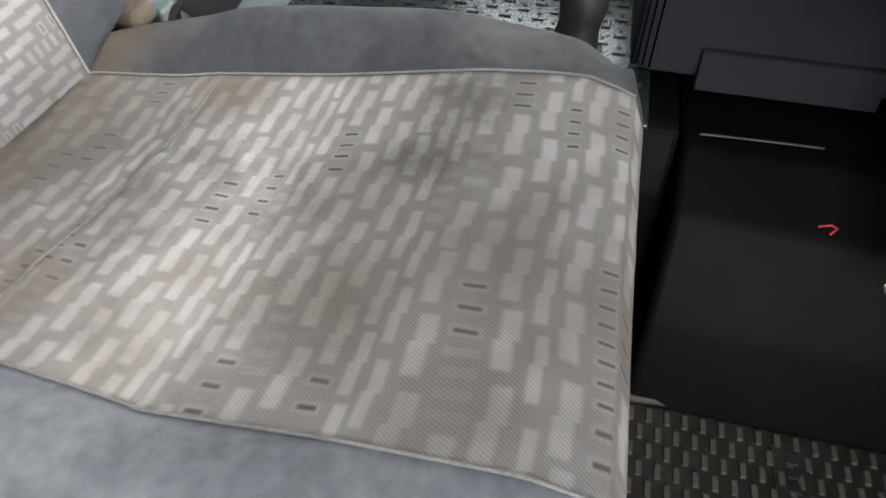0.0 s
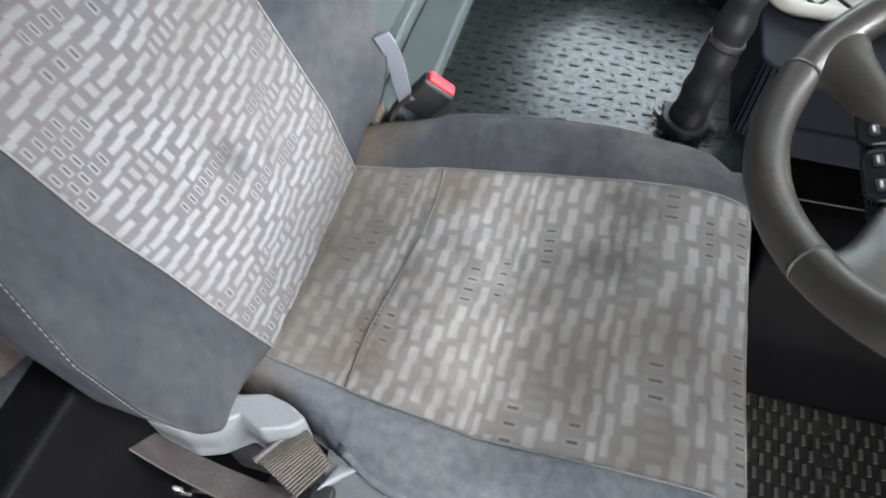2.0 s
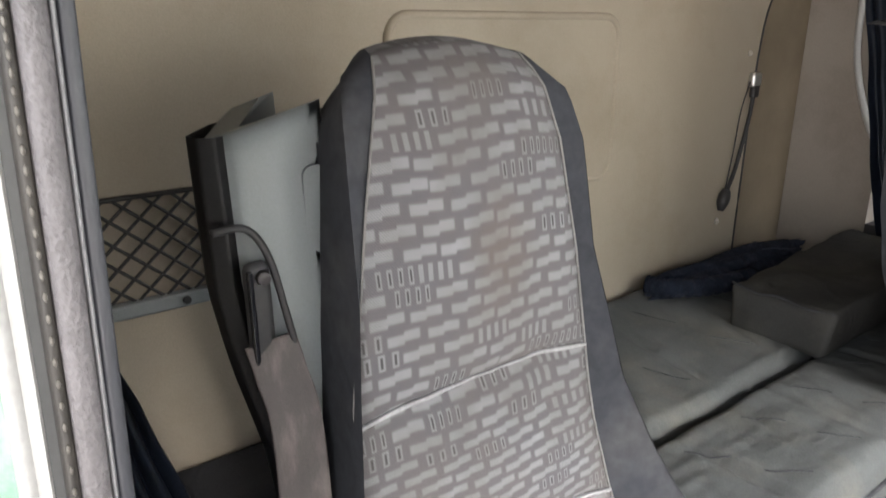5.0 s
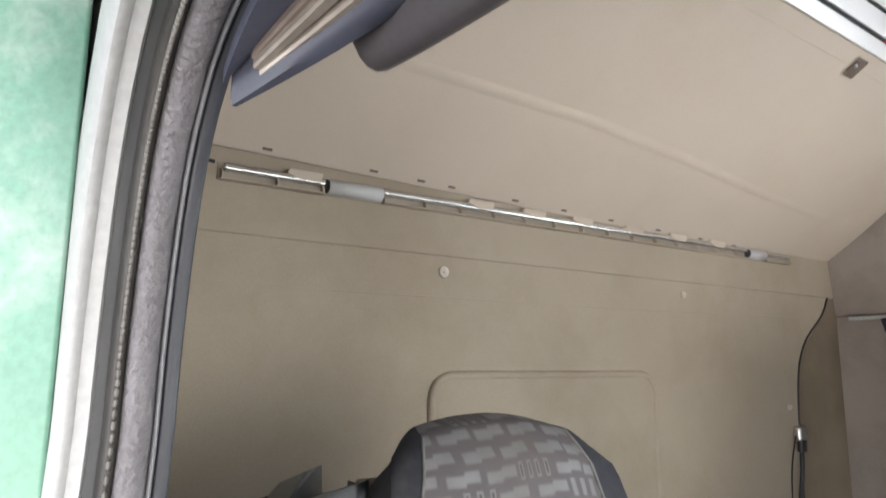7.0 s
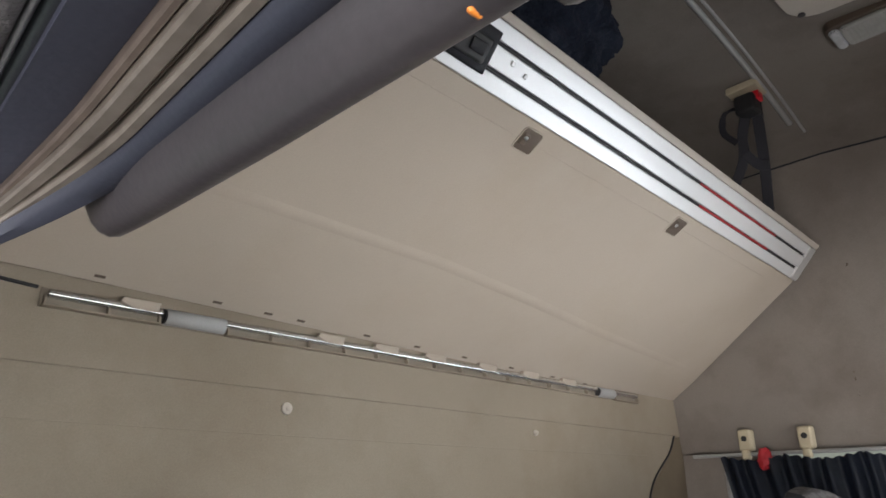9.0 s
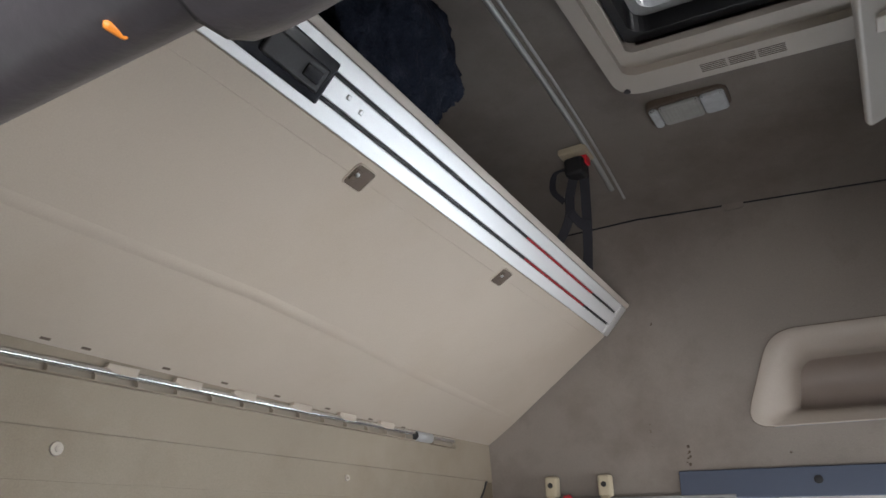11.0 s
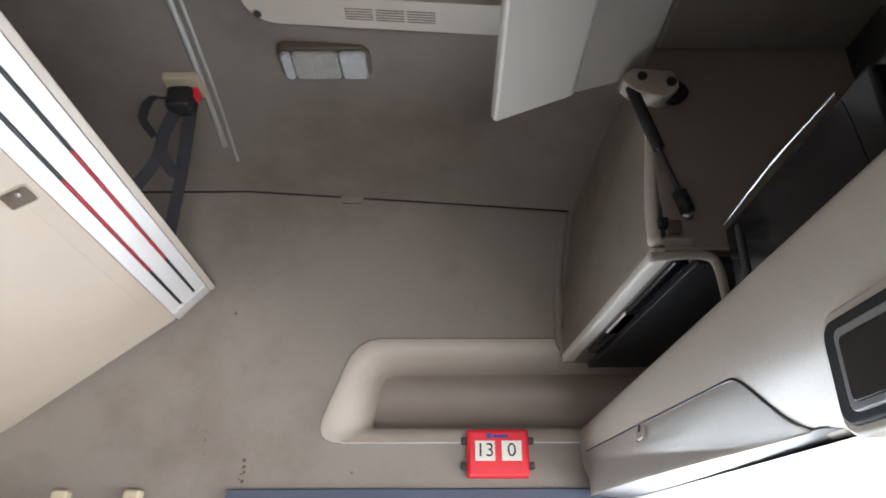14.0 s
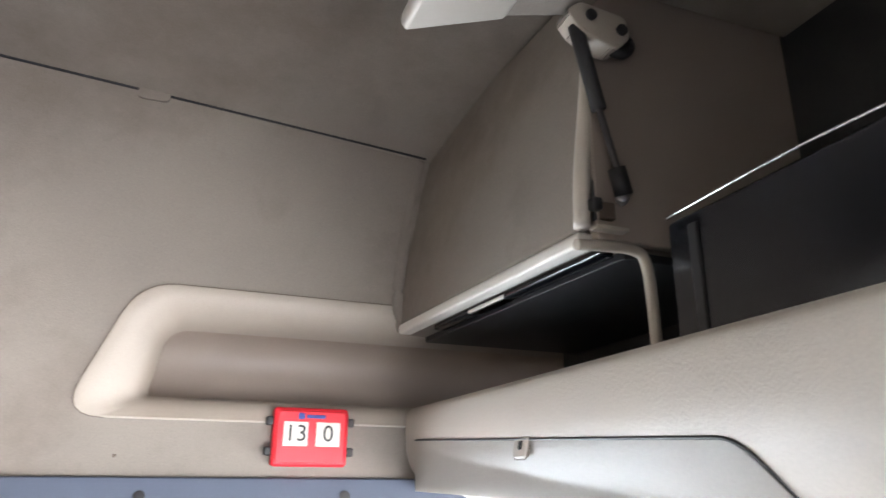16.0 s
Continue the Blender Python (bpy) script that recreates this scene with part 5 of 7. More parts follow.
bs = thing("buckle_base", "grey plastic wedge under the passenger belt buckle", "bracket", "", (0.05, 1.5, 0.5))
under(part("slot", box((-0.13, 1.464, 0.635), (-0.07, 1.473, 0.648), 0.002), "black_plastic"), bs)
under(part("wedge", prism([(-0.15, 0.53), (-0.14, 0.67), (-0.05, 0.655), (0.12, 0.585), (0.12, 0.53)], 1.47, 1.53, "y", 0.008), "wedge_grey"), bs)
stub = thing("belt_end", "pale belt end with frayed foam beside the backrest", "belt end", "", (-0.1, 0.79, 0.55))
under(part("strip", ribbon([(-0.11, 0.785, 0.64), (-0.095, 0.79, 0.60), (-0.085, 0.795, 0.53), (-0.07, 0.80, 0.47)], 0.024, 0.004, (0.8, 0.3, 0.1), 8), "lip_grey"), stub)
under(part("foam", box((-0.15, 0.74, 0.50), (-0.11, 0.785, 0.525), 0.010, 3), "rust", None, "dirty exposed foam"), stub)

# ---- steering wheel ----
sw = thing("steering_wheel", "worn grey-brown leather steering wheel with three spokes", "steering wheel", "", (0.54, 0.515, 0.88))
TILT = Matrix.Translation((0.543, 0.515, 0.884)) @ Euler((0, radians(-25), 0)).to_matrix().to_4x4()
R = 0.222
ring = [TILT @ Vector((R * math.cos(a), R * math.sin(a), 0)) for a in [2 * math.pi * k / 72 for k in range(72)]]
under(part("rim", tube(ring, 0.0185, 16, 0, None, 1.0, (-0.42, 0, 0.906), True), "wheel_leather"), sw)
for sg in (-1, 1):
    for arm_pts in (((-0.110, 0.022, -0.030), (-0.131, 0.060, -0.020), (-0.149, 0.102, -0.009), (-0.169, 0.142, 0.0)), ((0.03, 0.05, -0.035), (0.045, 0.10, -0.025), (0.055, 0.16, -0.010), (0.06, 0.2135, 0.0))):
        pts = [TILT @ Vector((x, sg * y, z)) for x, y, z in arm_pts]
        line, nrm = smooth_path(pts, 8), TILT.to_3x3() @ Vector((0, 0, 1))

        def spoke(t, w):
            f = min(t, 0.9999) * (len(line) - 1)
            i = int(f)
            d = (line[i + 1] - line[i]).normalized()
            s = nrm.cross(d.lerp((line[-1] - TILT.translation).normalized(), t ** 3)).normalized()
            wide, thick = lerp(t, (0, 0.4, 0.6, 0.75, 0.87, 0.95, 1), (0.019, 0.0195, 0.022, 0.027, 0.036, 0.046, 0.058)), lerp(t, (0, 0.6, 1), (0.012, 0.0125, 0.0165))
            return line[i].lerp(line[i + 1], f - i) + s * wide * math.cos(2 * math.pi * w) + nrm * thick * math.sin(2 * math.pi * w)
        under(part("spoke", sheet(spoke, 30, 28), "wheel_leather"), sw)
        under(part("spoke_joint", sheet(lambda t, w: spoke(0.16 + 0.015 * t, w) + (spoke(0.16, w) - line[int(0.16 * (len(line) - 1))]) * 0.05, 1, 28), "arm_grey", None, "thin worn joint line"), sw)
for a in (90, 150, 210, 262):
    ca, sa = math.cos(radians(a)), math.sin(radians(a))
    tg = TILT.to_3x3() @ Vector((-sa, ca, 0)) * 0.004
    c = TILT @ Vector((R * ca, R * sa, 0))
    under(part("rim_joint", tube([c - tg * 0.5, c + tg * 0.5], 0.0187, 16, 0, None, 1.0, (-0.42, 0, 0.906)), "wheel_leather"), sw)
hub = prism(rounded(-0.15, -0.085, 0.10, 0.085, 0.045, 7), -0.065, -0.018, "z", 0.012, 3)
bmesh.ops.transform(hub, matrix=TILT, verts=hub.verts)
under(part("hub", hub, "dash", None, "dark hub pad"), sw)
for k in range(2):
    hb = prism(rounded(-0.153, -0.04 + 0.064 * k, -0.06, 0.018 + 0.064 * k, 0.012, 5), -0.022, -0.013, "z", 0.003)
    bmesh.ops.transform(hb, matrix=TILT, verts=hb.verts)
    pad = under(part("button_pad", hb, "gloss_black", None, "black pad with push buttons"), sw)
    for j in range(4):
        for h in range(2):
            part("button", box((-0.004, -0.0065, 0), (0.004, 0.0065, 0.002), 0.001, 1, None, TILT @ pose(-0.14 + 0.022 * j, -0.025 + 0.064 * k + 0.028 * h, -0.0125)), "black_plastic", pad)
            part("button_mark", box((-0.0012, -0.0035, 0.0018), (0.0012, 0.0035, 0.0024), 0.0, 1, None, TILT @ pose(-0.14 + 0.022 * j, -0.025 + 0.064 * k + 0.028 * h, -0.0125)), "sleeve_grey", pad)
under(part("column", tube([TILT @ Vector((0, 0, -0.06)), TILT @ Vector((0, 0, -0.2)), TILT @ Vector((0.02, 0, -0.45))], 0.045, 16, 6), "footwell"), sw)

# pedal
pd = thing("pedal", "metal foot pedal with worn rubber edge in the footwell", "pedal", "", (0.98, 0.5, 0.2))
under(part("plate", box((-0.05, -0.04, -0.006), (0.05, 0.04, 0.006), 0.008, 2, None, pose(0.775, 0.70, 0.35, 20, -50, 10)), "steel"), pd)
under(part("pad", box((-0.04, -0.03, 0.005), (0.04, 0.03, 0.011), 0.004, 2, None, pose(0.775, 0.70, 0.35, 20, -50, 10)), "rubber"), pd)
under(part("arm", tube([(0.785, 0.70, 0.345), (0.86, 0.68, 0.40), (0.98, 0.66, 0.50)], 0.012, 10, 6), "black_plastic"), pd)

# gear lever
gl = thing("gear_lever", "dark gear lever with leather sleeve standing on the tunnel mat", "gear lever", "", (0.36, 0.99, 0.4))
under(part("base", tube([(0.35, 0.985, 0.395), (0.352, 0.986, 0.42)], 0.04, 16, 4), "black_plastic"), gl)
under(part("sleeve", tube([(0.352, 0.985, 0.41), (0.36, 0.99, 0.50), (0.37, 0.995, 0.60), (0.376, 1.0, 0.68)], lambda t: 0.030 - 0.004 * t + 0.002 * math.sin(t * 30), 16, 10), "black_plastic"), gl)
under(part("collar", tube([(0.366, 0.993, 0.565), (0.369, 0.995, 0.578)], 0.029, 16, 4), "handle_grey"), gl)
under(part("knob", tube([(0.375, 0.999, 0.67), (0.385, 1.0, 0.71), (0.43, 1.0, 0.73), (0.49, 1.0, 0.732)], lambda t: 0.026 + 0.006 * math.sin(t * math.pi), 16, 8), "wheel_leather"), gl)
fl = bmesh.new()
random.seed(5)
for k in range(90):
    a = random.uniform(0, 2 * math.pi)
    r0 = random.uniform(0.025, 0.04)
    p = Vector((0.35 + r0 * math.cos(a), 0.985 + r0 * math.sin(a), 0.398))
    q = p + Vector((0.018 * math.cos(a), 0.018 * math.sin(a), random.uniform(0.0, 0.02)))
    tube([p, q], 0.0012, 4, 0, fl)
tagged(under(part("brush", fl, "black_plastic", None, "", False), gl), kind="stuff")

# storage tray by the dashboard
tr = thing("storage_tray", "pale tray with black diamond net on a blue-grey console box", "tray", "", (0.62, 1.25, 0.45))
under(part("box", prism(rounded(0.43, 0.99, 0.98, 1.46, 0.03, 5), 0.395, 0.545, "z", 0.006), "dash"), tr)
under(part("lower_lip", prism([(0.970, 0.387), (0.982, 0.436), (0.995, 0.44), (0.995, 0.387)], 0.516, 0.74, "x", 0.003), "dash", None, "grey lower lip"), tr)
under(part("rim", tube([(a, c, 0.565) for a, c in rounded(0.44, 1.12, 0.78, 1.43, 0.04, 5)], 0.011, 8, 0, None, 1, (0, 0, 1), True), "pale_plastic", None, "pale plastic rim"), tr)
under(part("tray_floor", prism(rounded(0.445, 1.125, 0.775, 1.425, 0.04, 5), 0.545, 0.552, "z"), "pale_plastic"), tr)
net = bmesh.new()
for k in range(-4, 9):
    for sg in (-1, 1):
        p0 = Vector((0.445 + 0.06 * k, 1.13, 0.568))
        d = Vector((sg * 0.24, 0.29, 0))
        pts = [p0 + d * t / 24 for t in range(25)]
        pts = [p for p in pts if 0.445 <= p.x <= 0.775]
        if len(pts) > 1:
            tube([pts[0], pts[-1]], 0.003, 6, 0, net)
under(part("net", net, "black_plastic", None, "black elastic net"), tr)


# ---- upper bunk ----
ub = thing("upper_bunk", "folded-up upper bunk with beige underside and aluminium edge rail", "bunk", "", (-0.6, 1.1, 2.0))
ANG = math.atan2(0.316, 0.515)
BUNK = Matrix.Translation((-0.858, 0, 1.866)) @ Euler((0, -ANG, 0)).to_matrix().to_4x4()
L = 0.578
SHEAR = Matrix(((1, -0.031, 0, 0.031 * 1.3), (0, 1, 0, 0), (0, 0, 1, 0), (0, 0, 0, 1)))
BUNK = BUNK @ SHEAR


def bunk_pt(d, y, h=0.0):
    """d along the underside from the hinge, h above it."""
    return BUNK @ Vector((d, y, h))


far = [(0.0, 2.145), (0.05, 2.15), (0.30, 2.10), (L, 2.045)]
out = [(0.0, 0.13)] + [(L, 0.16)] + far[::-1]
b = bmesh.new()
lo_ = [b.verts.new((d, y, 0.0)) for d, y in out]
hi_ = [b.verts.new((d, y, 0.10)) for d, y in out]
b.faces.new(lo_)
b.faces.new(hi_[::-1])
for i in range(len(out)):
    j = (i + 1) % len(out)
    b.faces.new((lo_[i], hi_[i], hi_[j], lo_[j]))
bmesh.ops.recalc_face_normals(b, faces=b.faces)
bmesh.ops.bevel(b, geom=b.edges[:], offset=0.006, segments=2, affect="EDGES")
bmesh.ops.transform(b, matrix=BUNK, verts=b.verts)
under(part("panel", b, "bunk_panel", None, "beige moulded underside"), ub)


def along(name, d, h, y0, y1, r, mat, label="", flat=1.0):
    return under(part(name, tube([bunk_pt(d, y0, h), bunk_pt(d, y1, h)], r, 8, 0, None, flat, (0, 1, 0.1)), mat, None, label), ub)




def crease_pt(u, w):
    """A soft ridge that runs the length of the underside."""
    y = 0.2 + 1.86 * u
    d = lerp(y, (0.2, 0.9, 1.2, 1.5, 2.06), (0.24, 0.243, 0.226, 0.20, 0.168))
    return bunk_pt(d + 0.02 * w, y, 0.0006 - 0.0026 * (0.5 + 0.5 * math.cos(math.pi * w)) * math.sin(math.pi * min(1, max(0, 0.02 + u * 0.96))) ** 0.4)


under(part("crease", sheet(crease_pt, 60, 14, (0, 1), (-1, 1)), "bunk_panel"), ub)
under(part("bead", tube([bunk_pt(0.535, 0.25, 0.0), bunk_pt(0.54, 1.9, 0.0)], 0.0009, 6, 0), "bunk_panel"), ub)
# rail: three aluminium strips with dark slots between


def rail_box(name, w0, w1, y0, y1, d0, d1, mat, label="", bev=0.002):
    """w across the rail from its lower edge, d outwards from its face."""
    return under(part(name, box((-d1, y0, w0), (-d0, y1, w1), bev, 2, None, RAIL), mat, None, label), ub)


RAIL = BUNK @ Matrix.Translation((L - 0.002, 0, 0.0)) @ Euler((0, radians(73), 0)).to_matrix().to_4x4() @ Matrix.Diagonal((-1, 1, 1, 1))
rail_box("rail_body", 0.002, 0.100, 0.16, 2.02, -0.05, -0.004, "alu_dull")
rail_box("rail_strip", 0.0, 0.027, 0.16, 2.00, -0.006, 0.004, "alu", "brushed aluminium strip")
rail_box("rail_strip", 0.034, 0.068, 0.16, 2.01, -0.006, 0.006, "alu")
rail_box("rail_strip", 0.075, 0.102, 0.16, 2.02, -0.006, 0.004, "alu")
rail_box("slot", 0.0272, 0.0338, 0.16, 2.0, -0.006, -0.001, "black_plastic", "", 0.0)
rail_box("slot", 0.0682, 0.0748, 0.16, 2.0, -0.006, -0.001, "black_plastic", "", 0.0)
rail_box("red_line", 0.0285, 0.0325, 1.42, 1.80, -0.002, 0.002, "red_line", "red line in the slot", 0.0)
rail_box("red_line", 0.0695, 0.0735, 1.38, 1.80, -0.002, 0.002, "red_line", "", 0.0)
rail_box("end_cap", -0.001, 0.103, 2.0, 2.045, -0.05, 0.007, "alu_dull", "silver end cap", 0.006)
rail_box("top_lip", 0.103, 0.118, 0.16, 2.05, -0.05, 0.004, "beige_plastic", "beige lip above the rail")
# handle in the rail
rail_box("latch_frame", 0.016, 0.086, 0.53, 0.70, 0.003, 0.010, "gloss_black", "black latch handle in the rail", 0.003)
rail_box("latch_lever", 0.028, 0.068, 0.575, 0.685, 0.008, 0.018, "black_plastic", "", 0.004)
rail_box("latch_button", 0.038, 0.058, 0.645, 0.675, 0.016, 0.022, "gloss_black", "", 0.002)
for y, h in ((0.745, 0.056), (0.78, 0.05)):
    rail_box("screw", h - 0.004, h + 0.004, y - 0.004, y + 0.004, 0.004, 0.0085, "steel", "", 0.0015)
# two latch pockets in the underside, flat, their shade put into dark brown
for y in (0.868, 1.40):
    under(part("pocket_back", box((L - 0.06, y - 0.022, -0.0015), (L - 0.018, y + 0.022, 0.0025), 0.0, 1, None, BUNK), "pocket_brown", None, "flat latch pocket, darkened for the shade of its recess"), ub)
    under(part("pocket_rim", tube([bunk_pt(d, c, -0.001) for d, c in rounded(L - 0.062, y - 0.024, L - 0.016, y + 0.024, 0.008, 3)], 0.0016, 6, 0, None, 1, (0, 0, 1), True), "bunk_panel"), ub)
    under(part("pocket_tongue", box((L - 0.05, y - 0.02, -0.006), (L - 0.026, y - 0.004, 0.0), 0.003, 2, None, BUNK), "pocket_brown"), ub)
    b = bmesh.new()
    bmesh.ops.create_cone(b, cap_ends=True, segments=10, radius1=0.004, radius2=0.003, depth=0.004, matrix=BUNK @ pose(L - 0.034, y - 0.014, -0.007))
    under(part("pocket_pin", b, "steel"), ub)

# hinge
hg = thing("comb_bracket", "long bunk hinge with metal tube and beige comb brackets", "hinge", "", (-0.85, 1.1, 1.85))
under(part("hinge_tube", tube([(-0.846, 0.285, 1.858), (-0.846, 1.90, 1.858)], 0.007, 14, 0), "polished", None, "shiny metal tube"), hg)
for y0, y1 in ((0.462, 0.566), (1.70, 1.775)):
    under(part("sleeve", tube([(-0.846, y0, 1.853), (-0.846, y1, 1.853)], 0.0135, 18, 0), "sleeve_grey", None, "pale grey plastic sleeve"), hg)
    under(part("sleeve_end", tube([(-0.846, y0 - 0.006, 1.853), (-0.846, y0 - 0.0005, 1.853)], 0.012, 18, 0), "black_plastic"), hg)
under(part("back_strip", box((-0.8575, 0.275, 1.838), (-0.8505, 1.92, 1.868), 0.001), "crease"), hg)
for y0, y1 in ((0.278, 0.455), (0.57, 1.69), (1.78, 1.905)):
    under(part("lower_rib", box((-0.853, y0, 1.8375), (-0.838, y1, 1.8405), 0.001), "wall_vinyl"), hg)
for y in [0.281, 0.372, 0.452, 0.572] + [0.66 + 0.082 * k for k in range(13)] + [1.782, 1.903]:
    under(part("rib", prism([(-0.856, 1.838), (-0.838, 1.838), (-0.839, 1.848), (-0.845, 1.853), (-0.856, 1.862)], y - 0.0016, y + 0.0016, "y"), "wall_vinyl", None, "", False), hg)
for y in (0.42, 0.79, 0.93, 1.07, 1.24, 1.40, 1.56):
    tab = prism([(y - 0.034, 1.865), (y - 0.012, 1.856), (y + 0.026, 1.856), (y + 0.03, 1.872), (y - 0.03, 1.872)], -0.848, -0.8365, "x", 0.001)
    under(part("hinge_tab", tab, "bunk_panel"), hg)
for y in (0.335, 0.53, 0.63, 0.70, 0.86, 1.0, 1.15, 1.32, 1.49, 1.64):
    under(part("slot_hole", box((0.016, y, -0.0012), (0.021, y + 0.016, 0.001), 0.0, 1, None, BUNK), "pocket_brown"), hg)
# dark joint where the bunk meets the wall beside the hinge
under(part("end_joint", tube([(-0.85, 0.13, 1.880), (-0.85, 0.19, 1.872), (-0.85, 0.27, 1.866)], 0.003, 6, 6), "black_plastic"), hg)

# clothes on the bunk
def heap(name, label, mat, cx, cy, cz, sx, sy, sz, seed, category="clothes", turn=0.0):
    t = thing(name, label, category, "", (cx, cy, cz))
    rm = Euler((0, 0, radians(turn))).to_matrix()

    def f(u, v):
        a, c = u * 2 * math.pi, v * math.pi
        d = Vector((math.cos(a) * math.sin(c), math.sin(a) * math.sin(c), math.cos(c)))
        n1 = noise.noise(d * 1.7 + Vector((seed, 0, 0))) * 0.28 + abs(noise.noise(d * 3.5 + Vector((0, seed, 0)))) * 0.14 - abs(noise.noise(Vector((d.x * 9, d.y * 4, d.z * 6 + seed)))) * 0.16
        r = 1 + n1
        p = rm @ Vector((d.x * sx * r, d.y * sy * r, 0))
        return (cx + p.x, cy + p.y, cz + max(-sz, d.z * sz * r))
    b = sheet(f, 110, 44)
    bmesh.ops.remove_doubles(b, verts=b.verts, dist=0.0005)
    under(part("cloth", b, mat), t)
    for u0, du in ((0.12, 0.03), (0.40, -0.05)):
        line = [Vector(f(u0 + du * k / 20, 0.12 + 0.4 * k / 20)) + Vector((0, 0, 0.001)) for k in range(21)]
        under(part("seam", tube(line, 0.003, 6, 0), "denim_seam", None, "raised double seam"), t)
    return t


heap("jeans", "dark blue denim jeans lying on the upper bunk", "denim", -0.345, 0.865, 2.425, 0.10, 0.215, 0.125, 2.0)
heap("jeans", "dark blue denim folded against the rear wall on the mattress", "denim", -0.765, 1.78, 0.855, 0.065, 0.34, 0.04, 5.0, turn=-4)
jb = thing("jeans_waistband", "ribbed dark waistband roll on the mattress", "clothes", "", (-0.74, 1.5, 0.86))
under(part("roll", tube([(-0.81, 1.43, 0.866), (-0.76, 1.45, 0.866), (-0.71, 1.56, 0.862), (-0.685, 1.72, 0.86)], lambda t: 0.024 + 0.003 * math.sin(t * 90), 14, 16), "denim"), jb)
pl = thing("pillow", "dark grey-green block cushion on the bunk", "cushion", "", (-0.6, 1.85, 0.84))
b = box((-0.605, 1.487, 0.80), (-0.383, 2.10, 0.912), 0.014, 3)
bmesh.ops.subdivide_edges(b, edges=[e for e in b.edges if e.calc_length() > 0.05], cuts=11, use_grid_fill=True)
for v in b.verts:
    k = (v.co.z - 0.80) / 0.112
    v.co.z += k * (0.05 * (v.co.y - 1.487) + 0.014 * noise.noise(v.co * 9) + 0.007 * noise.noise(v.co * 24))
    v.co.y += k * 0.014 + 0.008 * noise.noise(v.co * 12 + Vector((0, 4, 0)))
    v.co.x += (k * 0.016 if v.co.x > -0.5 else -k * 0.016) + 0.007 * noise.noise(v.co * 10 + Vector((5, 0, 0)))
under(part("cover", b, "pillow_cloth"), pl)
under(part("seam", tube([(-0.618, 1.506, 0.914), (-0.55, 1.502, 0.906), (-0.50, 1.5, 0.914), (-0.44, 1.5, 0.905), (-0.375, 1.506, 0.908)], 0.003, 6, 8), "dark_cloth"), pl)

# straps from the roof to the bunk edge
st = thing("bunk_strap", "black retaining straps with a red clip between roof and bunk", "strap", "", (-0.28, 1.7, 2.5))
under(part("bracket", box((-0.335, 1.63, roof_z(1.67) - 0.018), (-0.255, 1.70, roof_z(1.67) + 0.002), 0.004), "cream", None, "cream roof bracket"), st)
under(part("clip", box((-0.285, 1.655, 2.535), (-0.262, 1.685, 2.56), 0.004), "red_plastic", None, "red clip"), st)
under(part("buckle", box((-0.325, 1.64, 2.50), (-0.27, 1.69, 2.555), 0.01), "black_plastic"), st)
e1 = bunk_pt(L + 0.075, 1.86, 0.085)
under(part("webbing", ribbon([(-0.28, 1.675, 2.545), Vector((-0.28, 1.675, 2.545)).lerp(e1, 0.5) + Vector((0.004, 0, 0)), tuple(e1)], 0.027, 0.0025, (0.9, 0.1, 0.2), 8), "strap_black"), st)
e2 = bunk_pt(L - 0.02, 1.72, 0.11)
under(part("webbing", ribbon([(-0.295, 1.67, 2.545), (-0.325, 1.675, 2.46), (-0.345, 1.69, 2.38), tuple(e2)], 0.027, 0.0025, (0.7, 0.6, 0.2), 8), "strap_black"), st)
under(part("loop", ribbon([(-0.31, 1.665, 2.535), (-0.345, 1.635, 2.51), (-0.355, 1.63, 2.46), (-0.335, 1.655, 2.43)], 0.027, 0.0025, (0.2, 0.7, 0.6), 10), "strap_black"), st)
under(part("loop", ribbon([(-0.33, 1.68, 2.41), (-0.315, 1.72, 2.385), (-0.30, 1.75, 2.39)], 0.027, 0.0025, (0.5, 0.3, 0.8), 8), "strap_black"), st)
under(part("end_buckle", box((-0.012, -0.012, -0.018), (0.012, 0.012, 0.018), 0.004, 2, None, Matrix.Translation(e1)), "steel"), st)

# ---- roof fittings ----
rr = thing("roof_rail", "thin metal curtain rail under the roof", "rail", "", (-0.23, 1.5, 2.58))
for dx, r in ((0.0, 0.0075), (0.021, 0.004)):
    pts = [(-0.232 + dx - 0.045 * (y - 1.08), y, roof_z(y) - 0.004) for y in [0.6 + (1.27 + 2.5 * dx) * i / 14 for i in range(15)]]
    under(part("strip", tube(pts, r, 8, 0, None, 0.7), "alu_dull"), rr)
ht = thing("roof_hatch", "roof hatch with beige frame, air grille and tinted glass", "hatch", "", (0.17, 1.02, 2.58))


def frame_ring(outer, inner, z0, z1, mat, label="", name="frame", bev=0.004):
    b = bmesh.new()
    n = len(outer)
    rings = [[b.verts.new((a, c, z)) for a, c in lp] for lp, z in ((outer, z1), (outer, z0), (inner, z0), (inner, z1))]
    for A, B in zip(rings, rings[1:] + rings[:1]):
        for i in range(n):
            b.faces.new((A[i], A[(i + 1) % n], B[(i + 1) % n], B[i]))
    return under(part(name, b, mat, None, label, False), ht)


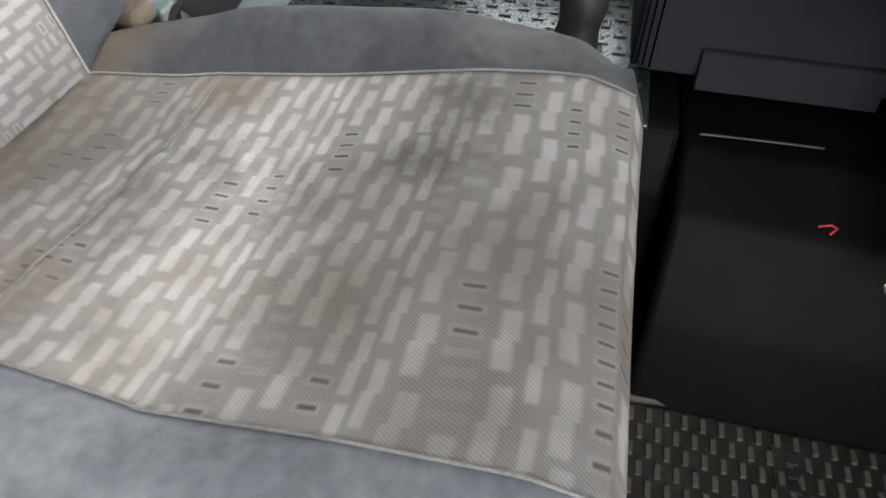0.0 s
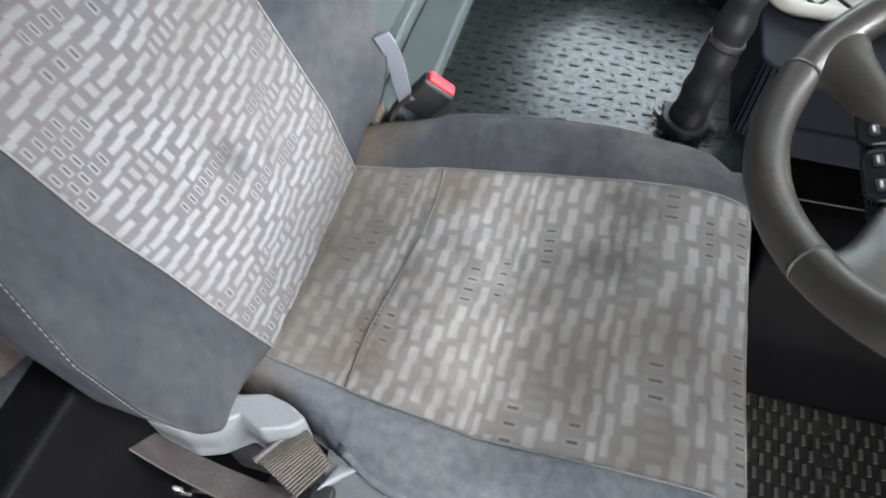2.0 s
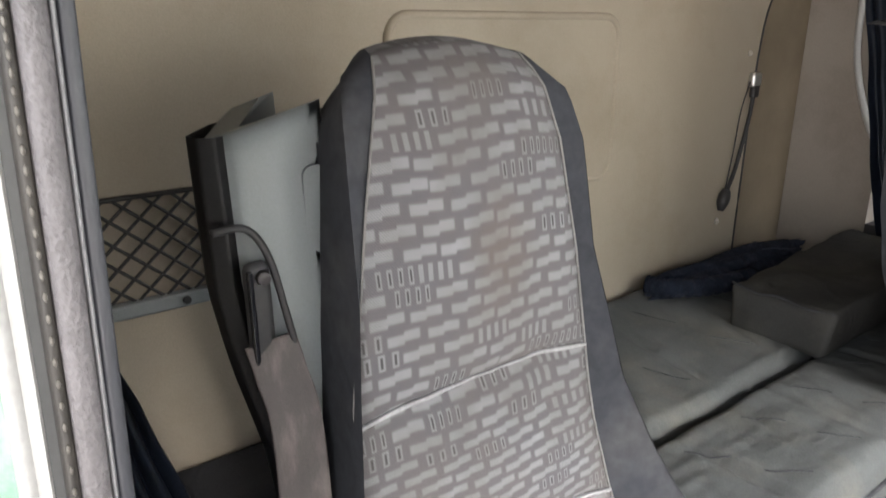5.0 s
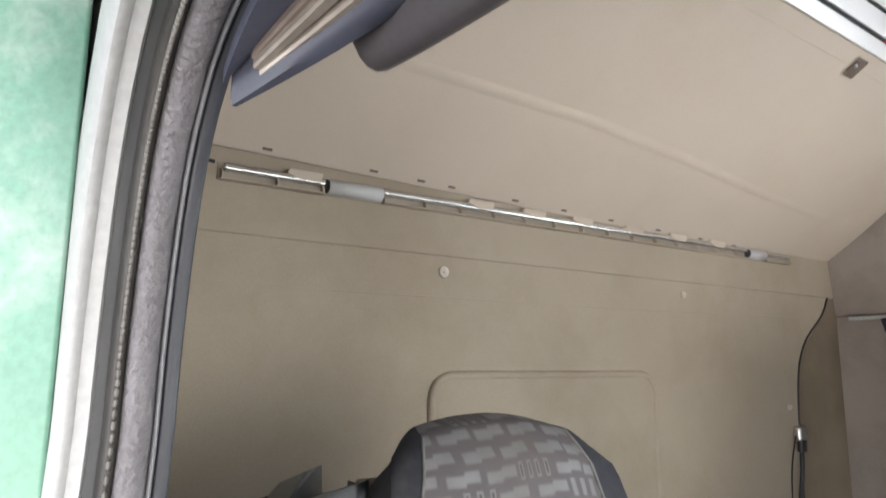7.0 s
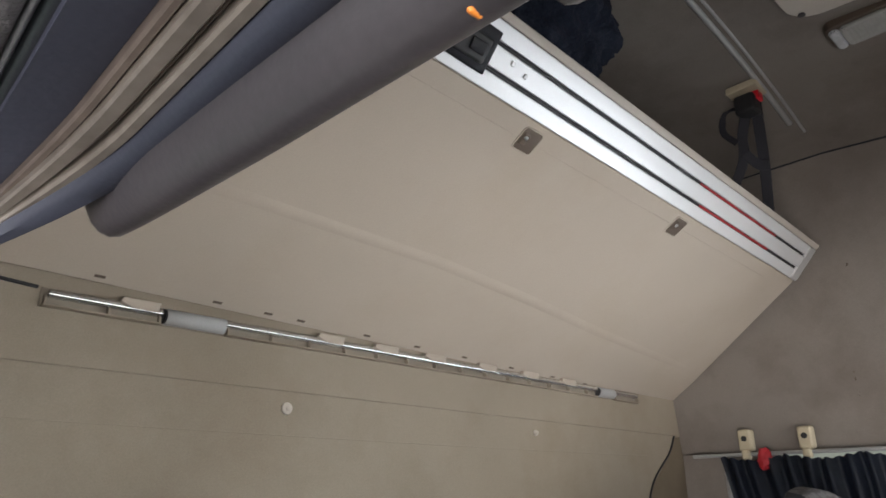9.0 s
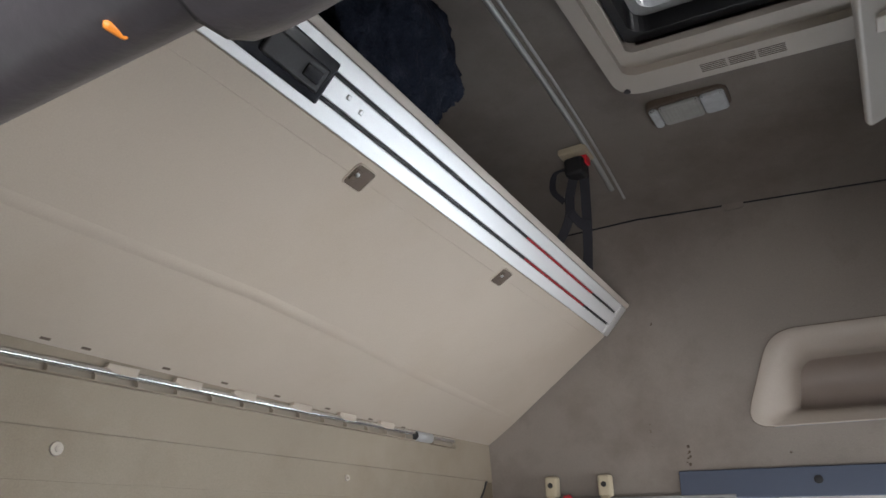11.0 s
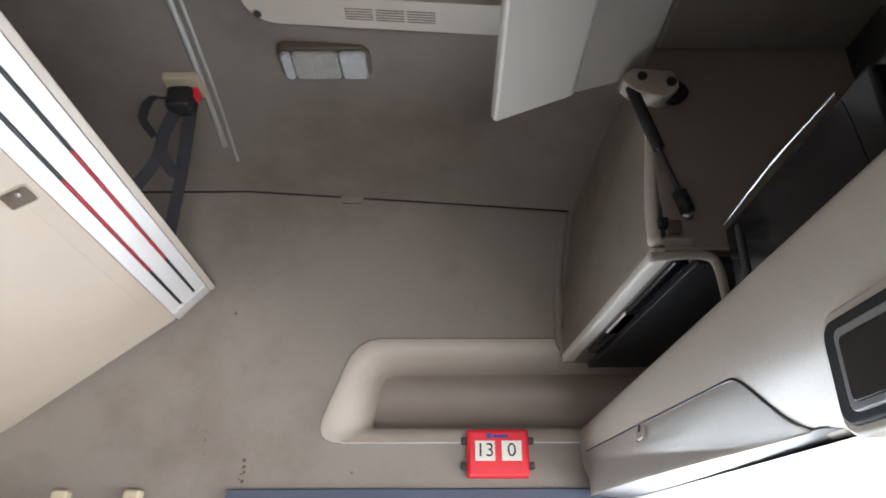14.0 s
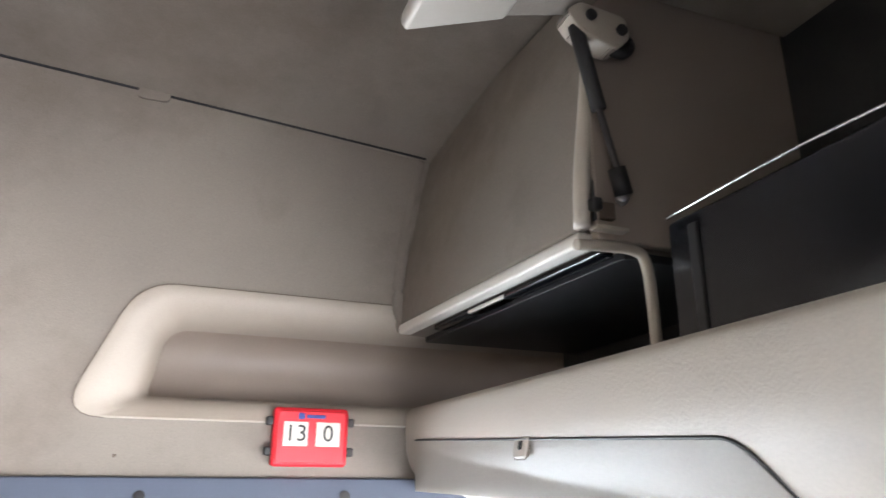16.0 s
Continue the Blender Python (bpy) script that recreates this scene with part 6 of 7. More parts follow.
frame_ring(rounded(-0.095, 0.58, 0.435, 1.455, 0.06, 6), rounded(-0.06, 0.66, 0.40, 1.38, 0.03, 6), 2.555, 2.63, "beige_plastic", "beige moulded hatch surround")
frame_ring(rounded(-0.065, 0.655, 0.405, 1.385, 0.03, 6), rounded(-0.035, 0.72, 0.375, 1.325, 0.02, 6), 2.575, 2.66, "beige_plastic", "", "inner_frame")
frame_ring(rounded(-0.037, 0.718, 0.377, 1.327, 0.03, 6), rounded(-0.015, 0.745, 0.355, 1.30, 0.04, 6), 2.60, 2.75, "black_plastic", "black rubber gasket", "gasket")
gp = under(part("pane", prism(rounded(-0.02, 0.74, 0.36, 1.305, 0.035, 6), 2.852, 2.857, "z"), "glass", None, "tinted hatch glass"), ht)
gp.visible_shadow = False
under(part("cover", prism(rounded(-0.04, 0.66, 0.38, 0.98, 0.03, 5), 2.90, 2.915, "z"), "black_plastic", None, "raised hatch cover"), ht)
under(part("cross_bar", box((0.0, 1.19, 2.80), (0.35, 1.205, 2.83), 0.004), "black_plastic"), ht)
frame_ring(rounded(0.0, 0.76, 0.345, 1.285, 0.03, 6), rounded(0.02, 0.78, 0.325, 1.265, 0.03, 6), 2.63, 2.85, "white_paint", "pale hatch inner lip", "lip")
for k in range(3):
    for j in range(5):
        under(part("grille_slot", box((0.095 + k * 0.058, 1.405 + j * 0.0065, 2.5542), (0.147 + k * 0.058, 1.4068 + j * 0.0065, 2.5565), 0.0, 1), "pocket_brown", None, "", False), ht)
for x, y in ((-0.072, 1.43), (0.41, 1.43)):
    b = bmesh.new()
    bmesh.ops.create_cone(b, cap_ends=True, segments=14, radius1=0.008, radius2=0.006, depth=0.005, matrix=Matrix.Translation((x, y, 2.554)))
    under(part("screw_cap", b, "handle_grey"), ht)
lm = thing("roof_lamp", "small clear interior lamp on the headliner, switched off", "lamp", "", (0.03, 1.58, 2.55))
ZL = roof_z(1.58) - 0.02
under(part("base", prism(rounded(-0.066, 1.531, 0.126, 1.629, 0.024, 5), ZL - 0.012, ZL + 0.05, "z", 0.003), "pocket_brown", None, "dark base rim"), lm)
for x0, x1, m, lb in ((-0.058, -0.036, "lens_clear", "clear lens end"), (-0.035, 0.062, "lamp_lens", "frosted ribbed lens"), (0.063, 0.118, "lens_clear", "clear lens end")):
    b = prism(rounded(x0, 1.539, x1, 1.621, 0.0105, 5), ZL - 0.022, ZL - 0.010, "z", 0.005, 3)
    under(part("lens", b, m, None, lb), lm)
for k in range(10):
    under(part("lens_rib", box((-0.030 + 0.0092 * k, 1.545, ZL - 0.0228), (-0.027 + 0.0092 * k, 1.615, ZL - 0.0212), 0.0008, 1), "lamp_lens"), lm)

for ch in ht.children:
    for v in ch.data.vertices:
        v.co.z -= 0.08 * (v.co.x + 0.09)
# ---- front lockers ----
lk = thing("overhead_locker", "beige overhead locker with cloth-covered door and gas strut", "locker", "", (0.8, 1.75, 2.06))
face = [(0.565, 2.075), (0.575, 2.06), (0.66, 2.055), (1.18, 2.055), (1.18, 2.50), (0.622, 2.50), (0.615, 2.46), (0.598, 2.36), (0.582, 2.24), (0.57, 2.13)]
under(part("body", prism(face, 1.445, 2.12, "y", 0.004), "headliner", None, "beige cloth locker front"), lk)
under(part("end_panel", prism([(0.628, 2.06), (0.628, 2.49), (0.70, 2.55), (1.15, 2.55), (1.15, 2.06)], 1.425, 1.443, "y", 0.004), "locker_side", None, "beige moulded end panel"), lk)
under(part("door_gap", tube([(0.583, 1.43, 2.085), (0.587, 1.43, 2.16), (0.601, 1.43, 2.27), (0.617, 1.43, 2.41)], 0.004, 8, 6), "black_plastic", None, "dark gap behind the door edge"), lk)
under(part("arch", tube([(0.60, 1.432, 2.050), (0.64, 1.432, 2.053), (0.685, 1.432, 2.053), (0.703, 1.432, 2.038), (0.708, 1.432, 1.99), (0.709, 1.432, 1.93), (0.709, 1.432, 1.885)], 0.0075, 12, 10, None, 1.0, (0, 1, 0)), "shelf_beige", None, "rounded beige edge that turns down beside the shelf"), lk)
under(part("pull_plate", box((0.598, 1.70, 2.046), (0.622, 1.83, 2.0535), 0.002), "pale_plastic", None, "small pull plate under the door"), lk)
under(part("catch_shelf", box((0.618, 1.409, 2.068), (0.665, 1.427, 2.073), 0.001), "shelf_beige"), lk)
under(part("catch_block", box((0.632, 1.416, 2.085), (0.652, 1.4265, 2.108), 0.002), "pocket_brown"), lk)
under(part("door_edge", tube([(0.567, 1.436, 2.075), (0.571, 1.436, 2.15), (0.585, 1.436, 2.26), (0.602, 1.436, 2.40), (0.615, 1.436, 2.47)], 0.011, 10, 6), "beige_plastic"), lk)
under(part("bottom_lip", box((0.563, 1.44, 2.052), (0.592, 2.085, 2.072), 0.005), "pale_plastic", None, "pale lower edge of the door"), lk)
under(part("bottom_slot", box((0.60, 1.45, 2.046), (0.622, 1.98, 2.056), 0.0), "gloss_black"), lk)
# black plate: the shade under the locker is in its colour
under(part("bottom_plate", box((0.63, 1.44, 2.042), (1.15, 2.1, 2.054), 0.002), "black_plastic"), lk)
under(part("hinge_block", prism(round_poly([(0.578, 2.365, 0.01), (0.60, 2.338, 0.01), (0.655, 2.322, 0.012), (0.678, 2.345, 0.01), (0.672, 2.378, 0.008), (0.60, 2.386, 0.01)], 4), 1.388, 1.424, "y", 0.003), "shelf_beige", None, "beige hinge bracket"), lk)
for dx, dz in ((0.02, 0.02), (0.045, 0.008)):
    b = bmesh.new()
    bmesh.ops.create_cone(b, cap_ends=True, segments=12, radius1=0.008, radius2=0.008, depth=0.006, matrix=Matrix.Translation((0.577 + 1.9 * dx, 1.386, 2.345 + dz)) @ Euler((radians(90), 0, 0)).to_matrix().to_4x4())
    under(part("hinge_bolt", b, "black_plastic"), lk)
under(part("strut_tube", tube([(0.598, 1.400, 2.352), (0.632, 1.408, 2.235)], 0.0105, 12, 0), "black_plastic", None, "black gas strut"), lk)
under(part("strut_rod", tube([(0.632, 1.408, 2.235), (0.66, 1.412, 2.14)], 0.0048, 10, 0), "handle_grey", None, "strut rod"), lk)
under(part("strut_ball", tube([(0.655, 1.412, 2.155), (0.665, 1.414, 2.12)], 0.012, 12, 0), "black_plastic"), lk)
under(part("spring_coil", tube([(0.64, 1.41, 2.345), (0.67, 1.405, 2.33), (0.69, 1.41, 2.35), (0.675, 1.415, 2.37), (0.66, 1.41, 2.36)], 0.009, 10, 6), "black_plastic"), lk)
under(part("stopper", box((0.617, 1.413, 2.095), (0.632, 1.428, 2.112), 0.003), "black_plastic"), lk)
under(part("ball_seat", tube([(0.664, 1.414, 2.122), (0.668, 1.427, 2.118)], 0.009, 12, 0), "steel"), lk)
# the locker front stands slightly askew in plan
for ch in lk.children:
    if ch.name.split(".")[0] in ("body", "door_edge", "door_gap", "bottom_lip", "bottom_slot", "bottom_plate", "pull_plate"):
        for v in ch.data.vertices:
            if v.co.x < 0.9:
                v.co.x += 0.046 * (2.07 - v.co.y) / 0.64

fp = thing("locker_flap", "open beige locker lid raised under the roof", "flap", "", (0.45, 1.1, 2.33))
under(part("lid", prism([(0.50, 2.358), (0.63, 2.395), (0.63, 2.41), (0.50, 2.376)], 0.70, 1.425, "y", 0.004), "headliner"), fp)
under(part("lip", prism([(0.358, 2.308), (0.365, 2.297), (0.50, 2.35), (0.508, 2.366), (0.49, 2.374), (0.36, 2.322)], 0.70, 1.422, "y", 0.005), "lid_beige", None, "pale plastic edge of the lid"), fp)
under(part("latch_pocket", box((0.385, 1.10, 2.300), (0.42, 1.14, 2.32), 0.003), "beige_plastic"), fp)

# open middle compartment; the shade inside is put into its dark materials
structure("compartment_back", box((1.0, 0.1, 1.88), (1.05, 1.44, 2.55), 0), "black_plastic", "back of the open middle compartment, black for the shade inside", "wall")
structure("compartment_top", box((0.66, 0.1, 2.45), (1.2, 1.42, 2.6), 0.004), "headliner", "beige front roof above the compartment", "ceiling")
structure("compartment_floor", box((0.62, 0.1, 1.86), (1.2, 2.15, 1.885), 0.003), "footwell", "shelf floor above the windscreen, black for the shade inside", "shelf")
structure("shelf_back", box((1.0, 1.44, 1.88), (1.03, 2.16, 2.06), 0), "black_plastic", "back of the side shelf, black for the shade inside", "wall")
tv = thing("black_appliance", "black glossy appliance inside the open compartment", "appliance", "", (0.85, 1.1, 1.89))
under(part("case", box((0.715, 0.98, 1.89), (0.99, 1.395, 2.085), 0.012), "gloss_black"), tv)
under(part("front_frame", box((0.703, 1.00, 1.90), (0.718, 1.385, 2.075), 0.006), "gloss_black"), tv)
# polished bar stands for the highlight along the glossy front edge
under(part("bright_edge", tube([(0.704, 1.06, 2.082), (0.700, 1.2, 2.084), (0.704, 1.385, 2.083)], 0.0018, 8, 6), "polished", None, "highlight along the rounded edge, as a polished bar"), tv)
under(part("bright_edge", tube([(0.704, 1.06, 2.082), (0.703, 1.05, 2.05), (0.703, 1.035, 1.93)], 0.0012, 8, 6), "gloss_black"), tv)
under(part("side_strip", box((0.699, 1.33, 1.92), (0.705, 1.345, 2.06), 0.002), "black_plastic"), tv)

# header panel below the shelf
hd = thing("header_panel", "beige moulded header panel over the windscreen with a small locker door", "panel", "", (0.62, 1.1, 1.8))
HEAD = smooth_path([(0.612, 0, 1.905), (0.602, 0, 1.893), (0.599, 0, 1.86), (0.601, 0, 1.825), (0.609, 0, 1.795), (0.623, 0, 1.772), (0.643, 0, 1.754), (0.668, 0, 1.744), (0.70, 0, 1.740)], 6)
prof = [(p.x, p.z) for p in HEAD] + [(1.19, 1.728), (1.19, 1.745), (0.70, 1.760), (0.645, 1.80), (0.64, 1.905)]
under(smooth_by_angle(part("fascia", prism(prof, 0.10, 2.135, "y"), "grained_beige", None, "grained beige fascia that curves under"), 40), hd)
hz, hx = [p.z for p in HEAD][::-1], [p.x for p in HEAD][::-1]


def door_top(y):
    """Upper edge of the small door; it rises towards the side wall and is rounded at its free end."""
    r, k = 0.05, max(0.0, 0.05 - (y - 1.18))
    return 1.805 + 0.031 * (y - 1.18) / 0.88 - (r - math.sqrt(max(0.0, r * r - k * k)))


def door_foot(y):
    """How far the lower edge of the door stands back, less towards the side wall."""
    return lerp(y, (1.2, 1.34, 1.46, 1.65, 1.97), (0.660, 0.646, 0.631, 0.615, 0.602))


def head_door(u, w, out=0.0025):
    y = 1.18 + 0.885 * u ** 1.6
    z1 = door_top(y)
    z = z1 + (1.7445 - z1) * w ** 0.8
    x = min(lerp(z, hz, hx), door_foot(y))
    slope = (lerp(z + 0.003, hz, hx) - lerp(z - 0.003, hz, hx)) / 0.006
    n = Vector((-1, 0, slope)).normalized()
    return (x + n.x * out, y, z + n.z * out)


b = sheet(head_door, 60, 24)
bmesh.ops.solidify(b, geom=b.faces[:], thickness=0.004)
under(smooth_by_angle(part("locker_door", b, "grained_beige", None, "beige locker door with a rounded end"), 50), hd)
rim_line = [head_door(1 - k / 60, 0, 0.001) for k in range(61)] + [head_door(0, k / 20, 0.001) for k in range(1, 21)]
under(part("door_gap", tube([Vector(p) + Vector((0, -0.0015, 0.0015)) for p in rim_line], 0.0021, 6, 0), "black_plastic", None, "dark gap round the door"), hd)
# a dark sheet takes the place of the shaded recess under the door
under(part("bottom_gap", sheet(lambda u, w: (door_foot(1.16 + 0.95 * u) + 0.002 + 0.085 * w, 1.16 + 0.95 * u - 0.05 * w, 1.7435 - 0.007 * w), 30, 8), "handle_grey", None, "sheet under the door, recess shade put into its brown colour"), hd)
under(part("lower_trim", prism([(0.692, 1.7355), (0.71, 1.728), (1.15, 1.718), (1.15, 1.728), (0.72, 1.7365)], 0.1, 2.05, "y", 0.002), "pale_plastic"), hd)
LATCH = pose(0.6015, 1.597, 1.812, 0, 12, 0)
latch_ = under(part("latch", prism(round_poly([(-0.022, 0.012, 0.003), (0.022, 0.012, 0.003), (0.020, -0.016, 0.008), (-0.020, -0.016, 0.008)], 4), -0.004, 0.002, "x", 0.0015), "grained_beige", None, "small beige latch with keyhole"), hd)
latch_.data.transform(LATCH)
under(part("latch_gap", tube([LATCH @ Vector((-0.001, a, c)) for a, c in ((-0.024, 0.013), (-0.022, -0.013), (-0.014, -0.0185), (0.014, -0.0185), (0.022, -0.013), (0.024, 0.013))], 0.0008, 6, 0), "pocket_brown"), hd)
under(part("keyhole", box((-0.0065, -0.004, -0.006), (-0.003, 0.004, 0.006), 0.0015, 2, None, LATCH), "black_plastic"), hd)
rd = thing("radio_panel", "dark rounded instrument in the header panel", "radio", "", (0.6, 0.9, 1.8))
under(part("collar", prism(rounded(0.60, 1.708, 1.002, 1.808, 0.022, 6), 0.592, 0.63, "x", 0.004), "grained_beige", None, "raised beige collar"), rd)
under(part("bezel", prism(rounded(0.61, 1.716, 0.992, 1.798, 0.015, 5), 0.587, 0.61, "x", 0.003), "wedge_grey", None, "dark grey bezel"), rd)
under(part("inner_frame", prism(rounded(0.625, 1.724, 0.972, 1.788, 0.008, 5), 0.584, 0.59, "x", 0.002), "grey_plastic"), rd)
under(part("face", prism(rounded(0.635, 1.730, 0.962, 1.780, 0.006, 5), 0.581, 0.588, "x", 0.002), "gloss_black"), rd)

# ---- shelf recess in the far wall ----
sh = thing("wall_shelf", "moulded beige shelf recess in the side wall", "shelf", "", (0.3, 2.15, 1.87))
ou = SHELF
inn = round_poly([(0.082, 1.912, 0.018), (1.08, 1.912, 0.002), (1.08, 2.05, 0.002), (0.10, 2.05, 0.05)])
b = bmesh.new()
A = [b.verts.new((a, far_y(c) - 0.004, c)) for a, c in ou]
A1 = [b.verts.new((a * 0.93 + p * 0.07, far_y(c) - 0.006, c * 0.93 + q * 0.07)) for (a, c), (p, q) in zip(ou, inn)]
A2 = [b.verts.new((a * 0.55 + p * 0.45, far_y(c) + 0.004, c * 0.55 + q * 0.45)) for (a, c), (p, q) in zip(ou, inn)]
A3 = [b.verts.new((a * 0.2 + p * 0.8, far_y(c) + 0.018, c * 0.2 + q * 0.8)) for (a, c), (p, q) in zip(ou, inn)]
B = [b.verts.new((a, far_y(c) + 0.06, c)) for a, c in inn]
C = [b.verts.new((a + 0.012, far_y(c) + 0.17, c + (0.006 if c < 2 else -0.006))) for a, c in inn]
for P, Q in ((A, A1), (A1, A2), (A2, A3), (A3, B), (B, C)):
    for i in range(len(P)):
        j = (i + 1) % len(P)
        b.faces.new((P[i], P[j], Q[j], Q[i]))
ob = under(part("moulding", b, "shelf_beige"), sh)
smooth_by_angle(ob, 50)
# The recess back is browner than the moulding, to hold its shade.
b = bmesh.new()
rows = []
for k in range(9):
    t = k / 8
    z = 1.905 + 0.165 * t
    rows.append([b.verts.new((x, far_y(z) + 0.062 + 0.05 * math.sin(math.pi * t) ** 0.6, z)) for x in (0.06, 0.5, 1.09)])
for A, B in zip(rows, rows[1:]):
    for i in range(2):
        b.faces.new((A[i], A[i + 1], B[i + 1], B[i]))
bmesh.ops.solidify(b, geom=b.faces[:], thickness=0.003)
under(part("recess_back", b, "recess", None, "rounded back of the recess, its shade put into a browner tone"), sh)
under(part("edge_line", tube([(a, far_y(c) - 0.004, c) for a, c in ou[21:] + ou[:7]], 0.0009, 6, 0), "pocket_brown"), sh)
under(part("edge_line", tube([(0.6, far_y(2.115) - 0.004, 2.1153), (0.12, far_y(2.117) - 0.004, 2.1174)], 0.0010, 6, 0), "pocket_brown"), sh)
under(part("corner_post", tube([(0.584, 2.078, 2.063), (0.563, 2.090, 2.11), (0.563, 2.090, 2.20), (0.569, 2.08, 2.286), (0.581, 2.068, 2.37), (0.595, 2.058, 2.45)], 0.0135, 12, 6), "headliner", None, "narrow rounded corner strip"), sh)

# ---- red number box ----
nbx = thing("number_box", "red plastic number box showing 13 and 0 on the wall", "number box", "", (0.4, 2.13, 1.84))
RY = 2.142
under(part("case", box((0.325, RY - 0.028, 1.785), (0.473, RY, 1.897), 0.008, 3), "red_plastic"), nbx)
under(part("front_rim", prism(rounded(0.332, 1.792, 0.466, 1.89, 0.008, 4), RY - 0.032, RY - 0.026, "y", 0.002), "red_plastic"), nbx)
for x0, x1 in ((0.345, 0.392), (0.408, 0.455)):
    under(part("number_card", box((x0, RY - 0.0345, 1.823), (x1, RY - 0.031, 1.869), 0.001), "paper", None, "off-white card"), nbx)
for k in range(2):
    for x0, x1 in ((0.312, 0.327), (0.471, 0.486)):
        under(part("knob", box((x0, RY - 0.022, 1.805 + 0.057 * k), (x1, RY - 0.006, 1.822 + 0.057 * k), 0.003), "black_plastic", None, "black knob"), nbx)


def text(s, size, place, mat, parent, name="digits"):
    cu = bpy.data.curves.new("txt", "FONT")
    cu.body, cu.size, cu.extrude, cu.align_x, cu.align_y = s, size, 0.0006, "CENTER", "CENTER"
    tmp = new("txt", cu)
    bpy.context.view_layer.update()
    me = bpy.data.meshes.new_from_object(tmp.evaluated_get(bpy.context.evaluated_depsgraph_get()))
    bpy.data.objects.remove(tmp)
    me.materials.clear()
    me.materials.append(M[mat])
    me.transform(Matrix.Translation(place) @ Euler((radians(90), 0, 0)).to_matrix().to_4x4())
    o = new(name, me)
    return under(o, parent)


text("13", 0.044, (0.3685, RY - 0.0355, 1.846), "ink", nbx)
text("0", 0.044, (0.4315, RY - 0.0355, 1.846), "ink", nbx)
under(part("logo", box((0.372, RY - 0.0335, 1.874), (0.384, RY - 0.0315, 1.886), 0.002), "blue_print", None, "blue mark"), nbx)
under(part("name_bar", box((0.388, RY - 0.0335, 1.876), (0.425, RY - 0.0315, 1.883), 0.001), "blue_print"), nbx)

# ---- curtain rail, clips, curtain, door trim ----
cr = thing("curtain_rail", "thin white curtain rail with cream clips", "rail", "", (-0.45, 2.13, 1.69))
under(part("rod", tube([(-0.80, 2.128, 1.690), (-0.10, 2.128, 1.694)], 0.006, 10, 0), "white_paint"), cr)
for x in (-0.63, -0.46):
    under(part("clip", box((x - 0.02, 2.118, 1.70), (x + 0.02, 2.15, 1.762), 0.008, 3), "cream", None, "cream plastic clip"), cr)
    b = bmesh.new()
    bmesh.ops.create_cone(b, cap_ends=True, segments=12, radius1=0.008, radius2=0.008, depth=0.006, matrix=Matrix.Translation((x, 2.117, 1.735)) @ Euler((radians(90), 0, 0)).to_matrix().to_4x4())
    under(part("clip_hole", b, "black_plastic"), cr)
    under(part("clip_hook", box((x - 0.012, 2.112, 1.675), (x + 0.012, 2.135, 1.703), 0.006, 2), "cream"), cr)
heap("red_tag", "crumpled red cloth tag tied to the curtain rail", "red_line", -0.575, 2.11, 1.675, 0.022, 0.012, 0.03, 3.0, "tag")


def curtain(name, label, x0, x1, y, z0, z1, amp, folds, mat, taper=0.0):
    t = thing(name, label, "curtain", "", ((x0 + x1) / 2, y, z0))

    def f(u, v):
        x = x0 + (x1 - x0) * u + taper * (z1 - z0) * (1 - v) * (1 - u)
        z = z0 + (z1 - z0) * v - 0.014 * v * abs(math.sin(u * 11.0))
        a = amp * (0.5 + 0.5 * (1 - v) + 0.2 * noise.noise((u * 7, v * 3, 1)))
        return (x + 0.012 * noise.noise((u * 9, v * 5, 4)), y + a * math.sin(u * folds * 2 * math.pi + 1.5 * noise.noise((u * 4, v * 1.5, 2))), z + 0.006 * abs(math.sin(u * folds * 2 * math.pi)) * v)
    b = sheet(f, folds * 14, 30)
    bmesh.ops.solidify(b, geom=b.faces[:], thickness=0.003)
    under(part("cloth", b, mat), t)
    return t


curtain("curtain", "dark navy curtain gathered along the far door", -0.71, -0.03, 2.11, 0.85, 1.684, 0.02, 13, "navy", 0.22)
we = thing("window_surround", "pale rounded rear edge of the far window opening", "trim", "", (-0.7, 2.14, 1.4))
under(part("edge", tube([(-0.702, 2.14, 1.68), (-0.70, 2.14, 1.52), (-0.69, 2.14, 1.42), (-0.655, 2.14, 1.30), (-0.60, 2.14, 1.19), (-0.50, 2.14, 1.10), (-0.30, 2.14, 1.05)], 0.009, 10, 8), "white_paint"), we)
dt = thing("door_trim", "blue-grey trim strip above the far door window", "trim", "", (0.2, 2.14, 1.73))
under(part("strip", prism([(2.13, 1.69), (2.138, 1.764), (2.165, 1.764), (2.17, 1.69)], -0.245, 1.0, "x", 0.004), "trim_blue"), dt)
for x in (0.102, 0.477):
    b = bmesh.new()
    bmesh.ops.create_cone(b, cap_ends=True, segments=16, radius1=0.011, radius2=0.010, depth=0.006, matrix=Matrix.Translation((x, 2.133, 1.731)) @ Euler((radians(84), 0, 0)).to_matrix().to_4x4())
    under(part("screw_cap", b, "black_plastic"), dt)
under(part("window_bead", tube([(-0.0, 2.15, 1.685), (0.5, 2.15, 1.686), (0.95, 2.15, 1.69)], 0.008, 8, 4), "pale_plastic", None, "pale bead along the window"), dt)

# ---- rear wall clutter ----
pg = thing("power_plug", "small silver plug with a black cable on the rear wall", "plug", "", (-0.85, 1.9, 1.36))
under(part("socket", box((-0.857, 1.875, 1.345), (-0.835, 1.915, 1.385), 0.008, 3), "steel"), pg)
under(part("plug_body", box((-0.852, 1.88, 1.315), (-0.835, 1.91, 1.35), 0.006), "black_plastic"), pg)
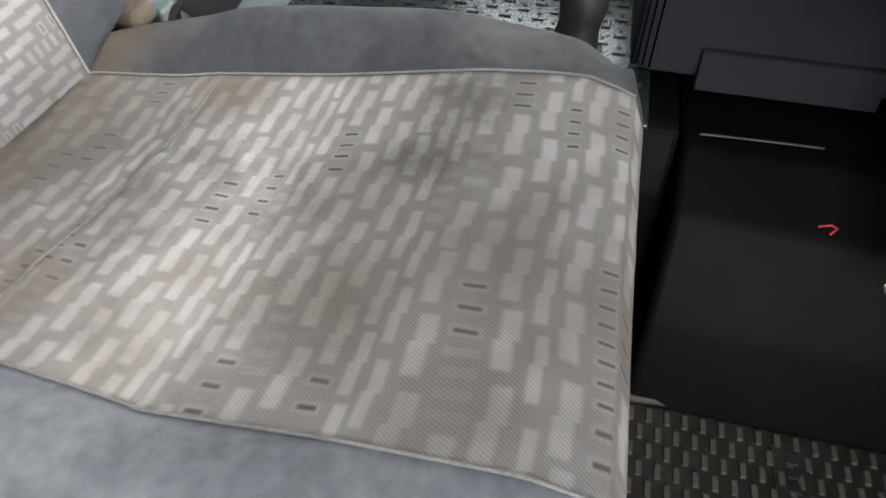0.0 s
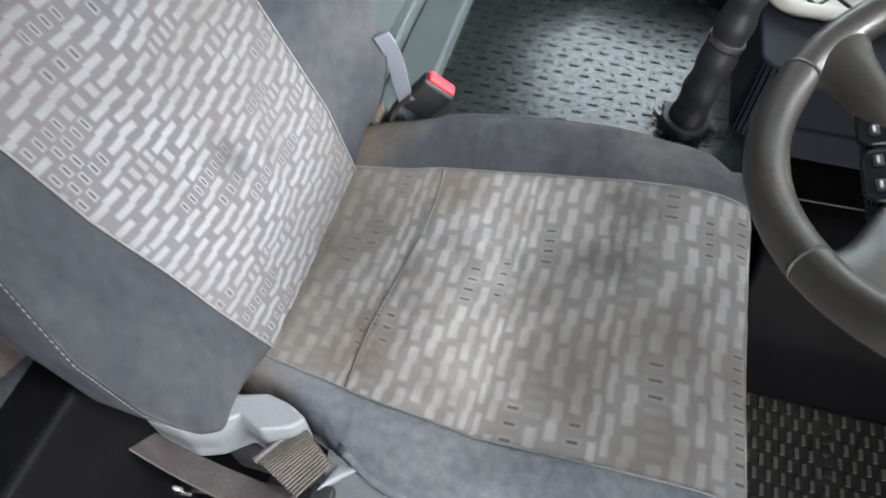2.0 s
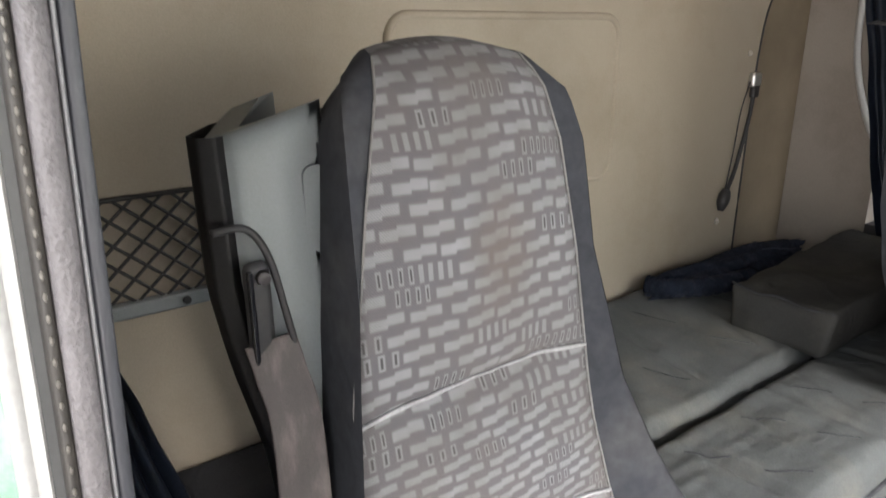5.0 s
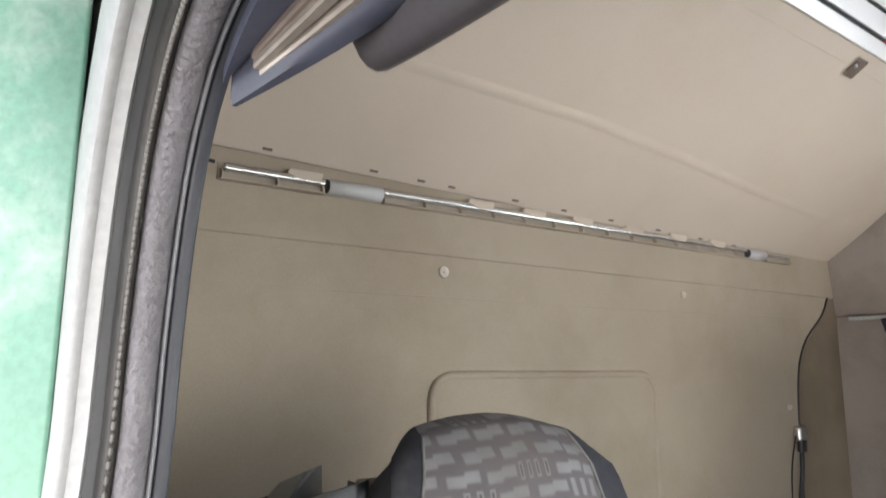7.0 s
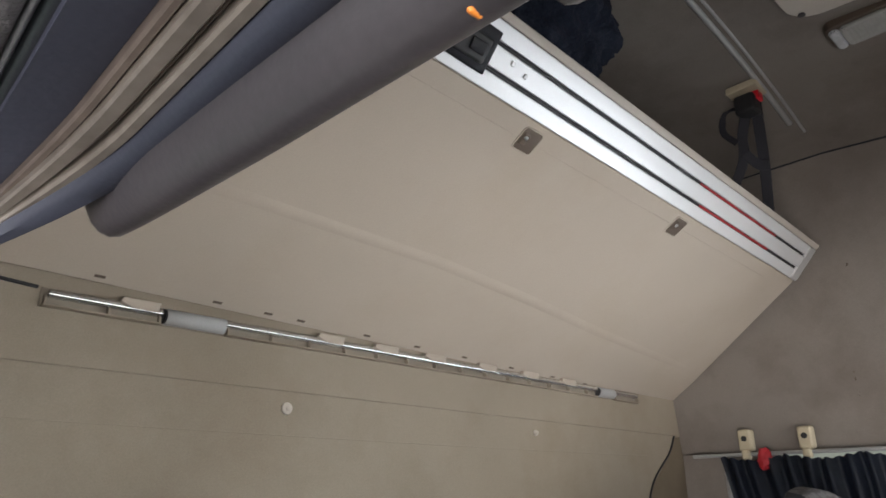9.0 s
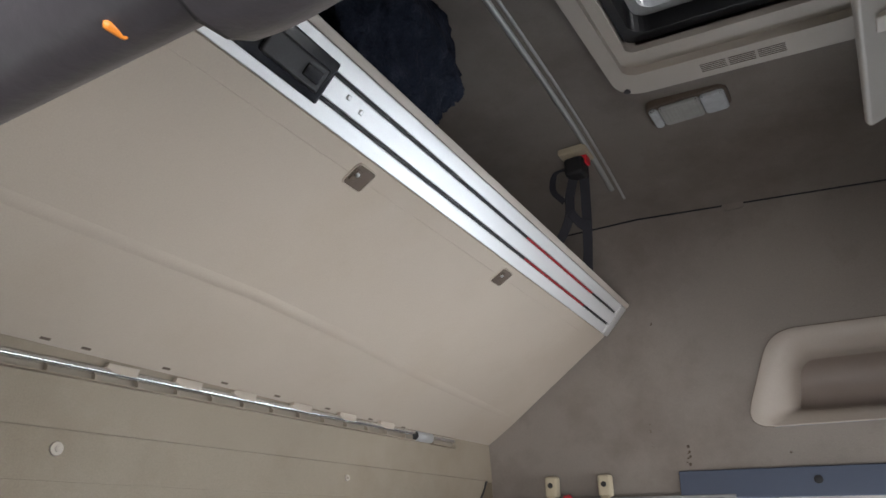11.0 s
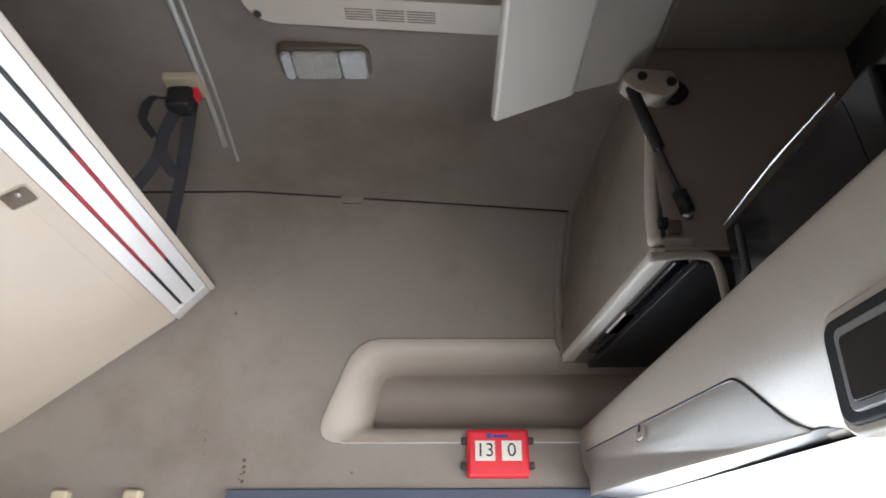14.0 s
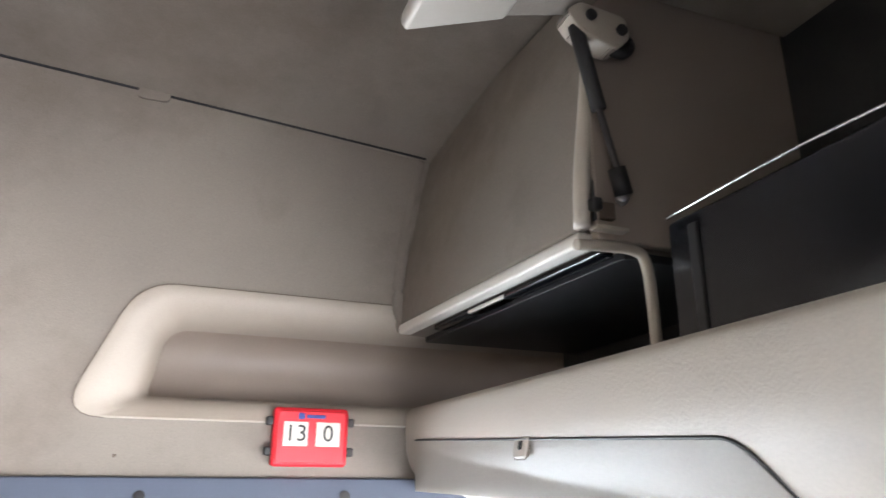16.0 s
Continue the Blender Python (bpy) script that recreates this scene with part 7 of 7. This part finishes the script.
under(part("cable", tube([(-0.845, 1.895, 1.32), (-0.842, 1.88, 1.25), (-0.84, 1.84, 1.12), (-0.842, 1.81, 1.05)], 0.006, 8, 8), "black_plastic"), pg)
under(part("thin_cable", tube([(-0.848, 1.875, 1.36), (-0.845, 1.84, 1.28), (-0.844, 1.825, 1.17), (-0.845, 1.805, 1.04)], 0.002, 6, 8), "black_plastic"), pg)
under(part("cable_end", tube([(-0.842, 1.812, 1.06), (-0.842, 1.80, 1.03), (-0.842, 1.793, 1.0)], lambda t: 0.008 + 0.010 * math.sin(math.pi * min(1, t * 0.9 + 0.1)), 12, 8), "black_plastic", None, "black plug end"), pg)
nt = thing("storage_net", "black mesh storage net on the rear wall", "net", "", (-0.85, 0.25, 1.2))
under(part("bar", box((-0.857, 0.09, 1.088), (-0.835, 0.42, 1.112), 0.004), "tower_plastic", None, "dark lower bar"), nt)
mesh = bmesh.new()
for k in range(-8, 16):
    for sg in (-1, 1):
        p0 = Vector((-0.848, 0.09 + 0.042 * k, 1.108))
        d = Vector((0, sg * 0.185, 0.165))
        pts = [p0 + d * t / 16 + Vector((0, 0.002 * math.sin(t), 0)) for t in range(17)]
        pts = [q for q in pts if 0.09 <= q.y <= 0.42]
        if len(pts) > 1:
            tube([pts[0], pts[-1]], 0.0028, 5, 0, mesh)
tube([(-0.847, 0.09, 1.272), (-0.847, 0.42, 1.272)], 0.004, 6, 0, mesh)
under(part("mesh", mesh, "black_plastic"), nt)
b = bmesh.new()
bmesh.ops.create_cone(b, cap_ends=True, segments=12, radius1=0.007, radius2=0.006, depth=0.006, matrix=Matrix.Translation((-0.833, 0.285, 1.10)) @ Euler((0, radians(90), 0)).to_matrix().to_4x4())
under(part("screw", b, "black_plastic"), nt)

# curtain gathered behind the near pillar
curtain("curtain", "narrow end of the dark navy curtain hanging behind the near pillar", -0.62, -0.46, 0.10, 1.25, 1.64, 0.012, 3, "navy")
sg_ = thing("tied_curtain", "dark navy curtain swept back in heavy folds behind the near pillar", "curtain", "", (-0.5, 0.15, 0.8))


def swag(u, v):
    """u along the bundle towards the door, v round its folds from the top down."""
    close = math.sqrt(max(0.0, 1 - max(0.0, (u - 0.9) / 0.1) ** 2))
    x = -0.85 + (0.76 - 0.16 * v) * u
    # over the top of the bundle first, then down its side
    w, d = min(1.0, v / 0.55), max(0.0, (v - 0.55) / 0.45)
    f = abs(math.sin(w * 3.5 * math.pi + 0.6 * noise.noise((u * 1.6, w * 2, 1)))) ** 0.7
    g = abs(math.sin(d * 2.5 * math.pi + 1.57 + 0.5 * noise.noise((u * 2, d * 2, 4)))) ** 0.7
    y = 0.086 + (0.075 * w + 0.02 * g * min(1, 4 * d)) * (0.55 + 0.45 * close)
    z = 1.05 - 0.03 * u + 0.022 * f * (1 - d) - 0.012 * w * w - 0.25 * d * (0.5 + 0.5 * close) - 0.02 * (1 - close)
    return (x, y + 0.004 * noise.noise((u * 5, v * 6, 3)), z + 0.008 * noise.noise((u * 4, v * 5, 6)))


b = sheet(swag, 50, 90)
bmesh.ops.solidify(b, geom=b.faces[:], thickness=0.004)
under(part("folds", b, "navy"), sg_)
# coiled cable by the seat foot
cc = thing("coiled_cable", "black coiled hose on the floor beside the seat", "hose", "", (0.0, 0.15, 0.1))
HOSE = smooth_path([(-0.21, 0.135, 0.04), (-0.207, 0.145, 0.16), (-0.203, 0.162, 0.275), (-0.197, 0.197, 0.302), (-0.172, 0.217, 0.307), (-0.136, 0.212, 0.302), (-0.09, 0.19, 0.293), (-0.045, 0.17, 0.25), (-0.02, 0.155, 0.14), (-0.015, 0.15, 0.04)], 10)


def arc_pt(t):
    f = min(max(t, 0.0), 0.9999) * (len(HOSE) - 1)
    return HOSE[int(f)].lerp(HOSE[int(f) + 1], f - int(f))


coil = []
for k in range(1100):
    t = k / 1099 * 0.995
    a = t * 2 * math.pi * 110
    p, q = arc_pt(t), arc_pt(t + 0.004)
    d = (q - p).normalized()
    s = d.cross(Vector((0.3, -0.8, 0.5))).normalized()
    coil.append(p + 0.0055 * (math.cos(a) * s + math.sin(a) * d.cross(s)))
under(part("hose", tube(coil, 0.0019, 5, 0), "gloss_black"), cc)
